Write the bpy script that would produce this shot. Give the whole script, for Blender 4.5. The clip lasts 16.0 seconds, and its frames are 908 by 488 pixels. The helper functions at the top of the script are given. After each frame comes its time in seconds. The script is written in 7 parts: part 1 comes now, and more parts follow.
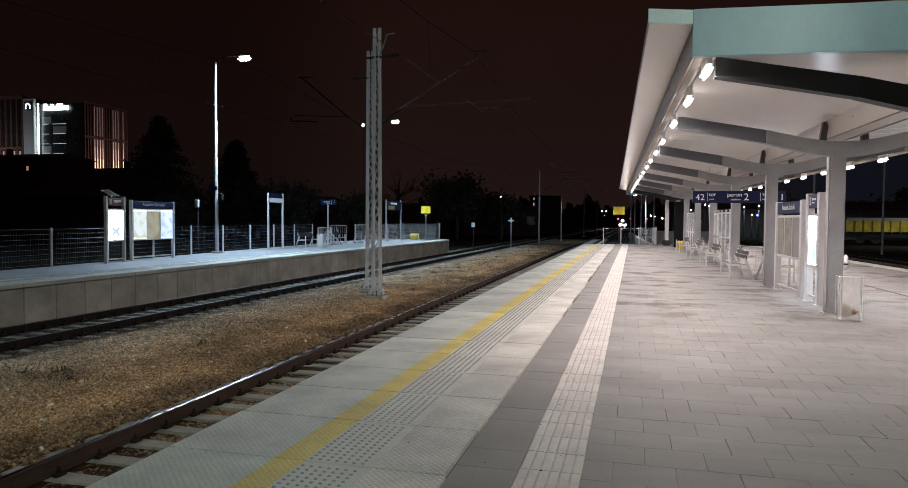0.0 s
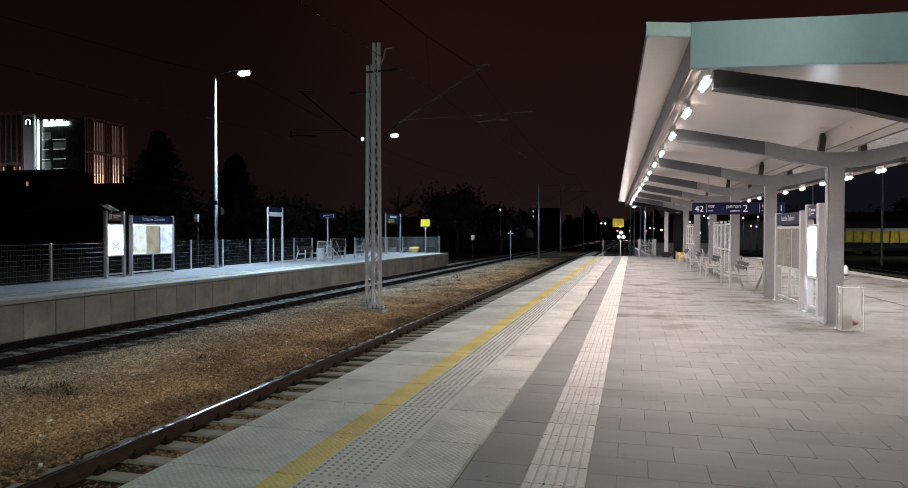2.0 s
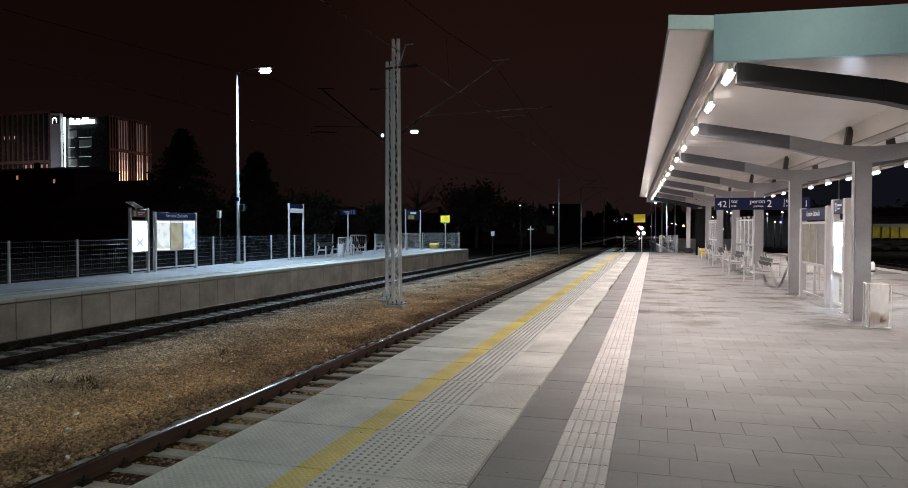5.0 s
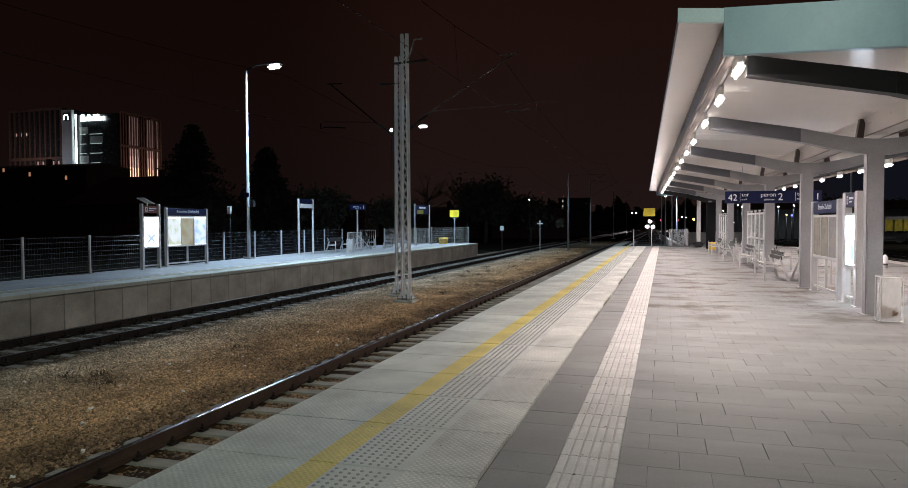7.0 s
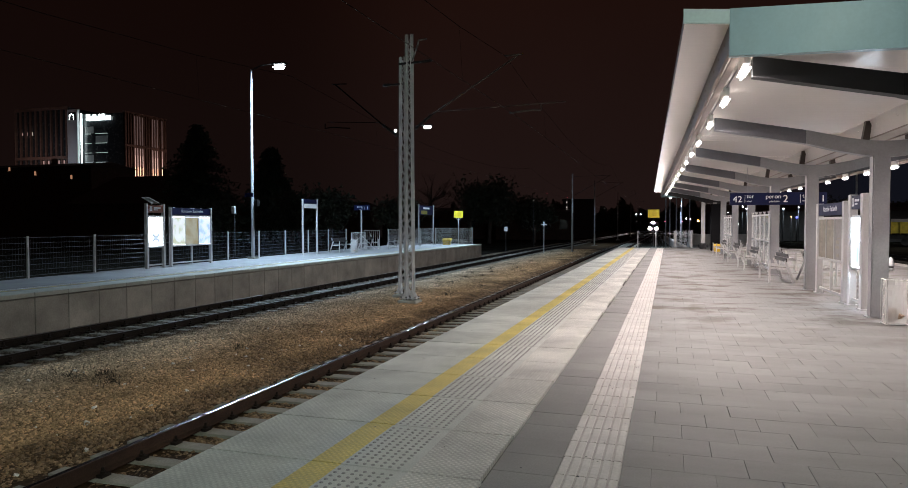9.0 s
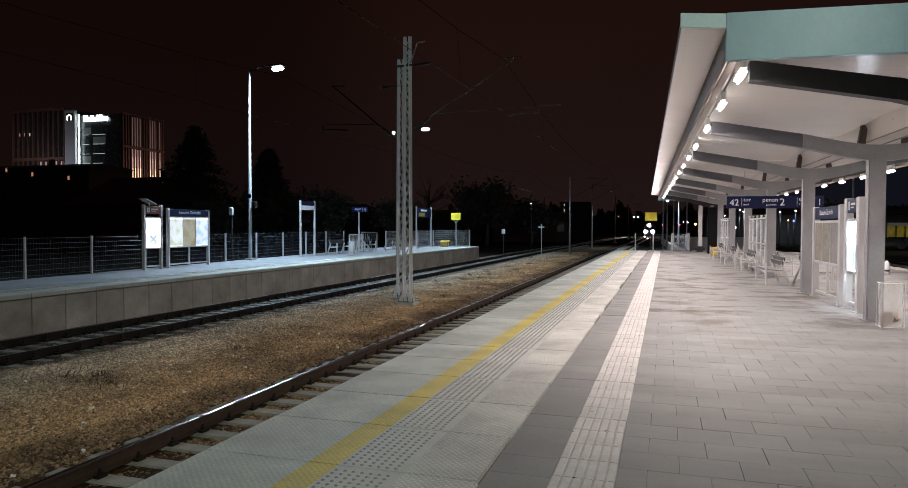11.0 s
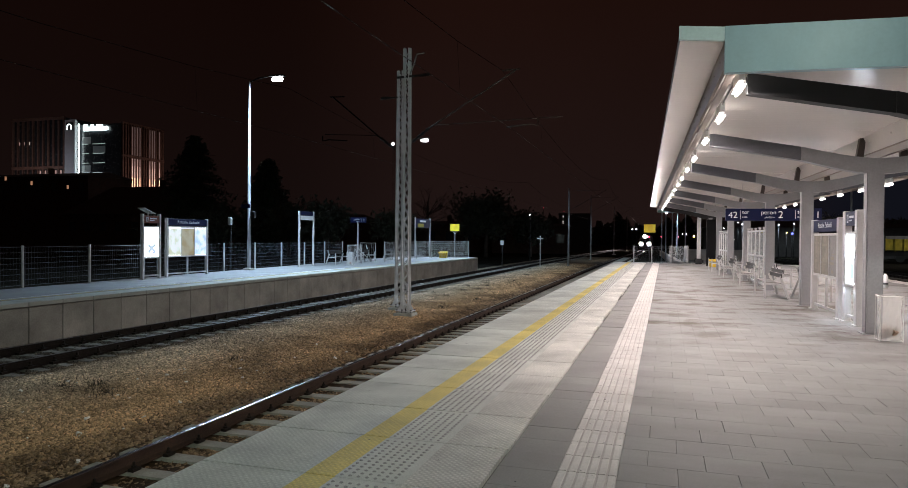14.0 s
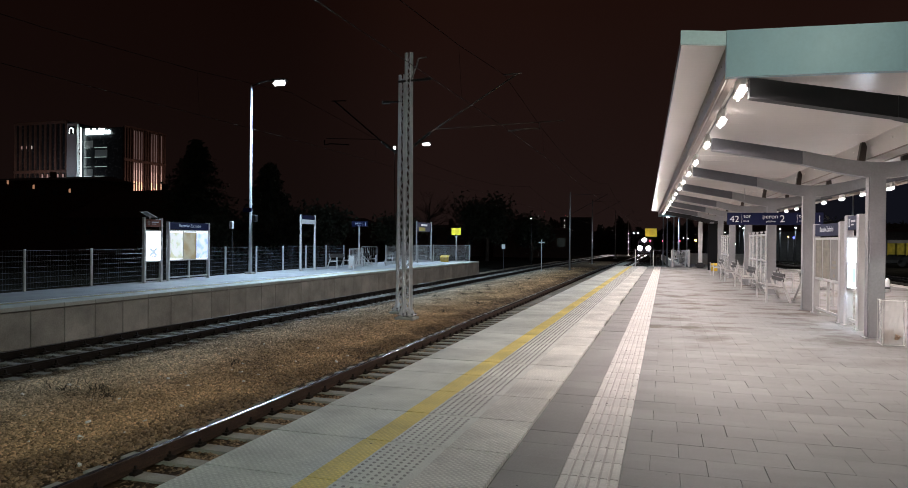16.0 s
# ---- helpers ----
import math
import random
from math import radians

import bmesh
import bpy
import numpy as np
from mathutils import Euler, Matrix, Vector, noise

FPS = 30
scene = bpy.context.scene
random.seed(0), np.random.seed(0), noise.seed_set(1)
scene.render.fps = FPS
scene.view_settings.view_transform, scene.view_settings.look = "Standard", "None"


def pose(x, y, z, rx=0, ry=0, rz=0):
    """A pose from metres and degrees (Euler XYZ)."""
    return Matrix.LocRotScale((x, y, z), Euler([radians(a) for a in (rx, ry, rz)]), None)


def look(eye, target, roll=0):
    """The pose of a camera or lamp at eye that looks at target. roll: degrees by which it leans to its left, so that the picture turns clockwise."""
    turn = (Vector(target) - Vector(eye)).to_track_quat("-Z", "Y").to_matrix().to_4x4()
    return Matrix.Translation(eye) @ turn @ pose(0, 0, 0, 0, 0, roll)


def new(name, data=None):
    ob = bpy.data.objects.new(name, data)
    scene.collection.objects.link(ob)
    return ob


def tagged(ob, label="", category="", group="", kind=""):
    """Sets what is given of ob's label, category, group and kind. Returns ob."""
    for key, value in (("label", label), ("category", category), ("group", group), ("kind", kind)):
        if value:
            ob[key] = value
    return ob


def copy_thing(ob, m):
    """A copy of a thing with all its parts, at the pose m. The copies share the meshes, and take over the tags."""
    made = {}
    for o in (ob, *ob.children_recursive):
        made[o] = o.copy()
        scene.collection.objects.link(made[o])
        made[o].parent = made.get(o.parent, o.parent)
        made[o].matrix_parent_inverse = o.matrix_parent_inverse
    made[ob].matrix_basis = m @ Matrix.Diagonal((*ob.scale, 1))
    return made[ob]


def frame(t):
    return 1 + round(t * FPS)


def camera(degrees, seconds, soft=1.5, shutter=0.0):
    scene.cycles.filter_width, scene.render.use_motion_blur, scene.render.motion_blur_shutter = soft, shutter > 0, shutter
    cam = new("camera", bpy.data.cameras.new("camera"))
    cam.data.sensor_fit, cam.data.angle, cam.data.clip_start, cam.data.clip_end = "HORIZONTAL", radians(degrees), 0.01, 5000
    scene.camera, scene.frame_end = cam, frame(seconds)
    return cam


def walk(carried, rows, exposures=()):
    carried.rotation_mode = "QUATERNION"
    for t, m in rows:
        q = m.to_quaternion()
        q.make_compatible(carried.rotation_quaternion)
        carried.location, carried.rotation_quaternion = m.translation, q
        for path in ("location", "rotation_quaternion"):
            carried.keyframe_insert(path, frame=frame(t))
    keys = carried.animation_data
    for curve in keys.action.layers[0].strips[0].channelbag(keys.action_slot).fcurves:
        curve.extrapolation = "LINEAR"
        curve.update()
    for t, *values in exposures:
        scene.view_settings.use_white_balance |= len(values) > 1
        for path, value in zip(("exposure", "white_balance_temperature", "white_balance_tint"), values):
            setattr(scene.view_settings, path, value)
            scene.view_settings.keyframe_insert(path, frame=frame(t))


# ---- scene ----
# Night at a railway station: an island platform with a lit canopy, a second platform beyond two tracks,
# and a train that comes nearer on the near track. x across, y along the platform, z = 0 on the paving.
cam = camera(67.6, 16.0, soft=0.8)
EYE = (0.0, 0.0, 1.62)

# seconds, turn to the left, tilt up, roll (degrees), sway of the hand from EYE (metres)
PATH = [
    (0, 14.800, -2.135, 0.368, -0.003, -0.005, 0.001),
    (0.5, 14.639, -1.615, 0.243, -0.002, -0.017, 0.003),
    (1, 14.685, -1.287, 0.202, -0.006, -0.014, 0.001),
    (1.5, 14.670, -1.106, 0.144, -0.008, -0.007, -0.003),
    (2, 14.765, -1.038, 0.046, -0.011, -0.008, -0.001),
    (2.5, 14.983, -0.957, 0.037, -0.014, -0.000, -0.008),
    (3, 15.286, -0.977, 0.068, -0.015, 0.000, -0.006),
    (3.5, 15.620, -1.041, 0.077, -0.014, -0.005, -0.003),
    (4, 15.886, -1.101, 0.091, -0.016, 0.002, -0.004),
    (6.5, 17.123, -1.796, -0.286, -0.009, -0.013, -0.001),
    (7, 17.219, -1.832, -0.270, -0.010, -0.022, 0.002),
    (7.5, 17.278, -1.716, -0.193, -0.012, -0.019, 0.001),
    (8, 17.362, -1.637, -0.112, -0.014, 0.001, -0.003),
    (8.5, 17.450, -1.754, -0.072, -0.014, 0.002, 0.002),
    (9, 17.541, -1.773, -0.041, -0.015, -0.011, 0.001),
    (11.5, 17.288, -1.434, 0.196, -0.007, -0.032, -0.000),
    (12, 17.242, -1.241, 0.252, -0.010, -0.032, 0.002),
    (12.5, 17.176, -1.055, 0.390, -0.008, -0.027, 0.001),
    (13, 17.171, -0.915, 0.404, -0.009, -0.033, 0.001),
    (13.5, 17.169, -0.738, 0.467, -0.011, -0.022, -0.004),
    (14, 17.236, -0.649, 0.451, -0.009, -0.023, -0.004),
    (14.5, 17.317, -0.581, 0.499, -0.010, -0.027, -0.004),
    (15, 17.347, -0.583, 0.475, -0.008, -0.036, 0.001),
    (15.5, 17.341, -0.454, 0.447, -0.011, -0.034, -0.003),
    (16, 17.346, -0.322, 0.490, -0.012, -0.028, -0.004),
]


def view(turn, tilt, roll, *sway):
    a, b = radians(turn), radians(tilt)
    way = Vector((-math.sin(a) * math.cos(b), math.cos(a) * math.cos(b), math.sin(b)))
    eye = Vector(EYE) + Vector(sway)
    return look(eye, eye + way, roll)


walk(cam, [(row[0], view(*row[1:])) for row in PATH])

# ---------------------------------------------------------------- world and large lights
world = bpy.data.worlds.new("night_sky")
scene.world = world
world.use_nodes = True
wn, wl = world.node_tree.nodes, world.node_tree.links
coord = wn.new("ShaderNodeTexCoord")
split = wn.new("ShaderNodeSeparateXYZ")
ramp = wn.new("ShaderNodeValToRGB")
cloud = wn.new("ShaderNodeTexNoise")
cloud.inputs["Scale"].default_value = 2.2
cloud.inputs["Detail"].default_value = 3.0
mixer = wn.new("ShaderNodeMixRGB")
mixer.blend_type = "MULTIPLY"
mixer.inputs["Fac"].default_value = 0.35
wl.new(coord.outputs["Generated"], split.inputs[0])
wl.new(coord.outputs["Generated"], cloud.inputs["Vector"])
wl.new(split.outputs["Z"], ramp.inputs[0])
wl.new(ramp.outputs[0], mixer.inputs[1])
wl.new(cloud.outputs[0], mixer.inputs[2])
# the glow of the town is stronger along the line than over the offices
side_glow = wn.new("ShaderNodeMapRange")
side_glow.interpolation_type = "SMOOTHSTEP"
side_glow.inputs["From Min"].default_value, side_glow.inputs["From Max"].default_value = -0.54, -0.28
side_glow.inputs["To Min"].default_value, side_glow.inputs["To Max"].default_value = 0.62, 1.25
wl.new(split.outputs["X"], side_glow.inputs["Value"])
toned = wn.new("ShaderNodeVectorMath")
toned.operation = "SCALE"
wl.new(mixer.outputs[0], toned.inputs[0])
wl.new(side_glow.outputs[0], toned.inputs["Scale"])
east = wn.new("ShaderNodeMapRange")
east.interpolation_type = "SMOOTHSTEP"
east.inputs["From Min"].default_value, east.inputs["From Max"].default_value = 0.02, 0.24
wl.new(split.outputs["X"], east.inputs["Value"])
yard_sky = wn.new("ShaderNodeMixRGB")
yard_sky.inputs["Color2"].default_value = (0.0052, 0.0056, 0.0092, 1)
low = wn.new("ShaderNodeMapRange")
low.interpolation_type = "SMOOTHSTEP"
low.inputs["From Min"].default_value, low.inputs["From Max"].default_value = 0.10, 0.26
low.inputs["To Min"].default_value, low.inputs["To Max"].default_value = 1.0, 0.0
wl.new(split.outputs["Z"], low.inputs["Value"])
share = wn.new("ShaderNodeMath")
share.operation = "MULTIPLY"
wl.new(east.outputs[0], share.inputs[0])
wl.new(low.outputs[0], share.inputs[1])
wl.new(share.outputs[0], yard_sky.inputs["Fac"])
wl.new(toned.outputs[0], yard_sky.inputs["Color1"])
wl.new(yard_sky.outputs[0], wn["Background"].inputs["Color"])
ramp.color_ramp.elements[0].position = 0.0
ramp.color_ramp.elements[0].color = (0.0140, 0.0078, 0.0072, 1)
ramp.color_ramp.elements[1].position = 0.32
ramp.color_ramp.elements[1].color = (0.0116, 0.0044, 0.0032, 1)
wn["Background"].inputs["Strength"].default_value = 1.0

CANOPY_W = 83.0      # each canopy luminaire
STREET_W = 900.0     # each lamp on a tall pole
WARM = (1.0, 0.868, 0.845)
COOL = (0.56, 0.77, 1.0)


def area_lamp(name, place, watts, colour, size, size_y, turn=0.0, spread=180, tilt=0.0):
    data = bpy.data.lights.new(name, "AREA")
    data.shape, data.size, data.size_y, data.energy, data.color = "RECTANGLE", size, size_y, watts, colour
    data.spread = radians(spread)
    ob = new(name, data)
    ob.matrix_world = pose(*place, tilt, 0, turn)
    return ob


# ---------------------------------------------------------------- materials
def surface(name, colour, rough=0.7, metal=0.0, grain=0.12, scale=40.0, stain=0.15, stain_scale=1.2, bump=0.0,
            bump_scale=120.0, each=0.0, streak=None, gloss_vary=0.12, by_object=True, sheen=0.5):
    """A worn surface: base colour with grain and stains of real size, fine relief, and a tone of its own for each piece."""
    m = bpy.data.materials.new(name)
    m.use_nodes = True
    n, l = m.node_tree.nodes, m.node_tree.links
    b = n["Principled BSDF"]
    b.inputs["Metallic"].default_value = metal
    b.inputs["Specular IOR Level"].default_value = sheen
    geo = n.new("ShaderNodeNewGeometry")
    src = geo.outputs["Position"]
    if streak:
        mp = n.new("ShaderNodeMapping")
        mp.inputs["Scale"].default_value = streak
        l.new(src, mp.inputs[0])
        src2 = mp.outputs[0]
    else:
        src2 = src
    fine = n.new("ShaderNodeTexNoise")
    fine.inputs["Scale"].default_value = scale
    fine.inputs["Detail"].default_value = 4.0
    wide = n.new("ShaderNodeTexNoise")
    wide.inputs["Scale"].default_value = stain_scale
    wide.inputs["Detail"].default_value = 5.0
    wide.inputs["Roughness"].default_value = 0.62
    l.new(src, fine.inputs["Vector"])
    l.new(src2, wide.inputs["Vector"])

    def scaled(sock, amount):
        r = n.new("ShaderNodeMapRange")
        r.inputs["From Min"].default_value, r.inputs["From Max"].default_value = 0.3, 0.7
        r.inputs["To Min"].default_value, r.inputs["To Max"].default_value = 1 - amount, 1 + amount
        l.new(sock, r.inputs["Value"])
        return r.outputs[0]

    def times(a, c):
        k = n.new("ShaderNodeMath")
        k.operation = "MULTIPLY"
        l.new(a, k.inputs[0])
        l.new(c, k.inputs[1])
        return k.outputs[0]

    tone = times(scaled(fine.outputs[0], grain), scaled(wide.outputs[0], stain))
    if each:
        if by_object:
            info = n.new("ShaderNodeObjectInfo")
            r = n.new("ShaderNodeMapRange")
            r.inputs["To Min"].default_value, r.inputs["To Max"].default_value = 1 - each, 1 + each
            l.new(info.outputs["Random"], r.inputs["Value"])
            tone = times(tone, r.outputs[0])
        r2 = n.new("ShaderNodeMapRange")
        r2.inputs["To Min"].default_value, r2.inputs["To Max"].default_value = 1 - each, 1 + each
        l.new(geo.outputs["Random Per Island"], r2.inputs["Value"])
        tone = times(tone, r2.outputs[0])
    mul = n.new("ShaderNodeVectorMath")
    mul.operation = "SCALE"
    mul.inputs[0].default_value = colour
    l.new(tone, mul.inputs["Scale"])
    l.new(mul.outputs[0], b.inputs["Base Color"])
    rr = n.new("ShaderNodeMapRange")
    rr.inputs["To Min"].default_value, rr.inputs["To Max"].default_value = max(0.02, rough - gloss_vary), min(1, rough + gloss_vary)
    l.new(wide.outputs[0], rr.inputs["Value"])
    l.new(rr.outputs[0], b.inputs["Roughness"])
    if bump:
        bn = n.new("ShaderNodeTexNoise")
        bn.inputs["Scale"].default_value = bump_scale
        l.new(src, bn.inputs["Vector"])
        bp = n.new("ShaderNodeBump")
        bp.inputs["Strength"].default_value = bump
        bp.inputs["Distance"].default_value = 0.01
        l.new(bn.outputs[0], bp.inputs["Height"])
        l.new(bp.outputs[0], b.inputs["Normal"])
    return m


def studded(name, colour, pitch, rough=0.75, each=0.05, depth=0.7):
    """A cast surface with a close grid of tiny studs, worn and stained."""
    m = surface(name, colour, rough, grain=0.14, scale=60, stain=0.28, stain_scale=1.0, bump=0.3, bump_scale=150, each=each)
    n, l = m.node_tree.nodes, m.node_tree.links
    b = n["Principled BSDF"]
    geo = n["Geometry"]
    turn = n.new("ShaderNodeMapping")
    turn.inputs["Rotation"].default_value = (0, 0, radians(45))
    l.new(geo.outputs["Position"], turn.inputs[0])
    cell = n.new("ShaderNodeTexVoronoi")
    cell.voronoi_dimensions = "2D"
    cell.inputs["Scale"].default_value = 1 / pitch
    cell.inputs["Randomness"].default_value = 0.0
    l.new(turn.outputs[0], cell.inputs["Vector"])
    dot = n.new("ShaderNodeMapRange")
    dot.inputs["From Min"].default_value, dot.inputs["From Max"].default_value = 0.22, 0.42
    dot.inputs["To Min"].default_value, dot.inputs["To Max"].default_value = 1.0, 0.0
    l.new(cell.outputs["Distance"], dot.inputs["Value"])
    bp = n.new("ShaderNodeBump")
    bp.inputs["Strength"].default_value = depth
    bp.inputs["Distance"].default_value = 0.004
    l.new(dot.outputs[0], bp.inputs["Height"])
    l.new(n["Bump"].outputs[0], bp.inputs["Normal"])
    l.new(bp.outputs[0], b.inputs["Normal"])
    # colour darker in the low ground between the studs, paler on their tops
    low = n.new("ShaderNodeMapRange")
    low.inputs["To Min"].default_value, low.inputs["To Max"].default_value = 1 - 0.2 * depth, 1 + 0.06 * depth
    l.new(dot.outputs[0], low.inputs["Value"])
    old = b.inputs["Base Color"].links[0].from_socket
    mul = n.new("ShaderNodeVectorMath")
    mul.operation = "SCALE"
    l.new(old, mul.inputs[0])
    l.new(low.outputs[0], mul.inputs["Scale"])
    l.new(mul.outputs[0], b.inputs["Base Color"])
    return m


def soiled(m, y_range, amount):
    """Dark trodden smears on a paving, drawn out across the platform, where people wait under the canopy; deepened for
    the benches' shadows.
    """
    n, l = m.node_tree.nodes, m.node_tree.links
    b = n["Principled BSDF"]
    geo = n["Geometry"]
    mp = n.new("ShaderNodeMapping")
    mp.inputs["Scale"].default_value = (0.75, 1.0, 1.0)
    l.new(geo.outputs["Position"], mp.inputs[0])
    tex = n.new("ShaderNodeTexNoise")
    tex.inputs["Scale"].default_value = 1.15
    tex.inputs["Detail"].default_value = 6.0
    tex.inputs["Roughness"].default_value = 0.6
    tex.inputs["Distortion"].default_value = 0.25
    l.new(mp.outputs[0], tex.inputs["Vector"])
    cut = n.new("ShaderNodeMapRange")
    cut.inputs["From Min"].default_value, cut.inputs["From Max"].default_value = 0.50, 0.63
    l.new(tex.outputs[0], cut.inputs["Value"])
    sep = n.new("ShaderNodeSeparateXYZ")
    l.new(geo.outputs["Position"], sep.inputs[0])
    where = n.new("ShaderNodeMapRange")
    where.interpolation_type = "SMOOTHSTEP"
    where.inputs["From Min"].default_value, where.inputs["From Max"].default_value = y_range
    l.new(sep.outputs["Y"], where.inputs["Value"])
    both = n.new("ShaderNodeMath")
    both.operation = "MULTIPLY"
    l.new(cut.outputs[0], both.inputs[0])
    l.new(where.outputs[0], both.inputs[1])
    old = b.inputs["Base Color"].links[0].from_socket
    mul = n.new("ShaderNodeMixRGB")
    mul.blend_type = "MULTIPLY"
    mul.inputs["Color2"].default_value = (1 - 0.86 * amount, 1 - amount, 1 - 1.08 * amount, 1)
    l.new(both.outputs[0], mul.inputs["Fac"])
    l.new(old, mul.inputs["Color1"])
    l.new(mul.outputs[0], b.inputs["Base Color"])


def rusted(m, rust, dust_shade):
    """Rust-brown patches and dark brake dust beside the rails on the ballast; the dark tint also holds the shade there.
    """
    n, l = m.node_tree.nodes, m.node_tree.links
    b = n["Principled BSDF"]
    geo = n["Geometry"]
    sep = n.new("ShaderNodeSeparateXYZ")
    l.new(geo.outputs["Position"], sep.inputs[0])
    tex = n.new("ShaderNodeTexNoise")
    tex.inputs["Scale"].default_value = 0.7
    tex.inputs["Detail"].default_value = 5.0
    l.new(geo.outputs["Position"], tex.inputs["Vector"])

    def near(x, a, c):
        """1 at the track centre x, falling to 0 between a and c metres off, with a ragged edge."""
        d = n.new("ShaderNodeMath")
        d.operation = "SUBTRACT"
        l.new(sep.outputs["X"], d.inputs[0])
        d.inputs[1].default_value = x
        e = n.new("ShaderNodeMath")
        e.operation = "ABSOLUTE"
        l.new(d.outputs[0], e.inputs[0])
        w = n.new("ShaderNodeMath")
        w.operation = "MULTIPLY_ADD"
        l.new(tex.outputs[0], w.inputs[0])
        w.inputs[1].default_value = 1.6
        l.new(e.outputs[0], w.inputs[2])
        r = n.new("ShaderNodeMapRange")
        r.interpolation_type = "SMOOTHSTEP"
        r.inputs["From Min"].default_value, r.inputs["From Max"].default_value = a + 0.8, c + 0.8
        r.inputs["To Min"].default_value, r.inputs["To Max"].default_value = 1.0, 0.0
        l.new(w.outputs[0], r.inputs["Value"])
        return r.outputs[0]

    for fac, tint in ((near(-4.77, 2.4, 6.0), rust), (near(-4.77, 1.25, 2.35), dust_shade), (near(-12.1, 0.9, 1.9), dust_shade)):
        old = b.inputs["Base Color"].links[0].from_socket
        mul = n.new("ShaderNodeMixRGB")
        mul.blend_type = "MULTIPLY"
        mul.inputs["Color2"].default_value = (*tint, 1)
        l.new(fac, mul.inputs["Fac"])
        l.new(old, mul.inputs["Color1"])
        l.new(mul.outputs[0], b.inputs["Base Color"])


def lit_print(name, pale, ink, strength, scale=5.0):
    """A lit translucent poster with blotches of printed colour."""
    m = glow(name, pale, strength)
    n, l = m.node_tree.nodes, m.node_tree.links
    b = n["Principled BSDF"]
    geo = n.new("ShaderNodeNewGeometry")
    tex = n.new("ShaderNodeTexNoise")
    tex.inputs["Scale"].default_value = scale
    tex.inputs["Detail"].default_value = 4.0
    l.new(geo.outputs["Position"], tex.inputs["Vector"])
    cut = n.new("ShaderNodeMapRange")
    cut.inputs["From Min"].default_value, cut.inputs["From Max"].default_value = 0.42, 0.62
    l.new(tex.outputs[0], cut.inputs["Value"])
    mix = n.new("ShaderNodeMixRGB")
    mix.inputs["Color1"].default_value = (*pale, 1)
    mix.inputs["Color2"].default_value = (*ink, 1)
    l.new(cut.outputs[0], mix.inputs["Fac"])
    l.new(mix.outputs[0], b.inputs["Emission Color"])
    return m


def glow(name, colour, strength):
    m = bpy.data.materials.new(name)
    m.use_nodes = True
    n, l = m.node_tree.nodes, m.node_tree.links
    b = n["Principled BSDF"]
    b.inputs["Base Color"].default_value = (0.25, 0.25, 0.25, 1)
    b.inputs["Emission Color"].default_value = (*colour, 1)
    b.inputs["Emission Strength"].default_value = strength
    return m


def clear(name, tint=(0.95, 0.97, 0.97), rough=0.03, alpha=0.2):
    m = bpy.data.materials.new(name)
    m.use_nodes = True
    n, l = m.node_tree.nodes, m.node_tree.links
    b = n["Principled BSDF"]
    b.inputs["Base Color"].default_value = (*tint, 1)
    b.inputs["Roughness"].default_value = rough
    mix = n.new("ShaderNodeMixShader")
    tr = n.new("ShaderNodeBsdfTransparent")
    tr.inputs[0].default_value = (*tint, 1)
    mix.inputs[0].default_value = alpha
    l.new(tr.outputs[0], mix.inputs[1])
    l.new(b.outputs[0], mix.inputs[2])
    l.new(mix.outputs[0], n["Material Output"].inputs[0])
    return m


CONCRETE = studded("concrete_slab", (0.58, 0.602, 0.55), 0.036, depth=0.5, each=0.08)
PLAIN_SLAB = surface("plain_slab", (0.615, 0.618, 0.575), 0.75, grain=0.14, scale=90, stain=0.13, stain_scale=1.1, bump=0.35, bump_scale=160, each=0.05)
SLAB_FIELD = studded("studded_concrete", (0.635, 0.620, 0.572), 0.036, depth=0.8)
STUD = surface("dark_studs", (0.36, 0.355, 0.335), 0.6, grain=0.2, scale=60)
YELLOW_PAINT = studded("yellow_paint", (0.70, 0.575, 0.165), 0.036, 0.6, depth=0.6)
PAVER = surface("grey_paver", (0.220, 0.217, 0.209), 0.7, grain=0.10, scale=80, stain=0.24, stain_scale=0.8, bump=0.25, bump_scale=150, each=0.07, streak=(0.45, 1.5, 1.0))
soiled(PAVER, (9.0, 14.0), 0.70)
DARK_PAVER = surface("dark_grey_paver", (0.262, 0.254, 0.243), 0.7, grain=0.1, scale=80, stain=0.15, stain_scale=0.9, bump=0.2, bump_scale=150, each=0.06)
# groove floor of the tactile tiles, darker than the ribs
GROOVE = surface("dark_groove", (0.48, 0.45, 0.42), 0.85, grain=0.2, scale=80, stain=0.2, stain_scale=3)
PANEL = surface("wall_panel_concrete", (0.385, 0.365, 0.325), 0.85, grain=0.12, scale=30, stain=0.3, stain_scale=1.1, bump=0.3, bump_scale=60, each=0.12)
TACTILE = surface("white_tactile_tile", (0.59, 0.562, 0.535), 0.65, grain=0.1, scale=80, stain=0.14, stain_scale=2.5, bump=0.2, bump_scale=120, each=0.05)
JOINT = surface("joint_sand", (0.10, 0.095, 0.085), 0.95, grain=0.2, scale=150)
WALL_CONCRETE = surface("wall_concrete", (0.34, 0.32, 0.28), 0.85, grain=0.12, scale=30, stain=0.3, stain_scale=1.1, bump=0.3, bump_scale=60, each=0.1)
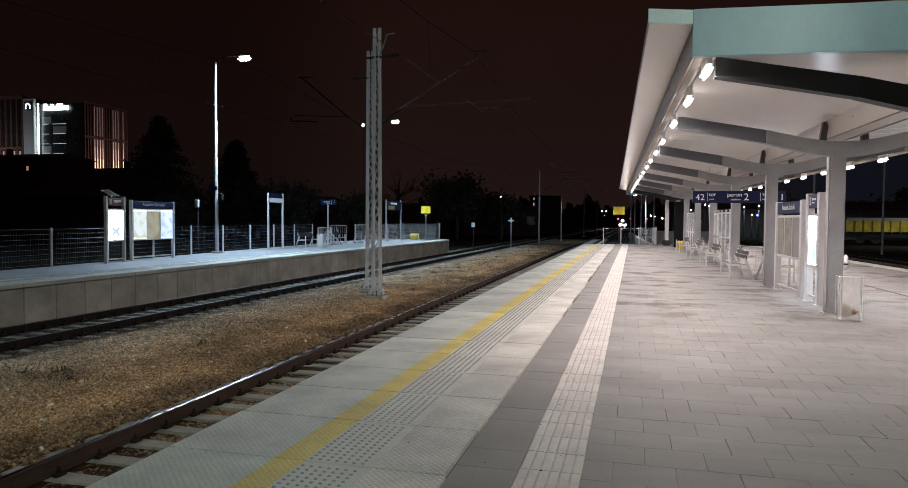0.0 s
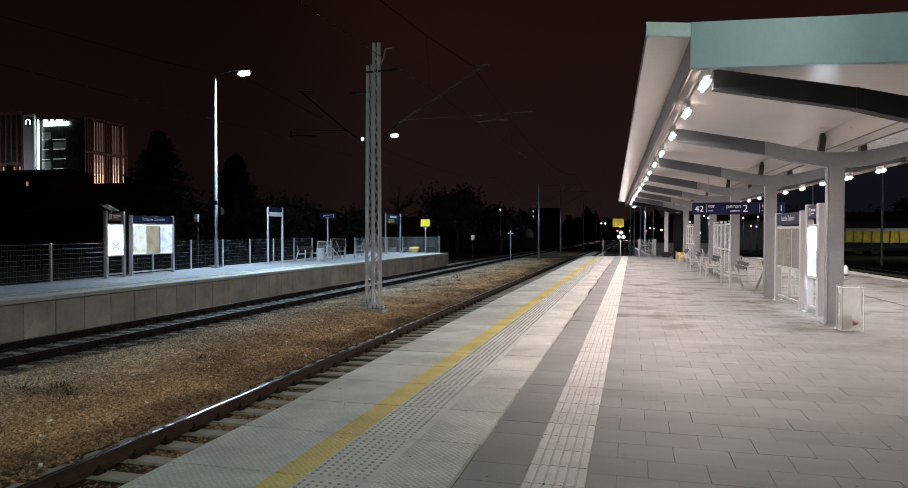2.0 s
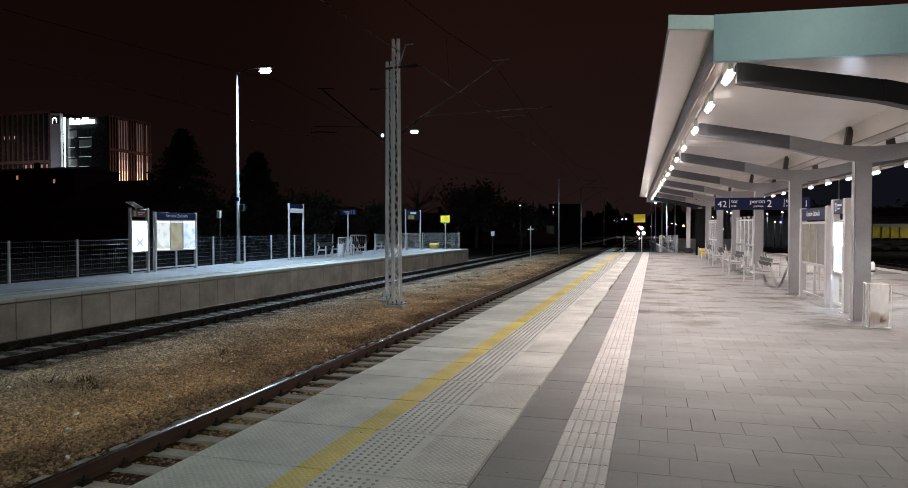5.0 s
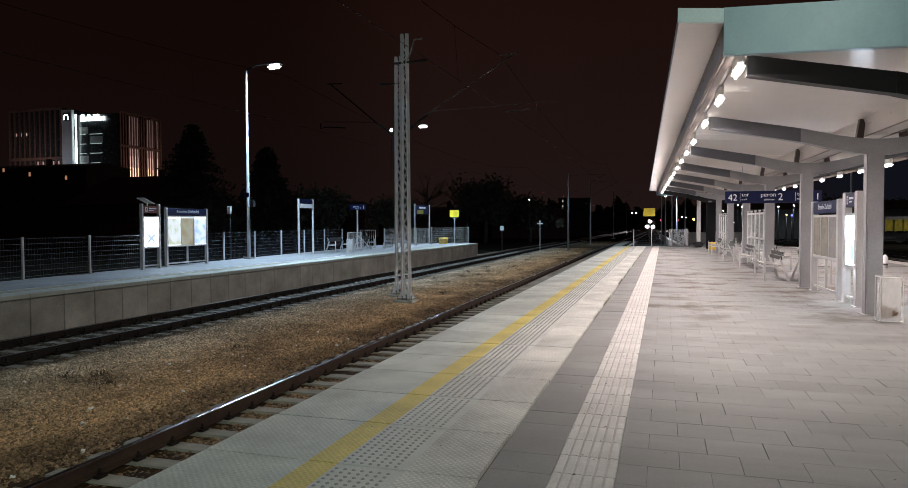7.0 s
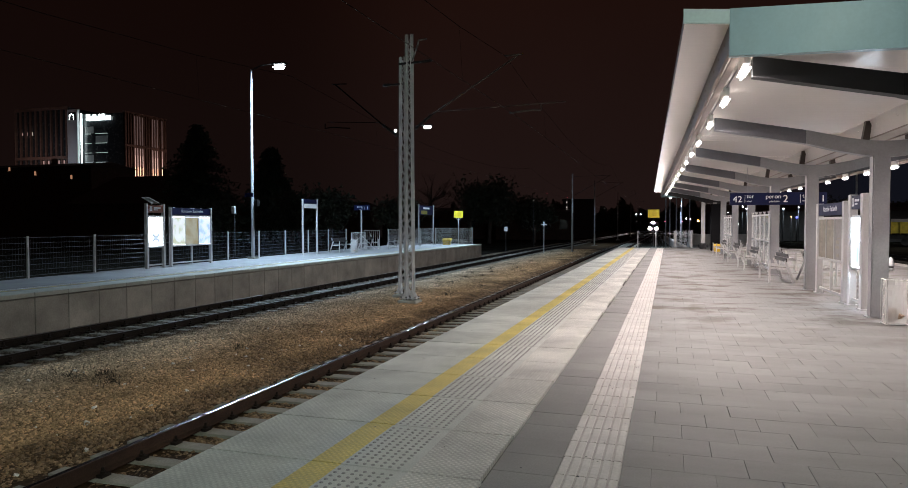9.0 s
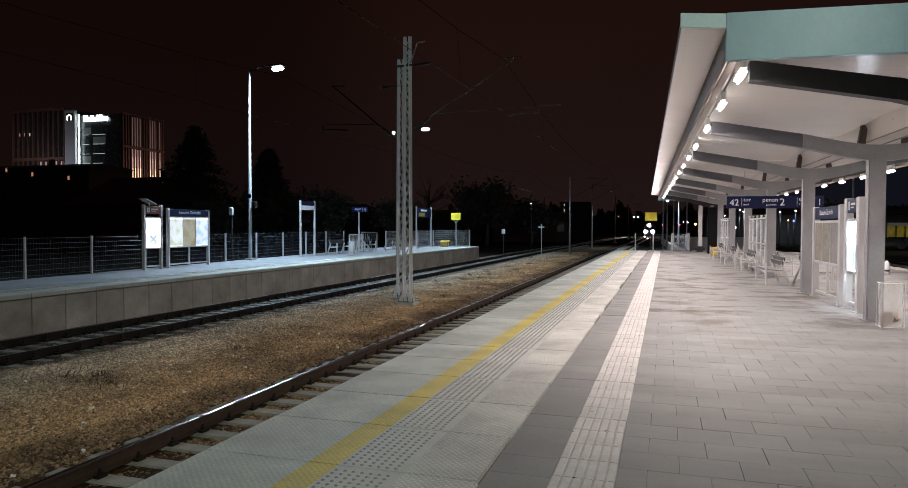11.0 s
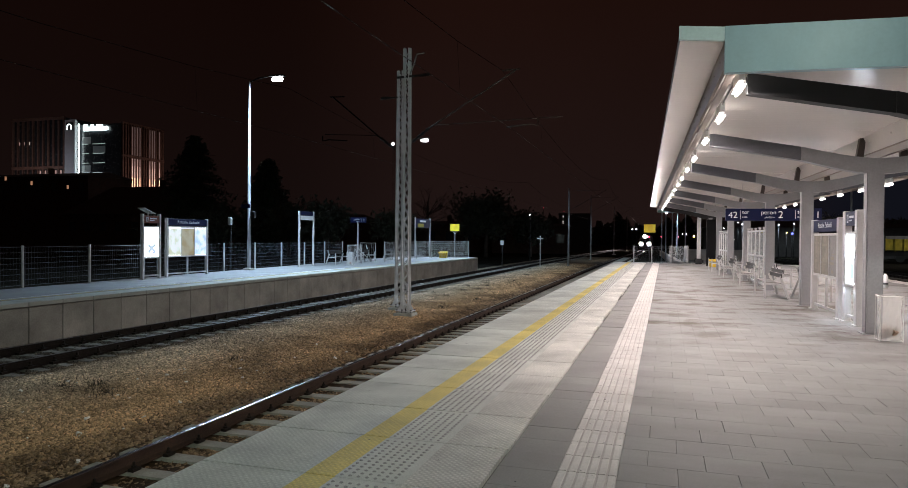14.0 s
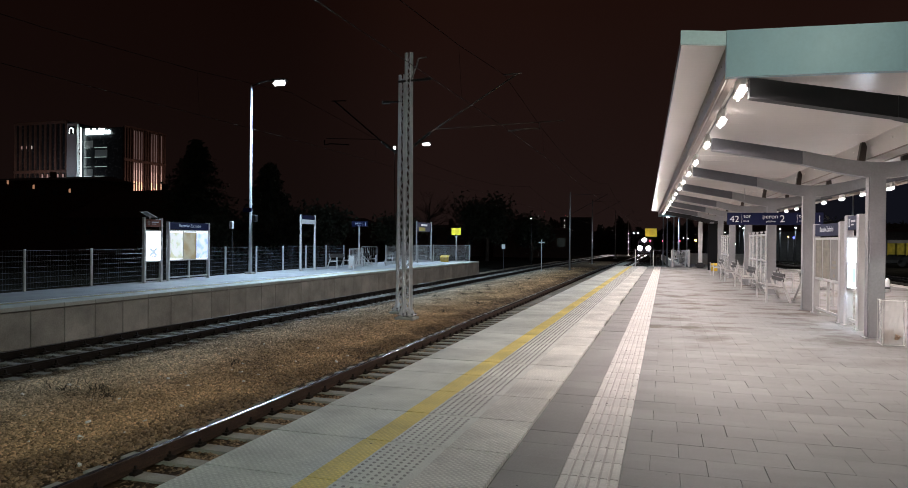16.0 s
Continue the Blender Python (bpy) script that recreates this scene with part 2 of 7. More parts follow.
BALLAST = surface("ballast_ground", (0.17, 0.140, 0.100), 0.95, sheen=0.1, grain=0.55, scale=26, stain=0.4, stain_scale=0.45, bump=1.0, bump_scale=24)
STONE = surface("ballast_stone", (0.55, 0.462, 0.340), 0.8, grain=0.35, scale=50, stain=0.42, stain_scale=0.7, each=0.55, by_object=False, sheen=0.2)
RUSTY_STONE = surface("rusty_ballast_stone", (0.265, 0.180, 0.105), 0.8, grain=0.35, scale=50, stain=0.42, stain_scale=0.7, each=0.55, by_object=False, sheen=0.2)
DARK_STONE = surface("dark_ballast_stone", (0.10, 0.09, 0.07), 0.7, grain=0.35, scale=50, stain=0.4, stain_scale=0.7, each=0.5, by_object=False, sheen=0.2)
rusted(STONE, (0.88, 0.70, 0.52), (0.27, 0.245, 0.225))
rusted(BALLAST, (0.88, 0.70, 0.50), (0.30, 0.27, 0.25))
SOIL = surface("dark_ground", (0.030, 0.028, 0.023), 0.95, sheen=0.0, grain=0.4, scale=12, stain=0.4, stain_scale=0.3, bump=0.6, bump_scale=20)
OLD_SLEEPER = surface("weathered_sleeper", (0.25, 0.235, 0.20), 0.9, grain=0.2, scale=50, stain=0.4, stain_scale=2.0, bump=0.3, each=0.2)
SLEEPER = surface("concrete_sleeper", (0.34, 0.325, 0.27), 0.85, grain=0.15, scale=50, stain=0.3, stain_scale=2.0, bump=0.3, each=0.12)
RAIL_RUST = surface("rusty_rail", (0.050, 0.030, 0.020), 0.7, metal=0.0, grain=0.3, scale=60, stain=0.3, stain_scale=3, bump=0.3, bump_scale=90)
RAIL_RUST.node_tree.nodes["Principled BSDF"].inputs["Specular IOR Level"].default_value = 0.2
# rail colour darkened to near black for the unlit sides of the far rails
RAIL_DARK = surface("shade_dark_rail", (0.020, 0.015, 0.012), 0.75, sheen=0.1, grain=0.3, scale=60, stain=0.3, stain_scale=3, bump=0.3, bump_scale=90)
RAIL_DARK.node_tree.nodes["Principled BSDF"].inputs["Specular IOR Level"].default_value = 0.15
WORN_HEAD = surface("dull_worn_rail", (0.09, 0.085, 0.085), 0.42, sheen=0.3, grain=0.1, scale=60, stain=0.1)
RAIL_HEAD = surface("polished_rail", (0.34, 0.33, 0.325), 0.24, metal=1.0, grain=0.1, scale=60, stain=0.1)
STEEL_DARK = surface("dark_steel", (0.06, 0.06, 0.065), 0.45, metal=0.6, grain=0.15, scale=30, stain=0.2)
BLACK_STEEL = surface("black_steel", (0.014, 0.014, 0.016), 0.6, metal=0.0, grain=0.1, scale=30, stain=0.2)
MATT_BLACK = surface("matt_black_panel", (0.008, 0.008, 0.009), 0.8, grain=0.1, scale=30, stain=0.2)
MATT_BLACK.node_tree.nodes["Principled BSDF"].inputs["Specular IOR Level"].default_value = 0.1
BRACKET = surface("brown_bracket_steel", (0.085, 0.065, 0.055), 0.55, grain=0.1, scale=30, stain=0.25)
DENSE_WIRE = surface("galvanised_mesh_wire", (0.68, 0.70, 0.72), 0.5, metal=0.0, grain=0.1, scale=30, stain=0.15)
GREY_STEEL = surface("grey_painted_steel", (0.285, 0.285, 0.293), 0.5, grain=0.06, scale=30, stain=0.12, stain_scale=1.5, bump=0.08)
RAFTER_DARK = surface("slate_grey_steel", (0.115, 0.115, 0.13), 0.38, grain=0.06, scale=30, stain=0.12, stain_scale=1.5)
POLE_GREY = surface("dull_galvanised_pole", (0.34, 0.35, 0.36), 0.5, grain=0.1, scale=40, stain=0.18, stain_scale=2)
GALV = surface("galvanised_steel", (0.52, 0.52, 0.51), 0.45, metal=0.2, grain=0.12, scale=40, stain=0.15, stain_scale=4)
TUBE_STEEL = surface("smooth_mast_tube", (0.50, 0.49, 0.48), 0.35, metal=0.4, grain=0.1, scale=30, stain=0.15)
MAST_PAINT = surface("pale_mast_paint", (0.72, 0.72, 0.725), 0.5, grain=0.1, scale=30, stain=0.13, stain_scale=3)
LIGHT_FRAME = surface("silver_frame", (0.57, 0.56, 0.555), 0.4, metal=0.3, grain=0.05, scale=40, stain=0.1)
SOFFIT = surface("ceiling_panel", (0.86, 0.805, 0.765), 0.24, grain=0.02, scale=30, stain=0.04, stain_scale=0.35, gloss_vary=0.02)
ribs = SOFFIT.node_tree.nodes.new("ShaderNodeTexWave")
ribs.bands_direction, ribs.wave_type = "Y", "BANDS"
ribs.inputs["Scale"].default_value = 1.9
ribs.inputs["Distortion"].default_value = 0.15
rib_bump = SOFFIT.node_tree.nodes.new("ShaderNodeBump")
rib_bump.inputs["Strength"].default_value, rib_bump.inputs["Distance"].default_value = 0.10, 0.003
SOFFIT.node_tree.links.new(SOFFIT.node_tree.nodes["Geometry"].outputs["Position"], ribs.inputs["Vector"])
SOFFIT.node_tree.links.new(ribs.outputs["Fac"], rib_bump.inputs["Height"])
SOFFIT.node_tree.links.new(rib_bump.outputs[0], SOFFIT.node_tree.nodes["Principled BSDF"].inputs["Normal"])
# the stain streaks on the fascia stand in for soft reflections
FASCIA = surface("sea_green_fascia", (0.27, 0.435, 0.50), 0.34, metal=0.0, grain=0.03, scale=30, stain=0.24, stain_scale=0.8, bump=0.35, bump_scale=1.6, streak=(1.0, 1.0, 0.5))
PALE_CAP = surface("pale_green_cap", (0.78, 0.90, 0.90), 0.35, grain=0.04, scale=30, stain=0.1)
GUTTER = surface("brown_grey_gutter", (0.27, 0.215, 0.19), 0.55, grain=0.06, scale=30, stain=0.15)
NAVY = surface("navy_sign", (0.0045, 0.0085, 0.048), 0.45, grain=0.05, scale=30, stain=0.1)
NAVY.node_tree.nodes["Principled BSDF"].inputs["Specular IOR Level"].default_value = 0.22
MAROON = surface("brown_red_header", (0.16, 0.05, 0.03), 0.4, grain=0.1, scale=10, stain=0.3, stain_scale=3)
WHITE = surface("white_lettering", (0.90, 0.90, 0.90), 0.5, grain=0.03, scale=30, stain=0.05)
SIGN_YELLOW = surface("yellow_sign", (0.80, 0.62, 0.03), 0.5, grain=0.05, scale=30, stain=0.08)
BIN_YELLOW = surface("yellow_plastic", (0.62, 0.40, 0.02), 0.5, grain=0.05, scale=30, stain=0.1)
SEAT_SLAT = surface("greige_seat_slats", (0.26, 0.245, 0.23), 0.6, grain=0.15, scale=30, stain=0.2, stain_scale=3)
TIMBER = surface("slate_slats", (0.045, 0.042, 0.042), 0.6, grain=0.2, scale=30, stain=0.2, stain_scale=3)
POSTER = surface("olive_poster", (0.22, 0.195, 0.155), 0.6, grain=0.1, scale=20, stain=0.3, stain_scale=4)
BRICK_RED = surface("red_brown_facade", (0.17, 0.10, 0.078), 0.8, grain=0.2, scale=1.5, stain=0.25, stain_scale=0.1)
FACADE_DARK = surface("dark_glass_facade", (0.035, 0.04, 0.045), 0.25, grain=0.1, scale=2, stain=0.2)
FACADE_PALE = surface("pale_facade", (0.55, 0.56, 0.58), 0.6, grain=0.06, scale=2, stain=0.12, stain_scale=0.1)
DARK_BUILD = surface("unlit_wall", (0.065, 0.036, 0.026), 0.9, grain=0.2, scale=2, stain=0.2)
ROOF = surface("dark_roof", (0.05, 0.045, 0.045), 0.8, grain=0.2, scale=4, stain=0.2)
BARK = surface("bark", (0.07, 0.05, 0.04), 0.95, grain=0.3, scale=15, stain=0.3, bump=0.6)
NEEDLES = surface("conifer_needles", (0.035, 0.05, 0.03), 0.8, grain=0.4, scale=6, stain=0.3, each=0.3)
LEAVES = surface("dark_leaves", (0.05, 0.055, 0.035), 0.8, grain=0.4, scale=6, stain=0.3, each=0.3)
DRY_WEED = surface("dry_weed", (0.045, 0.038, 0.024), 0.9, grain=0.3, scale=20, stain=0.3, each=0.3)
TRAIN_PAINT = surface("train_paint", (0.10, 0.11, 0.14), 0.35, grain=0.05, scale=10, stain=0.15)
WAGON_YELLOW = surface("yellow_wagon", (0.58, 0.47, 0.06), 0.6, grain=0.15, scale=3, stain=0.3, stain_scale=0.8)
PAPER = surface("crumpled_paper", (0.26, 0.18, 0.13), 0.8, grain=0.3, scale=40, stain=0.3, stain_scale=12)
PLATFORM_PAVING = surface("pale_platform_paving", (0.295, 0.30, 0.30), 0.7, grain=0.08, scale=60, stain=0.15, stain_scale=0.8, bump=0.2, each=0.05)
COPING = surface("greenish_coping_concrete", (0.49, 0.505, 0.45), 0.75, grain=0.12, scale=60, stain=0.15, stain_scale=0.9, bump=0.2, each=0.06)
FADED_LINE = surface("faded_yellow_line", (0.50, 0.45, 0.24), 0.7, grain=0.2, scale=40, stain=0.3, stain_scale=1.5)
WIRE = surface("weathered_wire", (0.17, 0.19, 0.23), 0.5, metal=0.3, grain=0.1, scale=30, stain=0.2)
GLASS = clear("clear_pane", (0.88, 0.89, 0.88), 0.12, 0.22)
BAG = clear("clear_plastic_bag", (0.97, 0.96, 0.95), 0.2, 0.30)
LAMP_GLOW = glow("canopy_lamp_glow", (1.0, 0.93, 0.87), 9.0)
STREET_GLOW = glow("street_lamp_glow", (0.92, 0.97, 1.0), 18.0)
BOX_GLOW = glow("white_light_box", (0.80, 0.90, 1.0), 7.0)
BOX_BLUE = lit_print("pale_blue_light_box", (0.78, 0.88, 1.0), (0.36, 0.52, 0.95), 1.05, 4.0)
SCREEN_GLOW = glow("bluish_white_screen", (0.72, 0.86, 1.0), 26.0)
SCREEN_PALE = glow("pale_screen_field", (0.80, 0.91, 1.0), 0.98)
SCREEN_BAND = glow("grey_blue_band", (0.62, 0.77, 0.96), 0.78)
TUBE_STRIP = glow("light_tube_strip", (0.86, 0.95, 1.0), 3.0)
SCREEN_BLUE = glow("pale_blue_graphic", (0.50, 0.72, 1.0), 0.95)
BOX_OLIVE = lit_print("olive_light_box", (0.42, 0.40, 0.26), (0.30, 0.22, 0.04), 0.65, 3.0)
BOX_PALE = lit_print("pale_light_box", (0.82, 0.92, 1.0), (0.55, 0.58, 0.42), 0.95, 4.0)
HEAD_GLOW = glow("headlight_glow", (1.0, 0.86, 0.82), 1000.0)
CARRIER = surface("blackened_cable", (0.010, 0.009, 0.009), 0.9, sheen=0.0, grain=0.1, scale=30)
ARM_STEEL = surface("dull_brown_arm_steel", (0.125, 0.105, 0.095), 0.65, sheen=0.2, grain=0.1, scale=30)
COPPER = surface("contact_wire_metal", (0.018, 0.015, 0.014), 0.45, metal=0.4, sheen=0.2, grain=0.1, scale=30)
RED_GLOW = glow("red_signal_glow", (1.0, 0.05, 0.10), 12.0)
ORANGE_GLOW = glow("orange_lamp_glow", (1.0, 0.42, 0.10), 12.0)
COOL_GLOW = glow("cool_lamp_glow", (0.85, 0.93, 1.0), 14.0)
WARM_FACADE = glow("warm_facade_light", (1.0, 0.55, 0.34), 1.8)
WINDOW_GLOW = glow("lit_window", (1.0, 0.50, 0.28), 0.35)
DIM_WINDOW = glow("dim_window", (0.55, 0.75, 0.78), 0.014)
SIGN_GLOW = glow("lit_white_sign", (0.85, 1.0, 1.0), 4.0)
BLUE_GLOW = glow("blue_sign_glow", (0.10, 0.12, 1.0), 3.0)


# ---------------------------------------------------------------- mesh helpers
def box(bm, lo, hi, mat=0, m=None):
    """An upright box between two corners, turned by m."""
    c = [(x, y, z) for x in (lo[0], hi[0]) for y in (lo[1], hi[1]) for z in (lo[2], hi[2])]
    v = [bm.verts.new(m @ Vector(q) if m else q) for q in c]
    for f in ((0, 1, 3, 2), (4, 6, 7, 5), (0, 4, 5, 1), (2, 3, 7, 6), (0, 2, 6, 4), (1, 5, 7, 3)):
        bm.faces.new([v[i] for i in f]).material_index = mat


def bar(bm, a, b, w, h=None, mat=0, sides=4):
    """A straight bar of section w x h (or round, with more sides) from a to b."""
    a, b = Vector(a), Vector(b)
    h = h or w
    way = (b - a).normalized()
    side = way.cross((0, 0, 1))
    side = side.normalized() if side.length > 1e-4 else Vector((1, 0, 0))
    up = side.cross(way).normalized()
    if sides == 4:
        ring = [(-w / 2, -h / 2), (w / 2, -h / 2), (w / 2, h / 2), (-w / 2, h / 2)]
    else:
        ring = [(w / 2 * math.cos(2 * math.pi * k / sides), h / 2 * math.sin(2 * math.pi * k / sides)) for k in range(sides)]
    lo = [bm.verts.new(a + side * p + up * q) for p, q in ring]
    hi = [bm.verts.new(b + side * p + up * q) for p, q in ring]
    n = len(ring)
    for k in range(n):
        bm.faces.new((lo[k], lo[(k + 1) % n], hi[(k + 1) % n], hi[k])).material_index = mat
    bm.faces.new(lo[::-1]).material_index = mat
    bm.faces.new(hi).material_index = mat


def tube(bm, path, radii, sides=10, mat=0):
    """A round, tapering tube along a path of points."""
    rings = []
    for k, q in enumerate(path):
        a, b = Vector(path[max(0, k - 1)]), Vector(path[min(len(path) - 1, k + 1)])
        way = (b - a).normalized()
        side = way.cross((0, 0, 1)) if abs(way.z) < 0.98 else way.cross((1, 0, 0))
        side.normalize()
        up = side.cross(way)
        r = radii[k] if isinstance(radii, (list, tuple)) else radii
        rings.append([bm.verts.new(Vector(q) + (side * math.cos(t) + up * math.sin(t)) * r)
                      for t in [2 * math.pi * i / sides for i in range(sides)]])
    for lo, hi in zip(rings, rings[1:]):
        for i in range(sides):
            f = bm.faces.new((lo[i], lo[(i + 1) % sides], hi[(i + 1) % sides], hi[i]))
            f.material_index, f.smooth = mat, True
    bm.faces.new(rings[0][::-1]).material_index = mat
    bm.faces.new(rings[-1]).material_index = mat


def sweep(bm, section, a, b, mat=0):
    """A closed section of (x, z) points swept from y = a to y = b."""
    lo = [bm.verts.new((x, a, z)) for x, z in section]
    hi = [bm.verts.new((x, b, z)) for x, z in section]
    n = len(section)
    for k in range(n):
        bm.faces.new((lo[k], lo[(k + 1) % n], hi[(k + 1) % n], hi[k])).material_index = mat
    bm.faces.new(lo[::-1]).material_index = mat
    bm.faces.new(hi).material_index = mat


def bevel(bm, width, segments=1):
    bmesh.ops.bevel(bm, geom=list(bm.edges), offset=width, segments=segments, affect="EDGES", clamp_overlap=True)


def mesh_of(name, bm, *mats):
    bmesh.ops.recalc_face_normals(bm, faces=bm.faces)
    me = bpy.data.meshes.new(name)
    bm.to_mesh(me)
    bm.free()
    for m in mats:
        me.materials.append(m)
    return me


def part(name, bm, material, parent, label="", place=None):
    """One mesh object under a thing or a part."""
    mats = material if isinstance(material, (list, tuple)) else (material,)
    me = bm if isinstance(bm, bpy.types.Mesh) else mesh_of(name, bm, *mats)
    ob = new(name, me)
    ob.parent = parent
    if place is not None:
        ob.matrix_basis = place
    if label:
        ob["label"] = label
    return ob


def thing(name, m, label, category, group="", kind=""):
    ob = new(name)
    ob.matrix_world = m
    ob.empty_display_size = 0.1
    return tagged(ob, label, category, group, kind)


def solid(name, bm, material, m, label, category, group="", kind=""):
    mats = material if isinstance(material, (list, tuple)) else (material,)
    ob = new(name, mesh_of(name, bm, *mats))
    ob.matrix_world = m
    return tagged(ob, label, category, group, kind)


def text_mesh(words, size, depth=0.002, align="LEFT"):
    """Built-in lettering as a mesh in the plane x z, facing -y."""
    cu = bpy.data.curves.new("lettering", "FONT")
    cu.body, cu.size, cu.extrude, cu.align_x = words, size, depth, align
    ob = bpy.data.objects.new("lettering", cu)
    scene.collection.objects.link(ob)
    bpy.context.view_layer.update()
    me = bpy.data.meshes.new_from_object(ob.evaluated_get(bpy.context.evaluated_depsgraph_get()))
    bpy.data.objects.remove(ob)
    me.transform(pose(0, 0, 0, 90))
    me.materials.clear()
    return me


def lettering(words, size, material, parent, place, align="LEFT"):
    me = text_mesh(words, size, 0.002, align)
    me.materials.append(material)
    return part("lettering", me, material, parent, "", place)


# ---------------------------------------------------------------- plan
EDGE, YEL_A, YEL_B, STUD_B, SLAB_B, WHITE_A, WHITE_B = -3.151, -2.325, -2.105, -1.62, -1.112, -0.697, -0.298
SLAB = 0.932          # length of an edge slab
PLAT_A, PLAT_B = -9.0, 46.9
NEAR_TRACK = -4.77
LEFT_EDGE, LEFT_END = -13.7, 50.3
LEFT_SIDE = pose(LEFT_EDGE, LEFT_END, 0, 0, 0, -0.705)     # the far platform stands at a slight angle to the island
RAIL_TOP = -0.76
CANOPY = pose(3.51, 13.2, 0, 0, 0, 1.55)


def right_edge(y):
    return 9.08 - 0.06 * (y - 26.3)


def left_track(y):
    """Middle of the far track, which runs along the far platform and turns parallel beyond it."""
    return -11.70 + 0.0123 * (min(y, 50.0) - 50.0)


def fence_x(y):
    """Line of the fence behind the far platform."""
    return -17.95 - 0.052 * (y - 15.2)


def dip(y):
    """The line falls gently beyond the platforms."""
    return -0.0055 * max(0.0, min(y, 420.0) - 60.0)


# ---------------------------------------------------------------- ground and tracks
def build_ground():
    bm = bmesh.new()
    xs = [-1800, -600, -200, -80, -40, -18.6, -14.3, -9, -3.4, 9, 14, 30, 60, 200, 600, 1800]
    ys = [-300, -60, -12, 0, 20, 40, 60, 90, 140, 200, 300, 420, 800, 2500]
    g = [[bm.verts.new((x, y, -1.0 + dip(y) + (0.35 if x < -18.6 else 0.0))) for x in xs] for y in ys]
    for a, b in zip(g, g[1:]):
        for k in range(len(xs) - 1):
            bm.faces.new((a[k], a[k + 1], b[k + 1], b[k]))
    solid("ground", bm, SOIL, Matrix(), "dark bare earth between and beyond the tracks", "ground", kind="structure")
    bm = bmesh.new()
    random.seed(4)
    xs = [-14.4 + 0.36 * k for k in range(32)]
    ys = [-9.0 + 0.45 * k for k in range(232)]
    g = []
    for y in ys:
        row = []
        for x in xs:
            z = -0.955 + dip(y) + 0.022 * noise.noise((x * 1.3, y * 1.3, 0)) + 0.03 * noise.noise((x * 0.3, y * 0.3, 3))
            off = min(abs(x - NEAR_TRACK), abs(x - left_track(y)))
            if off > 1.35:
                z += 0.05 * min(1.0, (off - 1.35) / 0.5) if x > left_track(y) else -0.03
            row.append(bm.verts.new((x, y, z)))
        g.append(row)
    for a, b in zip(g, g[1:]):
        for k in range(len(xs) - 1):
            f = bm.faces.new((a[k], a[k + 1], b[k + 1], b[k]))
            f.smooth = True
    solid("ballast_bed", bm, BALLAST, Matrix(), "brown gravel ballast bed between the tracks", "gravel", kind="structure")


def stone_field(name, count, x_range, y_range, size, material, label, seed, blunt=True, lane="open"):
    """Loose stones as one joined mesh: squashed, tilted faceted lumps, the nearer ones with blunt tops."""
    rng = np.random.default_rng(seed)
    u = rng.random(count)
    y = y_range[0] + (y_range[1] - y_range[0]) * u ** 1.15
    x = x_range[0] + (x_range[1] - x_range[0]) * rng.random(count)
    far = -11.70 + 0.0123 * (np.minimum(y, 50.0) - 50.0)
    off = np.minimum(np.abs(x - NEAR_TRACK), np.abs(x - far))
    keep = (np.abs(off - 0.755) > 0.11) & (x > far - 1.05) 
    far_lane = np.abs(x - far) < 1.12
    rusty = rng.random(count) < np.clip((2.1 - np.abs(x - NEAR_TRACK)) / 0.9, 0, 1)
    keep &= {"open": ~far_lane & ~rusty, "far": far_lane, "near": rusty & ~far_lane}[lane]
    x, y, far = x[keep], y[keep], far[keep]
    off = off[keep]
    lift = np.where(off > 1.35, 0.05 * np.minimum(1, (off - 1.35) / 0.5), -0.022)
    lift = np.where(np.abs(x - far) < 1.35, lift + 0.018, lift)
    n = len(x)
    s = size * (0.5 + 1.1 * rng.random(n) ** 3)
    ring = [(1, 0, -0.25), (0, 1, -0.25), (-1, 0, -0.25), (0, -1, -0.25)]
    if blunt:
        base = np.array(ring + [(0.5, 0.5, 0.55), (-0.5, 0.5, 0.62), (-0.5, -0.5, 0.55), (0.5, -0.5, 0.62)], float)
        tri = np.array([(0, 1, 4), (1, 2, 5), (2, 3, 6), (3, 0, 7), (4, 1, 5), (5, 2, 6), (6, 3, 7), (7, 0, 4), (4, 5, 6), (4, 6, 7)])
    else:
        base = np.array(ring + [(0.15, 0.1, 0.8)], float)
        tri = np.array([(0, 1, 4), (1, 2, 4), (2, 3, 4), (3, 0, 4)])
    m = len(base)
    pts = base[None] * (0.65 + 0.7 * rng.random((n, m, 3)))
    ang = rng.random(n) * 6.28
    c, d = np.cos(ang), np.sin(ang)
    px = pts[..., 0] * c[:, None] - pts[..., 1] * d[:, None]
    py = pts[..., 0] * d[:, None] + pts[..., 1] * c[:, None]
    tilt = (rng.random(n) - 0.5) * 1.2
    pz = pts[..., 2] + px * np.sin(tilt)[:, None]
    fall = -0.0055 * np.maximum(0, y - 60)
    place = np.stack([x[:, None] + px * s[:, None], y[:, None] + py * s[:, None],
                      (-0.945 + lift + fall)[:, None] + pz * s[:, None]], -1).reshape(-1, 3)
    faces = (tri[None] + (np.arange(n) * m)[:, None, None]).reshape(-1, 3)
    me = bpy.data.meshes.new(name)
    me.from_pydata(place.tolist(), [], faces.tolist())
    me.materials.append(material)
    tagged(new(name, me), label, "gravel", kind="stuff")


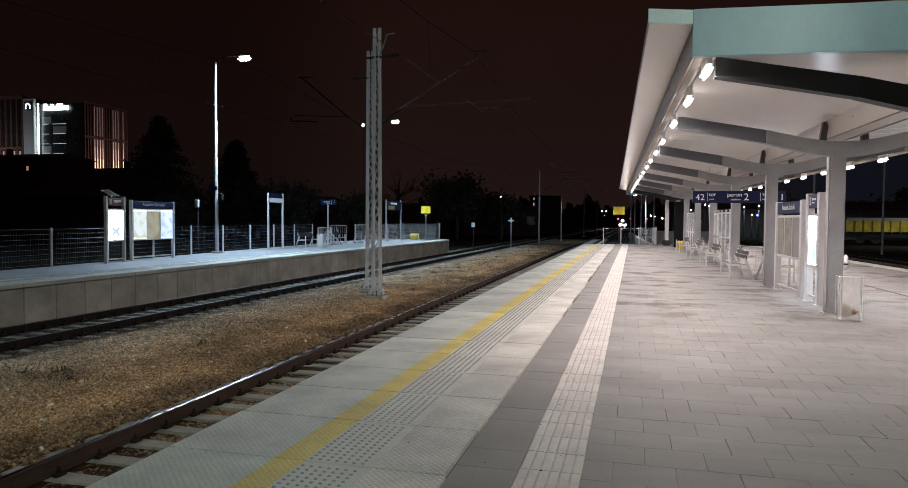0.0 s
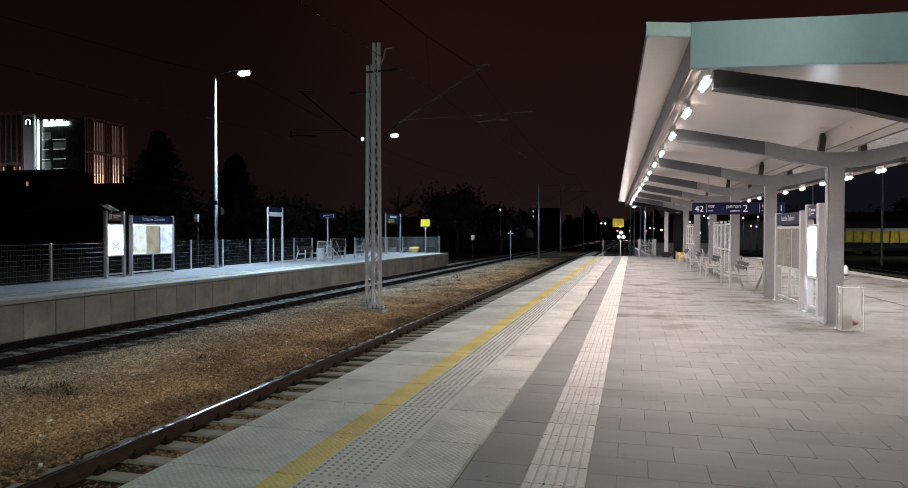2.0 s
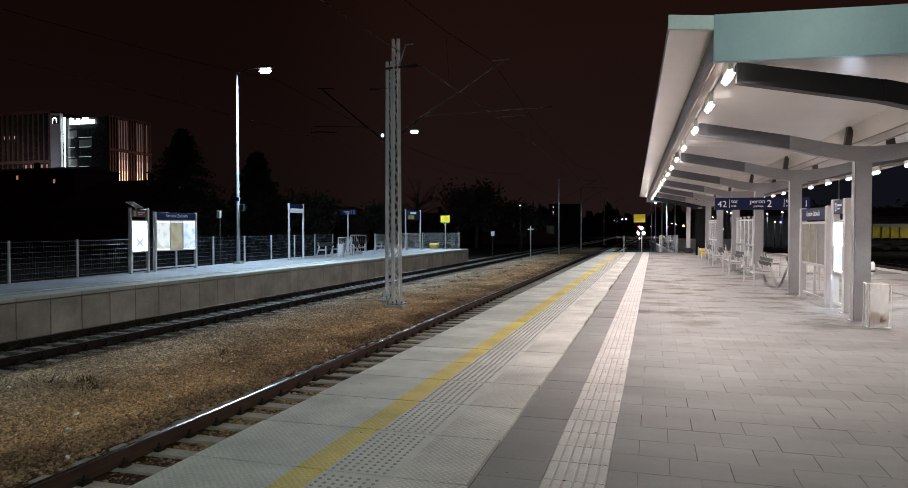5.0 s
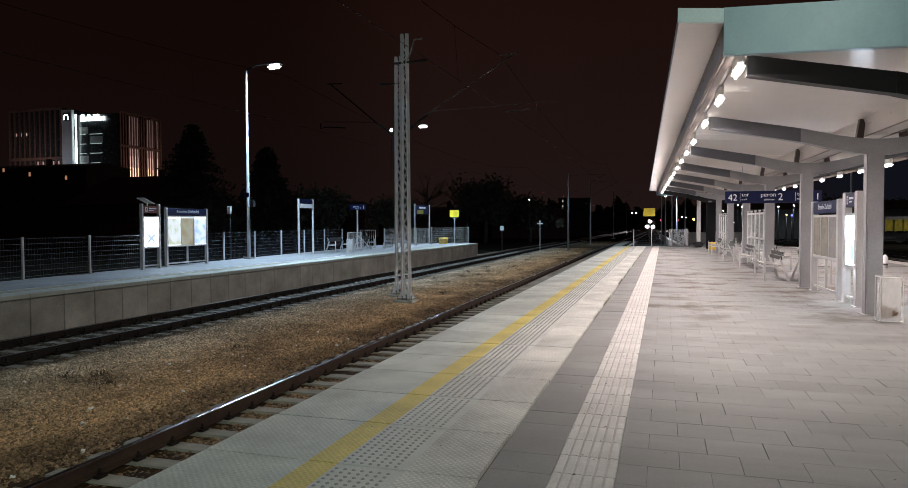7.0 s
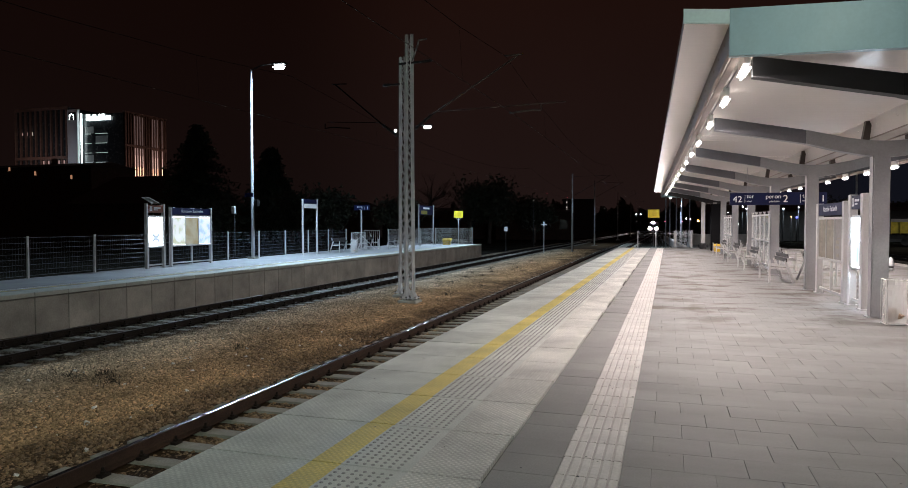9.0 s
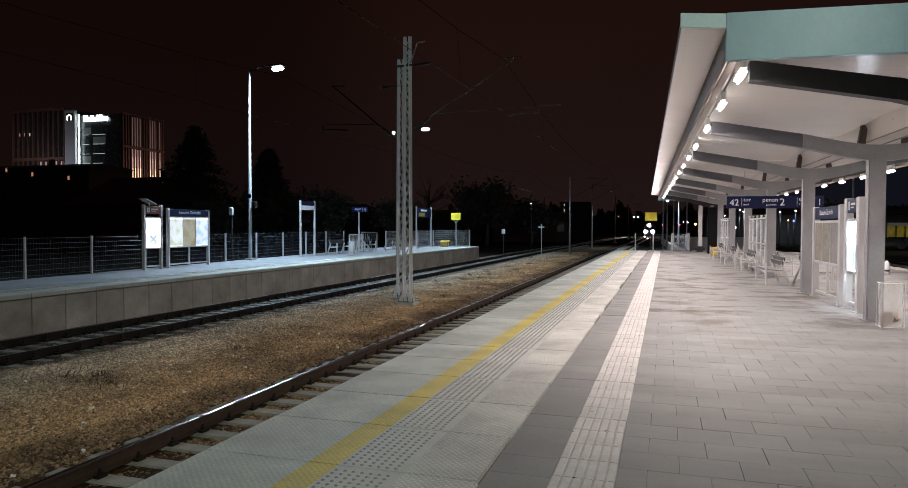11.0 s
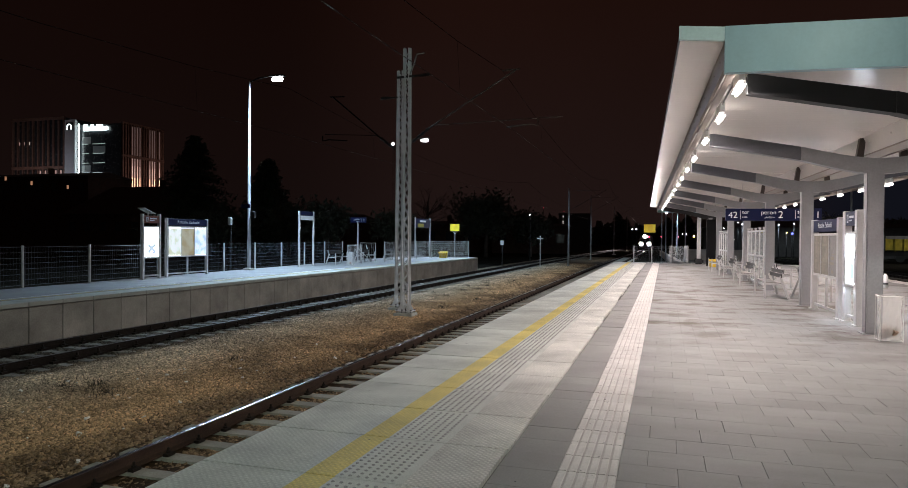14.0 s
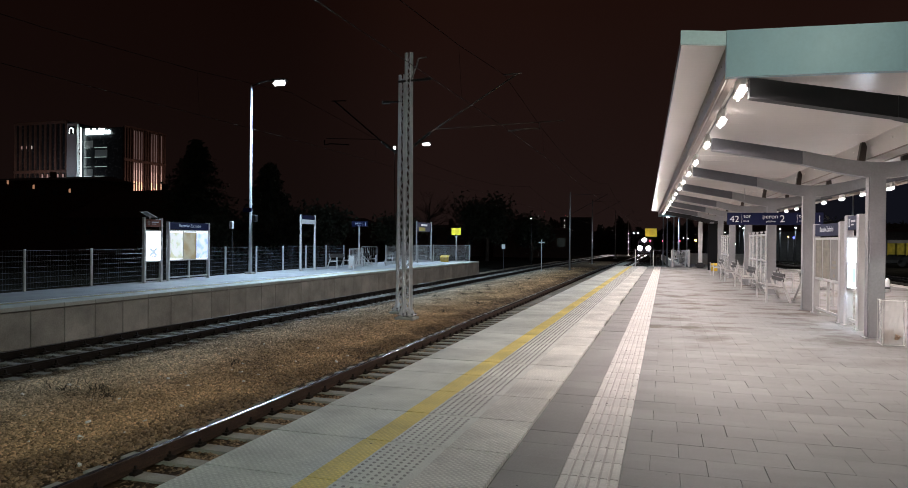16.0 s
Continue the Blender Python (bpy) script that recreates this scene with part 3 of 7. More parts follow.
def rail_mesh(a, b, mat, line=None):
    bm = bmesh.new()
    sec = [(-0.075, -0.16), (0.075, -0.16), (0.075, -0.147), (0.012, -0.128), (0.010, -0.045), (0.036, -0.035), (0.036, -0.008),
           (0.031, -0.0024), (0.016, 0.0002), (0.0, 0.0008), (-0.016, 0.0002), (-0.031, -0.0024), (-0.036, -0.008), (-0.036, -0.035), (-0.010, -0.045), (-0.012, -0.128), (-0.075, -0.147)]
    ys = [a] + [y for y in (50, 60, 140, 220, 300, 420) if a < y < b] + [b]
    rings = [[bm.verts.new((x + (line(y) if line else 0.0), y, RAIL_TOP + z + dip(y))) for x, z in sec] for y in ys]
    n = len(sec)
    for lo, hi in zip(rings, rings[1:]):
        for k in range(n):
            f = bm.faces.new((lo[k], lo[(k + 1) % n], hi[(k + 1) % n], hi[k]))
            f.material_index = 1 if 7 <= k <= 10 else 0
    bm.faces.new(rings[0][::-1])
    bm.faces.new(rings[-1])
    return mesh_of("rail", bm, mat, RAIL_HEAD if mat is RAIL_RUST else WORN_HEAD)


def sleeper_mesh(mat, stout=1.0):
    bm = bmesh.new()
    sec = [(-0.15, -0.2), (0.15, -0.2), (0.10, 0.0), (-0.10, 0.0)]
    lo = [bm.verts.new((-1.25, y, z)) for y, z in sec]
    hi = [bm.verts.new((1.25, y, z)) for y, z in sec]
    for k in range(4):
        bm.faces.new((lo[k], lo[(k + 1) % 4], hi[(k + 1) % 4], hi[k]))
    bm.faces.new(lo[::-1])
    bm.faces.new(hi)
    for x in (-0.755, 0.755):
        for s in (-1, 1):
            box(bm, (x + s * 0.115 - 0.035 * stout, -0.06 * stout, 0.0), (x + s * 0.115 + 0.035 * stout, 0.06 * stout, 0.032 * stout), 1)
            bar(bm, (x + s * 0.105, 0, 0.03), (x + s * 0.105, 0, 0.055 * stout), 0.055 * stout, sides=8, mat=1)
            bar(bm, (x + s * 0.105, 0, 0.05), (x + s * 0.105, 0, 0.095 * stout), 0.03 * stout, sides=6, mat=1)
    return mesh_of("sleeper", bm, mat, RAIL_DARK)


def build_tracks():
    pale, old = sleeper_mesh(SLEEPER), sleeper_mesh(OLD_SLEEPER, 1.45)
    for line, sl, label, first in ((lambda y: NEAR_TRACK, pale, "railway track with rusty rails and concrete sleepers beside the platform", 5.36 - 26 * 0.53),
                                   (left_track, old, "railway track with dark rails and pale sleepers along the low wall", 5.5 - 26 * 0.53)):
        tr = thing("railway_track", Matrix(), label, "railway track", kind="structure")
        rail = rail_mesh(-9, 420, RAIL_RUST if sl is pale else RAIL_DARK, line)
        for s in (-0.755, 0.755):
            part("rail", rail, None, tr, "", pose(s, 0, 0))
        for k in range(200):
            y = first + 0.53 * k
            part("sleeper", sl, None, tr, "", pose(line(y), y, RAIL_TOP - 0.165 + dip(y)))
    for x0, turn in ((13.0, 3.4), (17.6, 3.4)):
        tr = thing("railway_track", pose(x0, 20, 0, 0, 0, turn), "dark railway track behind the island platform", "railway track", kind="structure")
        rail = rail_mesh(-25, 300, RAIL_DARK)
        for s in (-0.755, 0.755):
            part("rail", rail, None, tr, "", pose(s, 0, 0))
        for k in range(60):
            part("sleeper", sl, None, tr, "", pose(0, -4 + 0.676 * k, RAIL_TOP - 0.165))


# ---------------------------------------------------------------- island platform
def grid_cells(a, b, step):
    n = int(math.ceil((b - a) / step))
    return [(a + k * step, min(b, a + (k + 1) * step)) for k in range(n)]


def slab_mesh(inset):
    bm = bmesh.new()
    g = 0.010
    y0, y1 = g, SLAB - g
    box(bm, (EDGE, y0, -0.16), (YEL_A, y1, 0), 0)
    box(bm, (YEL_A, y0, -0.16), (YEL_B, y1, 0.001), 1)
    box(bm, (YEL_B, y0, -0.16), (STUD_B, y1, 0), 4)
    box(bm, (STUD_B, y0, -0.16), (SLAB_B - inset, y1, 0.001), 3)
    pitch = 0.0615
    nx, ny = int((STUD_B - YEL_B) / pitch), int((y1 - y0) / pitch)
    for i in range(nx):
        for j in range(ny):
            cx, cy = YEL_B + 0.035 + i * pitch, y0 + 0.035 + j * pitch
            lo = [bm.verts.new((cx + 0.0150 * math.cos(t), cy + 0.0150 * math.sin(t), 0.0)) for t in [math.pi / 3 * k for k in range(6)]]
            hi = [bm.verts.new((cx + 0.009 * math.cos(t), cy + 0.009 * math.sin(t), 0.0065)) for t in [math.pi / 3 * k for k in range(6)]]
            for k in range(6):
                bm.faces.new((lo[k], lo[(k + 1) % 6], hi[(k + 1) % 6], hi[k])).material_index = 2
            bm.faces.new(hi).material_index = 2
    return mesh_of("edge_slab", bm, CONCRETE, YELLOW_PAINT, STUD, SLAB_FIELD, PLAIN_SLAB)


def tactile_mesh(length):
    bm = bmesh.new()
    w = WHITE_B - WHITE_A
    box(bm, (0.002, 0.002, -0.06), (w - 0.002, length - 0.003, 0.0))
    for k in range(6):
        x = w * (k + 0.5) / 6
        sec = [(x - 0.027, 0.0), (x + 0.027, 0.0), (x + 0.021, 0.006), (x - 0.021, 0.006)]
        sweep(bm, sec, 0.004, length - 0.007, 1)
    return mesh_of("tactile_tile", bm, GROOVE, TACTILE)


def paver_mesh(w, d, mat, name="paver"):
    bm = bmesh.new()
    g, h, c = 0.0014, 0.0004, 0.0018
    lo = [bm.verts.new(p) for p in ((g, h, -0.06), (w - g, h, -0.06), (w - g, d - h, -0.06), (g, d - h, -0.06))]
    mi = [bm.verts.new(p) for p in ((g, h, -c), (w - g, h, -c), (w - g, d - h, -c), (g, d - h, -c))]
    e, k = g + c, h + c
    hi = [bm.verts.new(p) for p in ((e, k, 0), (w - e, k, 0), (w - e, d - k, 0), (e, d - k, 0))]
    for a, b in ((lo, mi), (mi, hi)):
        for k in range(4):
            bm.faces.new((a[k], a[(k + 1) % 4], b[(k + 1) % 4], b[k]))
    bm.faces.new(hi)
    return mesh_of(name, bm, mat)


def joined_pavers(name, cells, mat, parent, label):
    """Pavers past the nearest ones, each with its own edges, as one part."""
    verts, faces = [], []
    rng = random.Random(7)
    for x0, x1, y0, y1 in cells:
        g, c, z = 0.0010, 0.0018, rng.uniform(-0.001, 0.001)
        dx = rng.choice((0, 0, 0, 0.0012, -0.0012, 0.002))
        x0, x1 = x0 + dx, x1 + dx
        k = len(verts)
        for (a, zz) in ((g, -0.03), (g, z - c), (g + c, z)):
            verts += [(x0 + a, y0 + a, zz), (x1 - a, y0 + a, zz), (x1 - a, y1 - a, zz), (x0 + a, y1 - a, zz)]
        for r in (0, 4):
            for i in range(4):
                faces.append((k + r + i, k + r + (i + 1) % 4, k + r + 4 + (i + 1) % 4, k + r + 4 + i))
        faces.append((k + 8, k + 9, k + 10, k + 11))
    me = bpy.data.meshes.new(name)
    me.from_pydata(verts, [], faces)
    me.materials.append(mat)
    ob = part(name, me, None, parent, label)
    ob["kind"] = "stuff"
    return ob


def platform_base():
    """The body of the island platform, which narrows away from the stairs; its top lies just under the paving."""
    bm = bmesh.new()
    top = -0.035
    xs = [(EDGE + 0.14, PLAT_A), (right_edge(PLAT_A), PLAT_A), (right_edge(PLAT_B), PLAT_B), (EDGE + 0.14, PLAT_B)]
    lo = [bm.verts.new((x, y, -1.1)) for x, y in xs]
    hi = [bm.verts.new((x, y, top)) for x, y in xs]
    for k in range(4):
        bm.faces.new((lo[k], lo[(k + 1) % 4], hi[(k + 1) % 4], hi[k])).material_index = 1
    bm.faces.new(hi)
    return solid("platform_floor", bm, (JOINT, WALL_CONCRETE), Matrix(),
                 "grey paved island platform with a yellow safety line", "platform", kind="structure")


def pave_platform(base):
    slabs = [slab_mesh(q) for q in (0.008, 0.016, 0.024, 0.034)]
    worn = [slab_mesh(q) for q in (0.018, 0.036, 0.048, 0.060)]
    first = 4.069 - 14 * SLAB
    k = 0
    while first + (k + 1) * SLAB < PLAT_B + 0.01:
        part("edge_slab", random.choice(worn if 10 < first + k * SLAB < 36 else slabs), None, base, "", pose(random.uniform(-0.004, 0.004), first + k * SLAB, random.uniform(-0.001, 0.001), 0, 0, random.uniform(-0.06, 0.06)))
        k += 1
    tile = tactile_mesh(0.3525)
    rest = []
    for k in range(157):
        part("tactile_tile", tile, None, base, "", pose(WHITE_A + random.uniform(-0.002, 0.002), 5.015 + 0.3525 * (k - 40), random.uniform(-0.0008, 0.0008)))
    # darker band between the slabs and the guiding strip
    dw, dd = WHITE_A - SLAB_B, 0.36
    dark = paver_mesh(dw, dd, DARK_PAVER)
    for a, b in grid_cells(5.0 - 38 * dd, PLAT_B - 0.05, dd):
        if 1.4 < a < 34:
            sunk = random.uniform(-0.014, -0.004) if a > 9 else random.uniform(-0.005, 0.0)
            part("paver", dark, None, base, "", pose(SLAB_B, a, sunk))
        else:
            rest.append((SLAB_B, WHITE_A, a, b))
    joined_pavers("dark_pavers", rest, DARK_PAVER, base, "dark grey concrete pavers")
    # running bond to the other edge
    pw, pd = 0.394, 0.358
    field = paver_mesh(pw, pd, PAVER)
    y, row, rest = 4.60 - 38 * pd, 0, []
    while y < PLAT_B - pd:
        x = WHITE_B + (0.19 if row % 2 else 0.0) - pw
        limit = right_edge(y + pd) - 0.62
        while x < limit:
            x0, x1 = max(x, WHITE_B), min(x + pw, limit)
            if x1 - x0 > 0.02:
                if x1 - x0 > pw - 0.001 and 2.6 < y < 8.6 and x < 4.6:
                    part("paver", field, None, base, "", pose(x0 + random.choice((0, 0, 0, 0.0012, -0.0012, 0.0025)), y + random.uniform(-0.0006, 0.0006), random.uniform(-0.0012, 0.0008), random.uniform(-0.12, 0.12), random.uniform(-0.10, 0.10), random.uniform(-0.10, 0.10)))
                else:
                    rest.append((x0, x1, y, y + pd))
            x += pw
        y += pd
        row += 1
    joined_pavers("grey_pavers", rest, PAVER, base, "grey concrete pavers in running bond")
    # pale slabs along the other edge
    rest = []
    for a, b in grid_cells(-9.0, PLAT_B - 0.1, 1.0):
        x = right_edge(b)
        rest.append((x - 0.62, x + 0.02, a, b))
    joined_pavers("edge_slabs", rest, SLAB_FIELD, base, "pale concrete slabs along the platform edge")
    # narrow drain slot
    bm = bmesh.new()
    m = pose(5.85, 14, 0, 0, 0, 1.6)
    box(bm, (-0.03, -12, 0.0), (0.03, 30, 0.0045), 0, m)
    part("drain_grating", bm, BLACK_STEEL, base, "black slotted drain grating")


# ---------------------------------------------------------------- far platform
def far_platform():
    def back(v):
        """Back edge, in the platform's own space."""
        y = LEFT_END + v
        return fence_x(y) - 0.12 - (LEFT_EDGE + 0.0123 * v)

    rows = [-59.0, -20.0, 0.0]
    bm = bmesh.new()
    for a, b in zip(rows, rows[1:]):
        lo = [bm.verts.new((x, v, -1.1)) for x, v in ((back(a), a), (-0.12, a), (-0.12, b), (back(b), b))]
        hi = [bm.verts.new((v.co.x, v.co.y, -0.012)) for v in lo]
        for k in range(4):
            bm.faces.new((lo[k], lo[(k + 1) % 4], hi[(k + 1) % 4], hi[k]))
        bm.faces.new(hi)
    base = solid("far_platform", bm, WALL_CONCRETE, LEFT_SIDE, "pale paved side platform with a concrete panel wall", "platform", kind="structure")
    step = 0.93
    bm = bmesh.new()
    box(bm, (-0.06, 0.008, -1.05), (0.06, step - 0.008, -0.13))
    bevel(bm, 0.012)
    panel = mesh_of("wall_panel", bm, PANEL)
    bm = bmesh.new()
    box(bm, (-0.60, 0.004, -0.105), (0.10, step - 0.004, 0.0))
    bevel(bm, 0.01)
    coping = mesh_of("coping_slab", bm, COPING)
    for k in range(63):
        v = -0.02 - step * (k + 1)
        part("wall_panel", panel, None, base, "", pose(-0.06, v, 0))
        part("coping_slab", coping, None, base, "", pose(-0.1, v, 0.002))
    cells = []
    for a, b in grid_cells(-59, 0, 0.5):
        x = -0.71
        while x - 0.5 > back(a):
            cells.append((x - 0.5, x, a, b))
            x -= 0.5
        cells.append((back(a), x, a, b))
    joined_pavers("pale_pavers", cells, PLATFORM_PAVING, base, "pale grey concrete pavers")
    bm = bmesh.new()
    box(bm, (-0.95, -59, 0.0), (-0.80, 0, 0.0045))
    part("safety_line", bm, FADED_LINE, base, "yellow painted safety line")
    # rows of small studs behind the line
    bm = bmesh.new()
    for k in range(330):
        v = -20.0 - 0.06 * k
        for i in range(3):
            x = -1.05 - 0.06 * i
            box(bm, (x - 0.014, v - 0.014, 0.002), (x + 0.014, v + 0.014, 0.008))
    ob = part("studs", bm, WHITE, base, "pale tactile studs")
    ob["kind"] = "stuff"


# ---------------------------------------------------------------- canopy
def soffit_z(u):
    """Underside of the ceiling sheets."""
    return 3.36 + 0.06 * (abs(u) - 0.42)


def rafter_z(u):
    """Top of the rafters, which fall more steeply to the post."""
    return 3.505 - 0.19 * (2.62 - abs(u))


V0, V1 = -5.9, 32.4
FRAMES = [-4.65] + [5 * k for k in range(7)]


def build_canopy():
    cp = thing("platform_canopy", CANOPY, "steel platform canopy with pale ceiling and sea-green fascia", "canopy")
    # roof deck
    bm = bmesh.new()
    box(bm, (-3.5, V0 + 0.03, 3.655), (3.5, V1 - 0.03, 3.70))
    part("roof_deck", bm, GUTTER, cp)
    # ceiling sheets, bay by bay on both sides
    rng = random.Random(21)
    for s in (-1, 1):
        cuts = [V0 + 0.07] + FRAMES[1:] + [V1 - 0.07]
        for v, w in zip(cuts, cuts[1:]):
            bm = bmesh.new()
            a, b = 0.31, 2.96
            n = max(1, round((w - v) / 0.85))
            for k in range(n):
                # each sheet hangs a little out of true, so that its sheen differs from the next
                v0, v1 = v + (w - v) * k / n + 0.001, v + (w - v) * (k + 1) / n - 0.001
                tip, tilt = rng.uniform(-0.006, 0.006), rng.uniform(-0.004, 0.004)
                c = [(u, y, soffit_z(u) + (tip if u == b else -tip) + (tilt if y == v1 else -tilt)) for u, y in ((a, v0), (b, v0), (b, v1), (a, v1))]
                lo = [bm.verts.new((s * u, y, z)) for u, y, z in c]
                hi = [bm.verts.new((s * u, y, z + 0.03)) for u, y, z in c]
                for i in range(4):
                    bm.faces.new((lo[i], lo[(i + 1) % 4], hi[(i + 1) % 4], hi[i]))
                bm.faces.new(lo[::-1])
                bm.faces.new(hi)
            part("ceiling_panel", bm, SOFFIT, cp, "pale satin ceiling sheets")
    # middle gutter trough
    bm = bmesh.new()
    sweep(bm, [(-0.18, 3.09), (0.18, 3.09), (0.30, 3.37), (-0.30, 3.37)], V0 + 0.08, V1 - 0.08)
    for k in range(38):
        for s in (-1, 1):
            v = V0 + 0.6 + k
            bar(bm, (s * 0.245, v, 3.26), (s * 0.27, v, 3.26), 0.03, sides=6)
    part("gutter_trough", bm, SOFFIT, cp, "beige boxed gutter with bolts")
    bm = bmesh.new()
    for s in (-0.18, 0.18):
        sweep(bm, [(s - 0.015, 3.075), (s + 0.015, 3.075), (s + 0.015, 3.089), (s - 0.015, 3.089)], V0 + 0.09, V1 - 0.09)
    part("gutter_trim", bm, GUTTER, cp)
    for s in (-1, 1):
        # eave: outer soffit, gutter face and lamp channel
        bm = bmesh.new()
        sec = [(s * 3.125, 3.572), (s * 3.55, 3.610), (s * 3.55, 3.742), (s * 3.53, 3.742), (s * 3.53, 3.63), (s * 3.125, 3.592)]
        sweep(bm, sec, V0 + 0.02, V1)
        part("eave_soffit", bm, SOFFIT, cp, "pale eave soffit")
        bm = bmesh.new()
        sweep(bm, [(s * 3.13, 3.31), (s * 3.10, 3.30), (s * 3.02, 3.43), (s * 3.02, 3.64), (s * 3.13, 3.575)], V0 + 0.07, V1 - 0.05)
        for k in range(60):
            v = V0 + 0.4 + 0.63 * k
            bar(bm, (s * 3.124, v, 3.46), (s * 3.137, v, 3.46), 0.025, sides=6)
        part("gutter_face", bm, GUTTER, cp, "brown-grey riveted gutter face")
        bm = bmesh.new()
        if s < 0:
            sweep(bm, [(-3.015, 3.43), (-2.93, 3.43), (-2.93, 3.47), (-3.015, 3.47)], V0 + 0.08, V1 - 0.05)
        else:
            sweep(bm, [(3.0, 3.33), (2.91, 3.33), (2.91, 3.37), (3.0, 3.37)], V0 + 0.08, V1 - 0.05)
            for k in range(13):
                bar(bm, (2.95, V0 + 0.5 + 3.0 * k, 3.37), (2.95, V0 + 0.5 + 3.0 * k, 3.53), 0.03)
        part("lamp_channel", bm, GUTTER, cp)
        # fascia returns at both ends
        for v, d in ((V0, 0.0), (V1, 0.04)):
            bm = bmesh.new()
            sweep(bm, [(s * 3.132, 3.572), (s * 3.56, 3.612), (s * 3.56, 3.752), (s * 3.132, 3.712)], v + d - 0.02, v + d + 0.015)
            part("eave_cap", bm, PALE_CAP, cp, "pale green eave cap")
    for v in (V0, V1):
        bm = bmesh.new()
        sec = [(-3.13, 3.255), (0, 3.20), (3.13, 3.255), (3.13, 3.715), (0, 3.645), (-3.13, 3.715)]
        sweep(bm, sec, v - 0.03, v + 0.06)
        part("fascia", bm, FASCIA, cp, "sea-green metal fascia board")
    # frames
    for v in FRAMES:
        bm = bmesh.new()
        box(bm, (-0.235, v - 0.105, 0.0), (0.03, v + 0.105, 2.85))
        bevel(bm, 0.02, 2)
        part("post", bm, GREY_STEEL, cp)
        bm = bmesh.new()
        box(bm, (-0.28, v - 0.15, 0.0), (0.075, v + 0.15, 0.012))
        part("base_plate", bm, GREY_STEEL, cp)
        bm = bmesh.new()
        us = [-1.26 + 0.14 * k for k in range(19)]
        rings = []
        for u in us:
            t = min(1.0, abs(u) / 1.26)
            top = rafter_z(1.26) - 0.02 - 0.225 * (1 - t * t * (1.6 - 0.6 * t))
            bot = top - 0.235 - 0.035 * (1 - t)
            rings.append([bm.verts.new((u, v + dv, z)) for dv, z in ((-0.1, bot), (0.1, bot), (0.1, top), (-0.1, top))])
        for a, b in zip(rings, rings[1:]):
            for k in range(4):
                bm.faces.new((a[k], a[(k + 1) % 4], b[(k + 1) % 4], b[k]))
        bm.faces.new(rings[0])
        bm.faces.new(rings[-1][::-1])
        # yokes and rafters of the end frames are black in place of shade
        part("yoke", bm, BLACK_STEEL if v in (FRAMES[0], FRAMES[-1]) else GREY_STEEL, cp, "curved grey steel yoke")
        for s in (-1, 1):
            bm = bmesh.new()
            a, b = 1.262, 2.755
            sec = [(s * a, rafter_z(a) - 0.255), (s * b, rafter_z(b) - 0.25), (s * b, rafter_z(b) - 0.022), (s * a, rafter_z(a) - 0.02)]
            sweep(bm, sec, v - 0.085, v + 0.085)
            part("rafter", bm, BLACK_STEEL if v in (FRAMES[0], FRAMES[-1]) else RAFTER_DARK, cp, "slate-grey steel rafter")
            bm = bmesh.new()
            sweep(bm, [(s * 0.40, 2.95), (s * 0.29, 2.95), (s * 0.25, 3.365), (s * 0.335, 3.365)], v - 0.06, v + 0.06)
            part("bracket", bm, BRACKET, cp)
    return cp


def canopy_lights():
    bm = bmesh.new()
    box(bm, (-0.034, -0.27, -0.10), (0.034, 0.27, 0.05))
    bevel(bm, 0.012)
    body = mesh_of("housing", bm, WHITE)
    bm = bmesh.new()
    box(bm, (-0.046, -0.285, -0.177), (0.046, 0.285, -0.095))
    bevel(bm, 0.034, 3)
    diff = mesh_of("diffuser", bm, LAMP_GLOW)
    bm = bmesh.new()
    bar(bm, (0, 0.29, 0.02), (0, 2.21, 0.02), 0.02, sides=6)
    pipe = mesh_of("conduit", bm, GREY_STEEL)
    for s in (-1, 1):
        for k in range(15):
            v = (-4.72, -2.72, -0.3, 2.5)[k] if k < 4 else -5 + 2.5 * k
            z = 3.47
            if s > 0:
                v, z = v + 1.5, 3.33
            lt = thing("ceiling_light", CANOPY @ pose(s * 2.85, v, z), "lit white batten lamp under the canopy eave", "lamp", "canopy lamps")
            part("housing", body, None, lt)
            part("diffuser", diff, None, lt, "glowing white diffuser")
            part("conduit", pipe, None, lt)
            at = CANOPY @ Vector((s * 2.85, v, z - 0.180))
            area_lamp("canopy_lamp", at, CANOPY_W, WARM, 0.06, 0.50, 1.55)


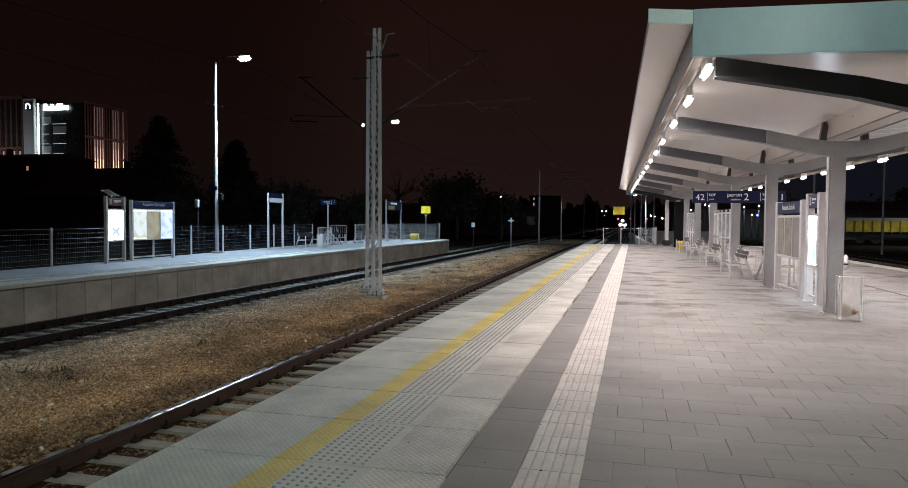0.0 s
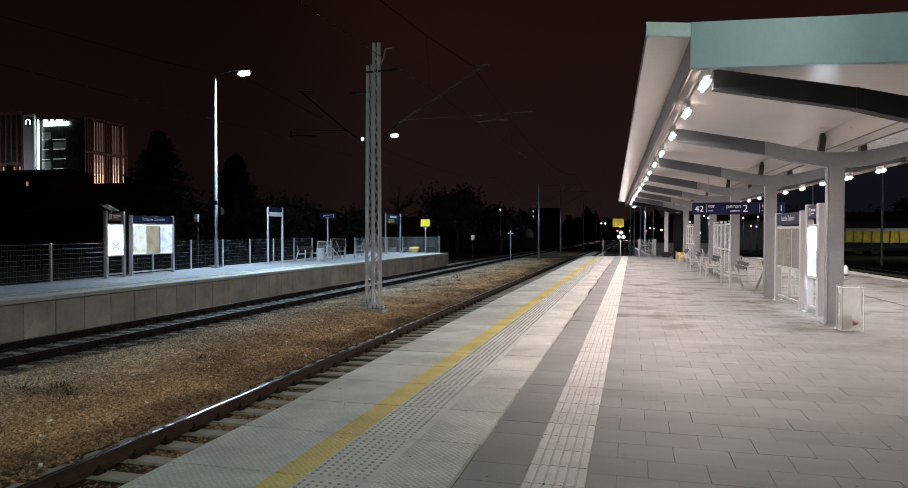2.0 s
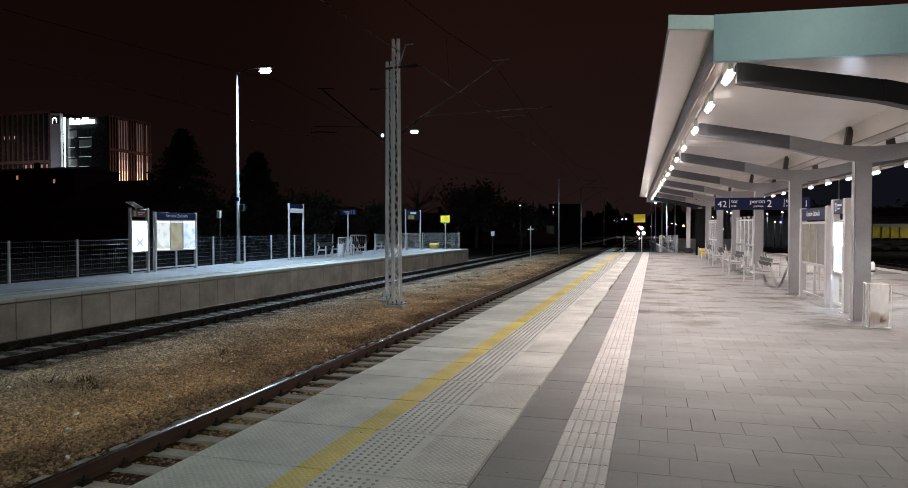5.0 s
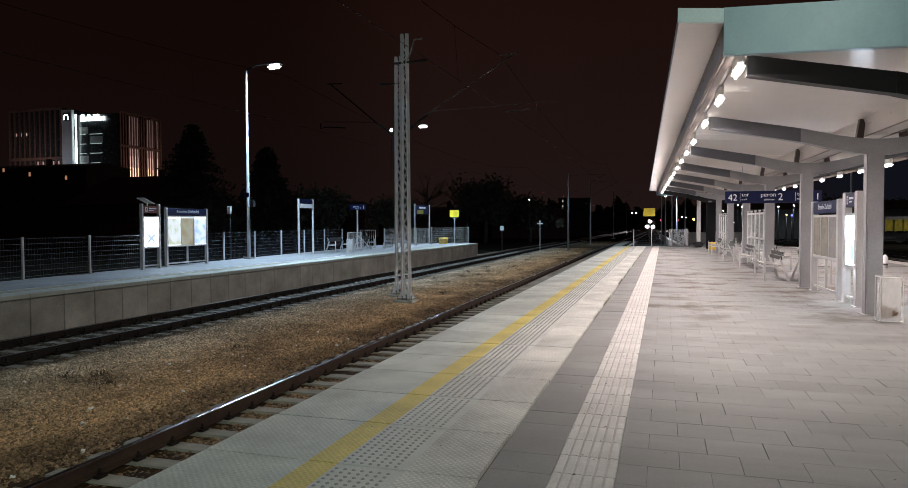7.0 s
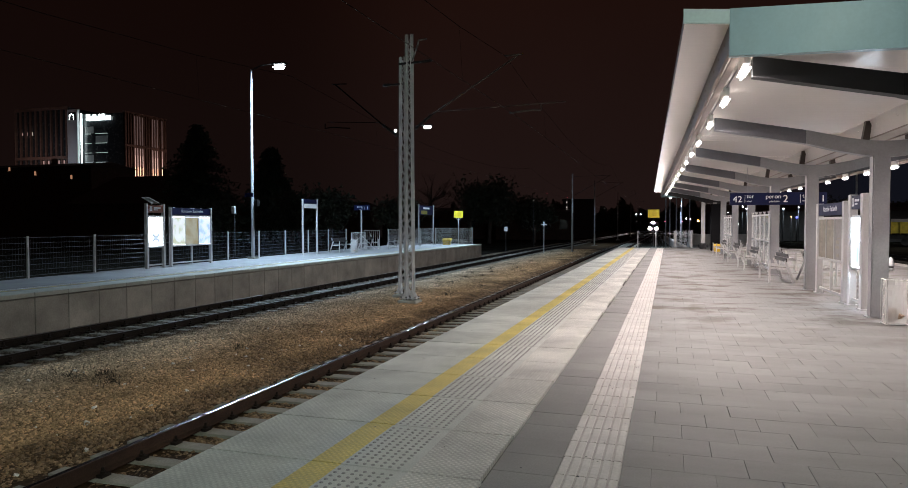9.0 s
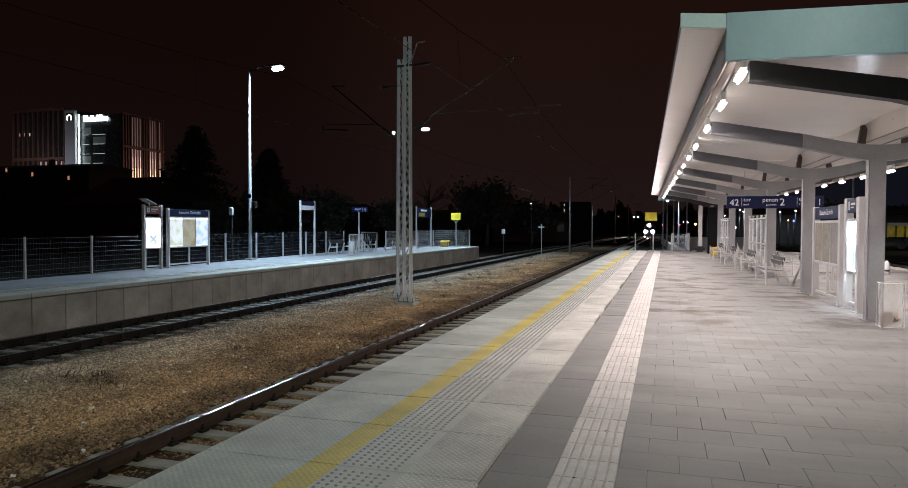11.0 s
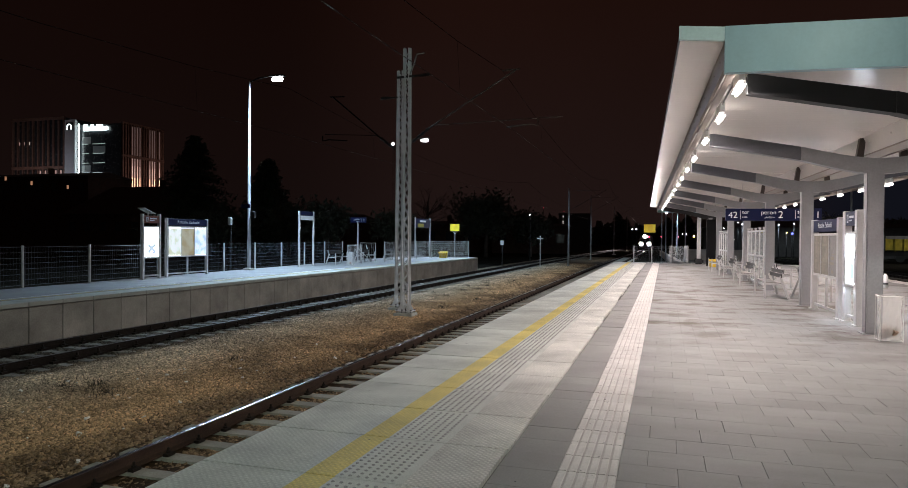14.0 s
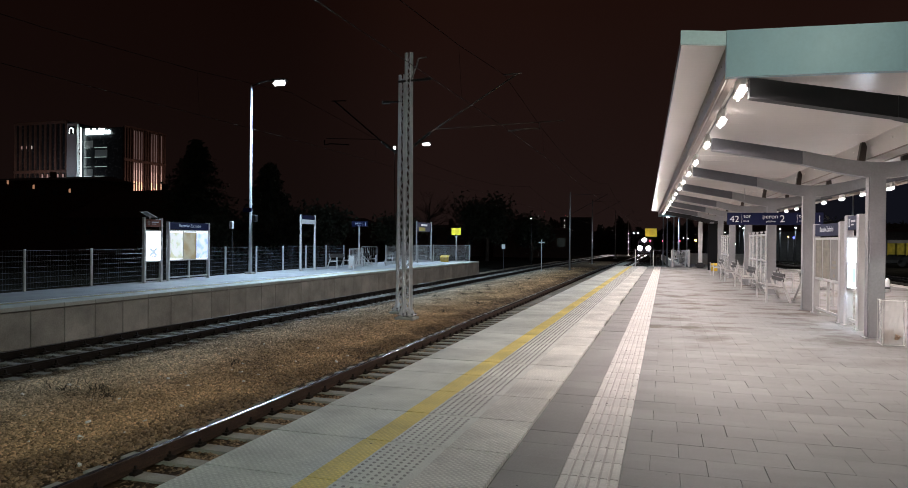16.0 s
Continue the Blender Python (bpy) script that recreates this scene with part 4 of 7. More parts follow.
# ---------------------------------------------------------------- tall lamps
def pole_lamp(x, y, side, height=8.6, colour=COOL, arm=1.45, watts=STREET_W, head=0.31, tilt=0.0):
    lp = thing("street_lamp", pose(x, y, 0), "tall galvanised lamp pole with a cool white lamp", "street lamp", "tall platform lamps")
    bm = bmesh.new()
    tube(bm, [(0, 0, 0.0), (0, 0, 0.5), (0, 0, height)], [0.085, 0.08, 0.04], 12)
    part("pole", bm, POLE_GREY, lp)
    bm = bmesh.new()
    box(bm, (-0.19, -0.19, 0.0), (0.19, 0.19, 0.09))
    bevel(bm, 0.02)
    part("foot", bm, WALL_CONCRETE, lp)
    bm = bmesh.new()
    tube(bm, [(0, 0, height - 0.05), (side * 0.5, 0, height + 0.12), (side * (arm - 0.3), 0, height + 0.16)], [0.035, 0.03, 0.03], 8)
    part("arm", bm, BLACK_STEEL, lp)
    bm = bmesh.new()
    box(bm, (side * arm - head - 0.05, -0.15, height + 0.10), (side * arm + head + 0.05, 0.15, height + 0.19))
    bevel(bm, 0.03)
    part("lamp_head", bm, STEEL_DARK, lp)
    bm = bmesh.new()
    box(bm, (side * arm - head, -0.13, height - 0.32 * head), (side * arm + head, 0.13, height + 0.098))
    bevel(bm, 0.28 * head, 3)
    part("lens", bm, STREET_GLOW, lp, "glowing white lens")
    area_lamp("street_light", (x + side * arm, y, height - 0.12), watts, colour, 0.6, 0.24, tilt=tilt)
    return lp


# ---------------------------------------------------------------- train
def build_train():
    tr = thing("train", pose(NEAR_TRACK, 318, RAIL_TOP + dip(318)), "approaching dark train with three bright headlights", "train")
    bm = bmesh.new()
    sec = [(-1.40, 0.35), (1.40, 0.35), (1.45, 0.9), (1.45, 2.6), (1.25, 3.35), (0.7, 3.75), (-0.7, 3.75), (-1.25, 3.35), (-1.45, 2.6), (-1.45, 0.9)]
    rings = []
    for y, k in ((0.0, 0.90), (0.25, 0.97), (0.8, 1.0), (38.0, 1.0)):
        rings.append([bm.verts.new((x * k, y + max(0, z - 1.4) * 0.12 * (y < 0.5), 0.35 + (z - 0.35) * (0.97 if k < 0.95 else 1))) for x, z in sec])
    n = len(sec)
    for a, b in zip(rings, rings[1:]):
        for k in range(n):
            bm.faces.new((a[k], a[(k + 1) % n], b[(k + 1) % n], b[k]))
    bm.faces.new(rings[0][::-1])
    bm.faces.new(rings[-1])
    part("body", bm, TRAIN_PAINT, tr)
    bm = bmesh.new()
    for x in (-0.62, 0.62):
        box(bm, (x - 0.5, -0.03, 1.95), (x + 0.5, 0.16, 2.75), 0, pose(0, 0.12, 0))
    part("windscreen", bm, FACADE_DARK, tr, "dark windscreen")
    bm = bmesh.new()
    box(bm, (-1.3, -0.12, 0.30), (1.3, 0.3, 0.75))
    part("buffer_beam", bm, STEEL_DARK, tr)
    for x in (-0.88, 0.88):
        bm = bmesh.new()
        bar(bm, (x, -0.55, 0.62), (x, -0.1, 0.62), 0.16, sides=10)
        bar(bm, (x, -0.6, 0.62), (x, -0.54, 0.62), 0.42, sides=14)
        part("buffer", bm, STEEL_DARK, tr)
    # lenses made wider than true size to take in the glare around them
    for x, z, w in ((-0.98, 1.50, 0.94), (0.98, 1.50, 0.94), (0.0, 3.40, 0.84)):
        bm = bmesh.new()
        bar(bm, (x, -0.16, z), (x, 0.45, z), w + 0.1, sides=16)
        rim = part("headlight", bm, STEEL_DARK, tr)
        bm = bmesh.new()
        bar(bm, (x, -0.168, z), (x, -0.163, z), w, sides=16)
        part("lens", bm, HEAD_GLOW, rim, "blazing warm white lens")
    for y in (2.0, 4.4, 34.0, 36.4):
        for x in (-0.755, 0.755):
            bm = bmesh.new()
            bar(bm, (x - 0.065, y, 0.46), (x + 0.065, y, 0.46), 0.92, sides=20)
            part("wheel", bm, RAIL_RUST, tr)
    return tr


build_ground()
build_tracks()
platform = platform_base()
far_platform()
canopy = build_canopy()
canopy_lights()
# the weak lamp at y 0.5 is out of view and assumed
for y, power in ((46.7, 1600), (26.75, 1850), (0.5, 70)):
    pole_lamp(-18.11 if y < 40 else -18.5, y, 1, 8.6, COOL, 1.45 if y < 40 else 1.7, power)
# assumed lamp out of view behind the camera, tilted to light the fascia
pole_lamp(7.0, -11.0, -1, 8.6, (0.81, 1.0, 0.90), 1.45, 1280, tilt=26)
train = build_train()



# ---------------------------------------------------------------- overhead line
FOOTING = surface("footing_concrete", (0.44, 0.455, 0.40), 0.85, grain=0.2, scale=30, stain=0.3, stain_scale=3, bump=0.3)


def lattice_mast(x, y, top, width=0.215, turn=0.0, label="grey lattice steel catenary mast on a concrete footing", footing=True):
    """A mast of two channel chords with zigzag lacing on both faces."""
    m = thing("catenary_mast", pose(x, y, -0.95 + dip(y), 0, 0, turn), label, "mast", "catenary masts")
    h = top + 0.95

    def half(z):
        return width / 2 * (1 - 0.42 * z / h)

    for s in (-1, 1):
        bm = bmesh.new()
        a, b = Vector((s * half(0), 0, 0)), Vector((s * half(h), 0, h))
        for dy in (-0.055, 0.055):
            bar(bm, a + Vector((0, dy, 0)), b + Vector((0, dy, 0)), 0.06, 0.010)
        bar(bm, a + Vector((s * 0.025, 0, 0)), b + Vector((s * 0.025, 0, 0)), 0.010, 0.105)
        part("chord", bm, MAST_PAINT, m)
    for dy in (-0.063, 0.063):
        z, s = 0.25, -1
        while z + 0.23 < h:
            z2 = z + 0.23
            bm = bmesh.new()
            bar(bm, (s * half(z), dy, z), (-s * half(z2), dy, z2), 0.006, 0.024)
            part("lacing_bar", bm, MAST_PAINT, m)
            z, s = z2, -s
    if footing:
        bm = bmesh.new()
        box(bm, (-0.31, -0.28, -0.12), (0.31, 0.28, 0.155))
        bevel(bm, 0.025)
        part("footing", bm, FOOTING, m, "pale greenish concrete footing")
        for sx in (-1, 1):
            bm = bmesh.new()
            box(bm, (sx * 0.15 - 0.12, -0.19, 0.205), (sx * 0.15 + 0.12, 0.19, 0.228))
            for dy in (-0.10, 0.10):
                v = [bm.verts.new((sx * (0.10 + u), dy + w, z)) for w in (-0.006, 0.006) for u, z in ((-0.02, 0.228), (0.14, 0.228), (0.02, 0.44), (-0.02, 0.44))]
                for f in ((0, 1, 2, 3), (7, 6, 5, 4), (0, 4, 5, 1), (1, 5, 6, 2), (2, 6, 7, 3), (3, 7, 4, 0)):
                    bm.faces.new([v[q] for q in f])
            pl = part("base_plate", bm, MAST_PAINT, m)
            for bx in (-0.085, 0.085):
                for dy in (-0.155, 0.155):
                    bm = bmesh.new()
                    bar(bm, (sx * 0.15 + bx, dy, 0.14), (sx * 0.15 + bx, dy, 0.27), 0.028, sides=6)
                    bar(bm, (sx * 0.15 + bx, dy, 0.228), (sx * 0.15 + bx, dy, 0.25), 0.055, sides=6)
                    part("anchor_bolt", bm, STEEL_DARK, pl)
    return m


def far_mast(x, y, top):
    m = thing("catenary_mast", pose(x, y, -1.0 + dip(y)), "distant tubular catenary mast with a thin arm", "mast", "distant masts")
    h = top + 1.0
    bm = bmesh.new()
    tube(bm, [(0, 0, 0), (0, 0, h)], [0.09, 0.06], 10)
    part("shaft", bm, TUBE_STEEL, m)
    bm = bmesh.new()
    tube(bm, [(0.1, 0, h - 1.9), (3.2, 0, h - 0.2)], 0.018, 6)
    tube(bm, [(0.1, 0, h - 0.25), (3.2, 0, h - 0.2)], 0.012, 6)
    part("arm", bm, BLACK_STEEL, m)
    bm = bmesh.new()
    box(bm, (-0.3, -0.3, -0.15), (0.3, 0.3, 0.12))
    part("footing", bm, WALL_CONCRETE, m)


def insulator(m, a, b, name="insulator"):
    bm = bmesh.new()
    a, b = Vector(a), Vector(b)
    path, radii = [], []
    for k in range(9):
        path.append(a.lerp(b, k / 8))
        radii.append(0.028 if k % 2 == 0 else 0.062)
    tube(bm, path, radii, 8)
    part(name, bm, BLACK_STEEL, m, "dark ribbed insulator")


def cantilever(mast, side, reach, low, high, dy=0.0):
    """Sloping tube from the mast to the messenger wire, with the registration arm under it."""
    bm = bmesh.new()
    a, b = Vector((side * 0.75, dy, low + 0.95 + 0.42)), Vector((side * reach, dy, high + 0.95))
    tube(bm, [a, b], 0.023, 8)
    tube(bm, [b + Vector((-side * 0.45, 0, -0.02)), b + Vector((side * 0.1, 0, 0.0))], 0.02, 6)
    part("cantilever_tube", bm, ARM_STEEL if side > 0 else CARRIER, mast)
    insulator(mast, (side * 0.18, dy, low + 0.95), a)
    bm = bmesh.new()
    zc = 5.03 + 0.95
    k = (zc - a.z) / (b.z - a.z)
    start = a.lerp(b, max(0.05, k))
    tube(bm, [start, (start.x + side * (4.0 if side > 0 else 2.0), dy, zc + 0.12)], 0.013, 6)
    xs = side * (reach + (0.65 if side > 0 else 0.38))
    tube(bm, [(xs, dy, zc + 0.07), (xs, dy, zc - 0.10), (xs - side * 0.25, dy, zc - 0.07), (xs - side * 0.95, dy, zc - 0.13)], 0.022, 6)
    part("registration_arm", bm, ARM_STEEL if side > 0 else CARRIER, mast)


def wire(name, pts, r, label):
    bm = bmesh.new()
    tube(bm, pts, r, 5)
    solid(name, bm, COPPER if name == "contact_wire" else CARRIER, Matrix(), label, "overhead wire", "overhead wires")


def overhead_line():
    a = lattice_mast(-7.77, 19.9, 7.50)
    cantilever(a, 1, 3.50, 4.55, 6.62)
    bm = bmesh.new()
    tube(bm, [(0.10, 0, 7.62), (0.24, 0, 7.98), (0.32, 0, 8.24), (0.58, 0, 8.26)], 0.024, 6)
    part("horn", bm, GREY_STEEL, a, "bent steel horn")
    bm = bmesh.new()
    bar(bm, (-0.35, 0, 7.55), (0.45, 0, 7.57), 0.06, 0.06)
    part("cross_arm", bm, BLACK_STEEL, a)
    insulator(a, (0.45, 0, 7.57), (0.75, 0, 7.59))
    b = lattice_mast(-8.575, 21.38, 7.20)
    cantilever(b, -1, 2.55, 4.55, 6.45)
    bm = bmesh.new()
    bar(bm, (-0.45, 0, 7.25), (0.1, 0, 7.25), 0.05, 0.05)
    part("cross_arm", bm, BLACK_STEEL, b)
    insulator(b, (-0.45, 0, 7.25), (-0.72, 0, 7.25))
    for x, y, top in ((-8.0, 59.5, 5.9), (-8.2, 80, 6.6), (-8.2, 118, 7.2), (-8.2, 160, 7.2)):
        far_mast(x, y, top)
    for line, lo, hi in ((lambda y: NEAR_TRACK, 4.97, 6.62), (left_track, 4.92, 6.50)):
        mp = [-8, 20, 60, 100, 140, 180, 230, 300, 400]
        pts, con = [], []
        for p, q in zip(mp, mp[1:]):
            for k in range(6):
                t = k / 6
                y = p + (q - p) * t
                zig = 0.18 * (1 - 2 * t) * (1 if mp.index(p) % 2 else -1)
                x = line(y)
                pts.append((x + zig * 0.3, y, hi + dip(y) - 1.0 * 4 * t * (1 - t) * min(1, (q - p) / 40)))
                con.append((x + zig, y, lo - 0.006 * max(0.0, min(y, 400.0) - 30.0)))
        wire("messenger_wire", pts, 0.007, "dark carrying wire over the railway track")
        wire("contact_wire", con, 0.007, "thin contact wire strung over the railway track")
        for k, (p, c) in enumerate(zip(pts, con)):
            if 4 < p[1] < 120 and k % 2:
                bm = bmesh.new()
                tube(bm, [p, (c[0], p[1], c[2])], 0.003, 4)
                solid("dropper_wire", bm, CARRIER, Matrix(), "thin vertical dropper between two overhead wires", "overhead wire", "dropper wires")


# ---------------------------------------------------------------- signs and information boards
def bars(bm, x, z, w, h, rows, y, gap=0.5, seed=0):
    """Rows of plain bars in place of small print, on the plane y, in local x z."""
    rng = random.Random(seed)
    step = h / rows
    for k in range(rows):
        x0 = x
        while x0 < x + w - 0.01:
            x1 = min(x + w, x0 + rng.uniform(0.25, 0.6) * w)
            box(bm, (x0, y - 0.002, z - (k + gap) * step), (x1 - 0.02 * w, y, z - k * step))
            x0 = x1


def fitted_words(words, width, height, material, parent, place):
    """Lettering set to a given width and cap height."""
    me = text_mesh(words, 1.0, 0.002)
    xs, zs = [v.co.x for v in me.vertices], [v.co.z for v in me.vertices]
    me.transform(Matrix.Diagonal((width / (max(xs) - min(xs)), 1.0, height / (max(zs) - min(zs)), 1.0)))
    me.materials.append(material)
    return part("lettering", me, material, parent, "", place)


def board(name, m, length, height, label, header, panes, post_w, post_d, pane_z, header_z, lit, group, station=False):
    """An information board that faces -x, from y = 0 to y = length: two posts, a header, panes and a foot rail."""
    b = thing(name, m, label, "information board", group)
    for y in (post_w / 2, length - post_w / 2):
        bm = bmesh.new()
        box(bm, (-post_d / 2, y - post_w / 2, 0.02), (post_d / 2, y + post_w / 2, height))
        bevel(bm, 0.012)
        part("post", bm, LIGHT_FRAME, b)
        bm = bmesh.new()
        box(bm, (-post_d / 2 - 0.03, y - post_w / 2 - 0.03, 0), (post_d / 2 + 0.03, y + post_w / 2 + 0.03, 0.02))
        part("foot_plate", bm, GALV, b)
    y0, y1 = post_w + 0.005, length - post_w - 0.005
    bm = bmesh.new()
    box(bm, (-0.05, y0, header_z[0]), (0.05, y1, header_z[1]))
    bevel(bm, 0.006)
    hd = part("header", bm, header, b, "header board with small white print")
    hw, hh = y1 - y0, header_z[1] - header_z[0]
    if station:
        fitted_words("Rzeszów Zachodni", 0.56 * hw, 0.44 * hh, PRINT_WHITE, hd, pose(-0.0525, y1 - 0.22 * hw, header_z[1] - 0.66 * hh, 0, 0, -90))
    else:
        # a white pictogram field and two lines of small print
        for a, c, za, zb in ((0.10, 0.26, 0.20, 0.80), (0.36, 0.82, 0.30, 0.46), (0.36, 0.66, 0.58, 0.68)):
            bm = bmesh.new()
            box(bm, (-0.0525, y1 - c * hw, header_z[1] - zb * hh), (-0.0505, y1 - a * hw, header_z[1] - za * hh))
            part("print_bar", bm, PRINT_WHITE, hd)
        bm = bmesh.new()
        box(bm, (-0.0545, y1 - 0.20 * hw, header_z[1] - 0.68 * hh), (-0.0527, y1 - 0.16 * hw, header_z[1] - 0.32 * hh))
        part("pictogram", bm, header, hd)
    n = len(panes)
    w = (y1 - y0) / n
    bm = bmesh.new()
    for k in range(n + 1):
        y = y0 + w * k
        box(bm, (-0.045, max(y0, y - 0.016), pane_z[0]), (0.045, min(y1, y + 0.016), pane_z[1]))
    for z in pane_z:
        box(bm, (-0.044, y0, z - 0.025), (0.044, y1, z + 0.025))
    part("pane_frame", bm, LIGHT_FRAME, b)
    for k, mat in enumerate(panes):
        bm = bmesh.new()
        box(bm, (-0.035, y0 + w * k + 0.018, pane_z[0] + 0.027), (0.03, y0 + w * (k + 1) - 0.018, pane_z[1] - 0.027))
        pn = part("display_pane", bm, mat, b, lit[k])
        rng = random.Random(k + 5)
        ww, hh = w - 0.12, pane_z[1] - pane_z[0] - 0.16
        if mat in (BOX_GLOW, SCREEN_GLOW):
            # plain pale-blue graphic in the lower half
            if mat is SCREEN_GLOW:
                bm = bmesh.new()
                box(bm, (-0.0375, y0 + w * k + 0.03, pane_z[0] + 0.05), (-0.0352, y0 + w * (k + 1) - 0.03, pane_z[0] + 0.52 * (pane_z[1] - pane_z[0])))
                part("graphic", bm, SCREEN_PALE, pn, "pale blue graphic")
                bm = bmesh.new()
                box(bm, (-0.0395, y0 + w * k + 0.14, pane_z[0] + 0.14), (-0.0377, y0 + w * (k + 1) - 0.34, pane_z[0] + 0.40))
                part("graphic", bm, SCREEN_BLUE, pn, "blue graphic")
            if mat is BOX_GLOW:
                # two broad pale bands that cross, and a short dark line of print
                for i, a in enumerate((38, -38)):
                    bm = bmesh.new()
                    box(bm, (-0.36 * ww, -0.0022 - 0.0004 * i, -0.055), (0.36 * ww, 0, 0.055))
                    part("graphic", bm, SCREEN_BAND, pn, "pale grey-blue band", pose(-0.0380, y0 + w * (k + 0.5), pane_z[0] + 0.33, 0, 0, -90) @ pose(0, 0, 0, 0, a, 0))
                bm = bmesh.new()
                box(bm, (-0.042, y0 + w * k + 0.32 * w, pane_z[0] + 0.14), (-0.0402, y0 + w * k + 0.62 * w, pane_z[0] + 0.19))
                part("print_bar", bm, BLUE_GLOW, pn)
            continue
        if mat in (BOX_PALE, BOX_BLUE, BOX_OLIVE):
            # the tube behind the print shows as a bright strip along its top and foot
            for za, zb in ((pane_z[1] - 0.075, pane_z[1] - 0.03), (pane_z[0] + 0.03, pane_z[0] + 0.05)):
                if mat is not BOX_OLIVE or za > 1:
                    bm = bmesh.new()
                    box(bm, (-0.037, y0 + w * k + 0.02, za), (-0.0352, y0 + w * (k + 1) - 0.02, zb))
                    part("bright_strip", bm, SCREEN_PALE if mat is BOX_OLIVE else TUBE_STRIP, pn)
            continue
        z = 0.0
        while z < hh - 0.06:
            h = rng.uniform(0.02, 0.10)
            if rng.random() < 0.6:
                bm = bmesh.new()
                box(bm, (rng.uniform(0, 0.3) * ww, -0.002, -z - h * 0.8), (rng.uniform(0.5, 1.0) * ww, 0, -z))
                part("print_bar", bm, PRINT, pn, "", pose(-0.0355, y0 + w * (k + 1) - 0.06, pane_z[1] - 0.09, 0, 0, -90))
            z += h + 0.03
    bm = bmesh.new()
    bar(bm, (0, y0, 0.13), (0, y1, 0.13), 0.035, 0.05)
    part("foot_rail", bm, LIGHT_FRAME, b)
    return b


PRINT_WHITE = surface("greyed_white_print", (0.62, 0.63, 0.66), 0.5, grain=0.05, scale=30, stain=0.08)
DULL_YELLOW = surface("dull_yellow_field", (0.34, 0.27, 0.04), 0.5, grain=0.08, scale=30, stain=0.15)
DISC_YELLOW = surface("worn_yellow", (0.74, 0.55, 0.03), 0.5, grain=0.08, scale=30, stain=0.1)
GREY_POSTER = surface("grey_poster", (0.22, 0.21, 0.20), 0.6, grain=0.1, scale=20, stain=0.3, stain_scale=4)
PRINT = surface("faded_print", (0.245, 0.22, 0.17), 0.6, grain=0.1, scale=20)


def signs():
    # boards on the far platform
    b = board("information_board", pose(-17.6, 20.45, 0, 0, 0, 180), 0.93, 2.33, "lit narrow timetable board with a brown header", MAROON, [BOX_GLOW], 0.085, 0.12,
              (0.77, 1.87), (2.0, 2.27), ["white lit timetable"], "far platform boards")
    bm = bmesh.new()
    box(bm, (-0.10, -0.28, -0.012), (0.22, 0.28, 0.012), 0, pose(0, 0.61, 2.44, 20, 0, 0))
    bar(bm, (0, 0.61, 2.27), (0, 0.61, 2.44), 0.03)
    part("hood", bm, LIGHT_FRAME, b, "tilted pale metal hood")
    b2 = board("information_board", pose(-17.75, 23.32, 0, 0, 0, 180), 2.4, 2.22, "wide lit display board with three panes", NAVY, [BOX_BLUE, BOX_OLIVE, BOX_PALE], 0.085, 0.12,
               (0.77, 1.90), (1.94, 2.20), ["pale blue lit poster", "olive lit poster", "pale lit map"], "far platform boards", True)
    bm = bmesh.new()
    bar(bm, (0, 1.2, 0.16), (0, 1.2, 0.74), 0.04)
    part("middle_leg", bm, LIGHT_FRAME, b2)
    # frame with two blank strips
    f = thing("platform_sign", pose(-17.48, 30.08, 0), "two-post sign with navy and white strips", "sign", "far platform signs")
    for y in (0.04, 1.46):
        bm = bmesh.new()
        bar(bm, (0, y, 0), (0, y, 2.84), 0.11, sides=10)
        part("post", bm, LIGHT_FRAME, f)
    bm = bmesh.new()
    box(bm, (-0.04, 0.12, 2.62), (0.04, 1.38, 2.82))
    part("navy_strip", bm, NAVY, f)
    bm = bmesh.new()
    box(bm, (-0.04, 0.12, 2.38), (0.04, 1.38, 2.60))
    part("white_strip", bm, WHITE, f)
    # platform number
    s = thing("platform_sign", pose(-17.66, 37.3, 0), "navy platform number sign on a slim post", "sign", "far platform signs")
    bm = bmesh.new()
    bar(bm, (0, 0, 0), (0, 0, 2.42), 0.10, sides=10)
    part("post", bm, LIGHT_FRAME, s)
    bm = bmesh.new()
    box(bm, (-0.46, -0.04, 2.39), (0.56, 0.04, 2.71))
    pn = part("panel", bm, NAVY, s)
    lettering("peron", 0.17, WHITE, pn, pose(-0.26, -0.043, 2.545))
    lettering("platform", 0.07, WHITE, pn, pose(-0.12, -0.043, 2.45))
    lettering("1", 0.30, WHITE, pn, pose(0.34, -0.043, 2.45))
    bm = bmesh.new()
    box(bm, (0.24, -0.043, 2.43), (0.25, -0.040, 2.67))
    part("divider", bm, WHITE, pn)
    # two-post board near the far end
    f = thing("platform_sign", pose(-17.55, 46.8, 0), "dark blue two-post sign with a yellow field", "sign", "far platform signs")
    for y in (0.04, 3.3):
        bm = bmesh.new()
        bar(bm, (0, y, 0), (0, y, 3.0), 0.11, sides=10)
        part("post", bm, LIGHT_FRAME, f)
    bm = bmesh.new()
    box(bm, (-0.04, 0.12, 2.24), (0.04, 3.2, 2.92))
    pn = part("panel", bm, NAVY, f)
    bm = bmesh.new()
    box(bm, (0.041, 0.45, 2.28), (0.046, 1.8, 2.55))
    part("yellow_field", bm, DULL_YELLOW, pn)
    bm = bmesh.new()
    box(bm, (0.041, 0.9, 2.66), (0.046, 2.3, 2.80))
    part("print_bar", bm, WHITE, pn)
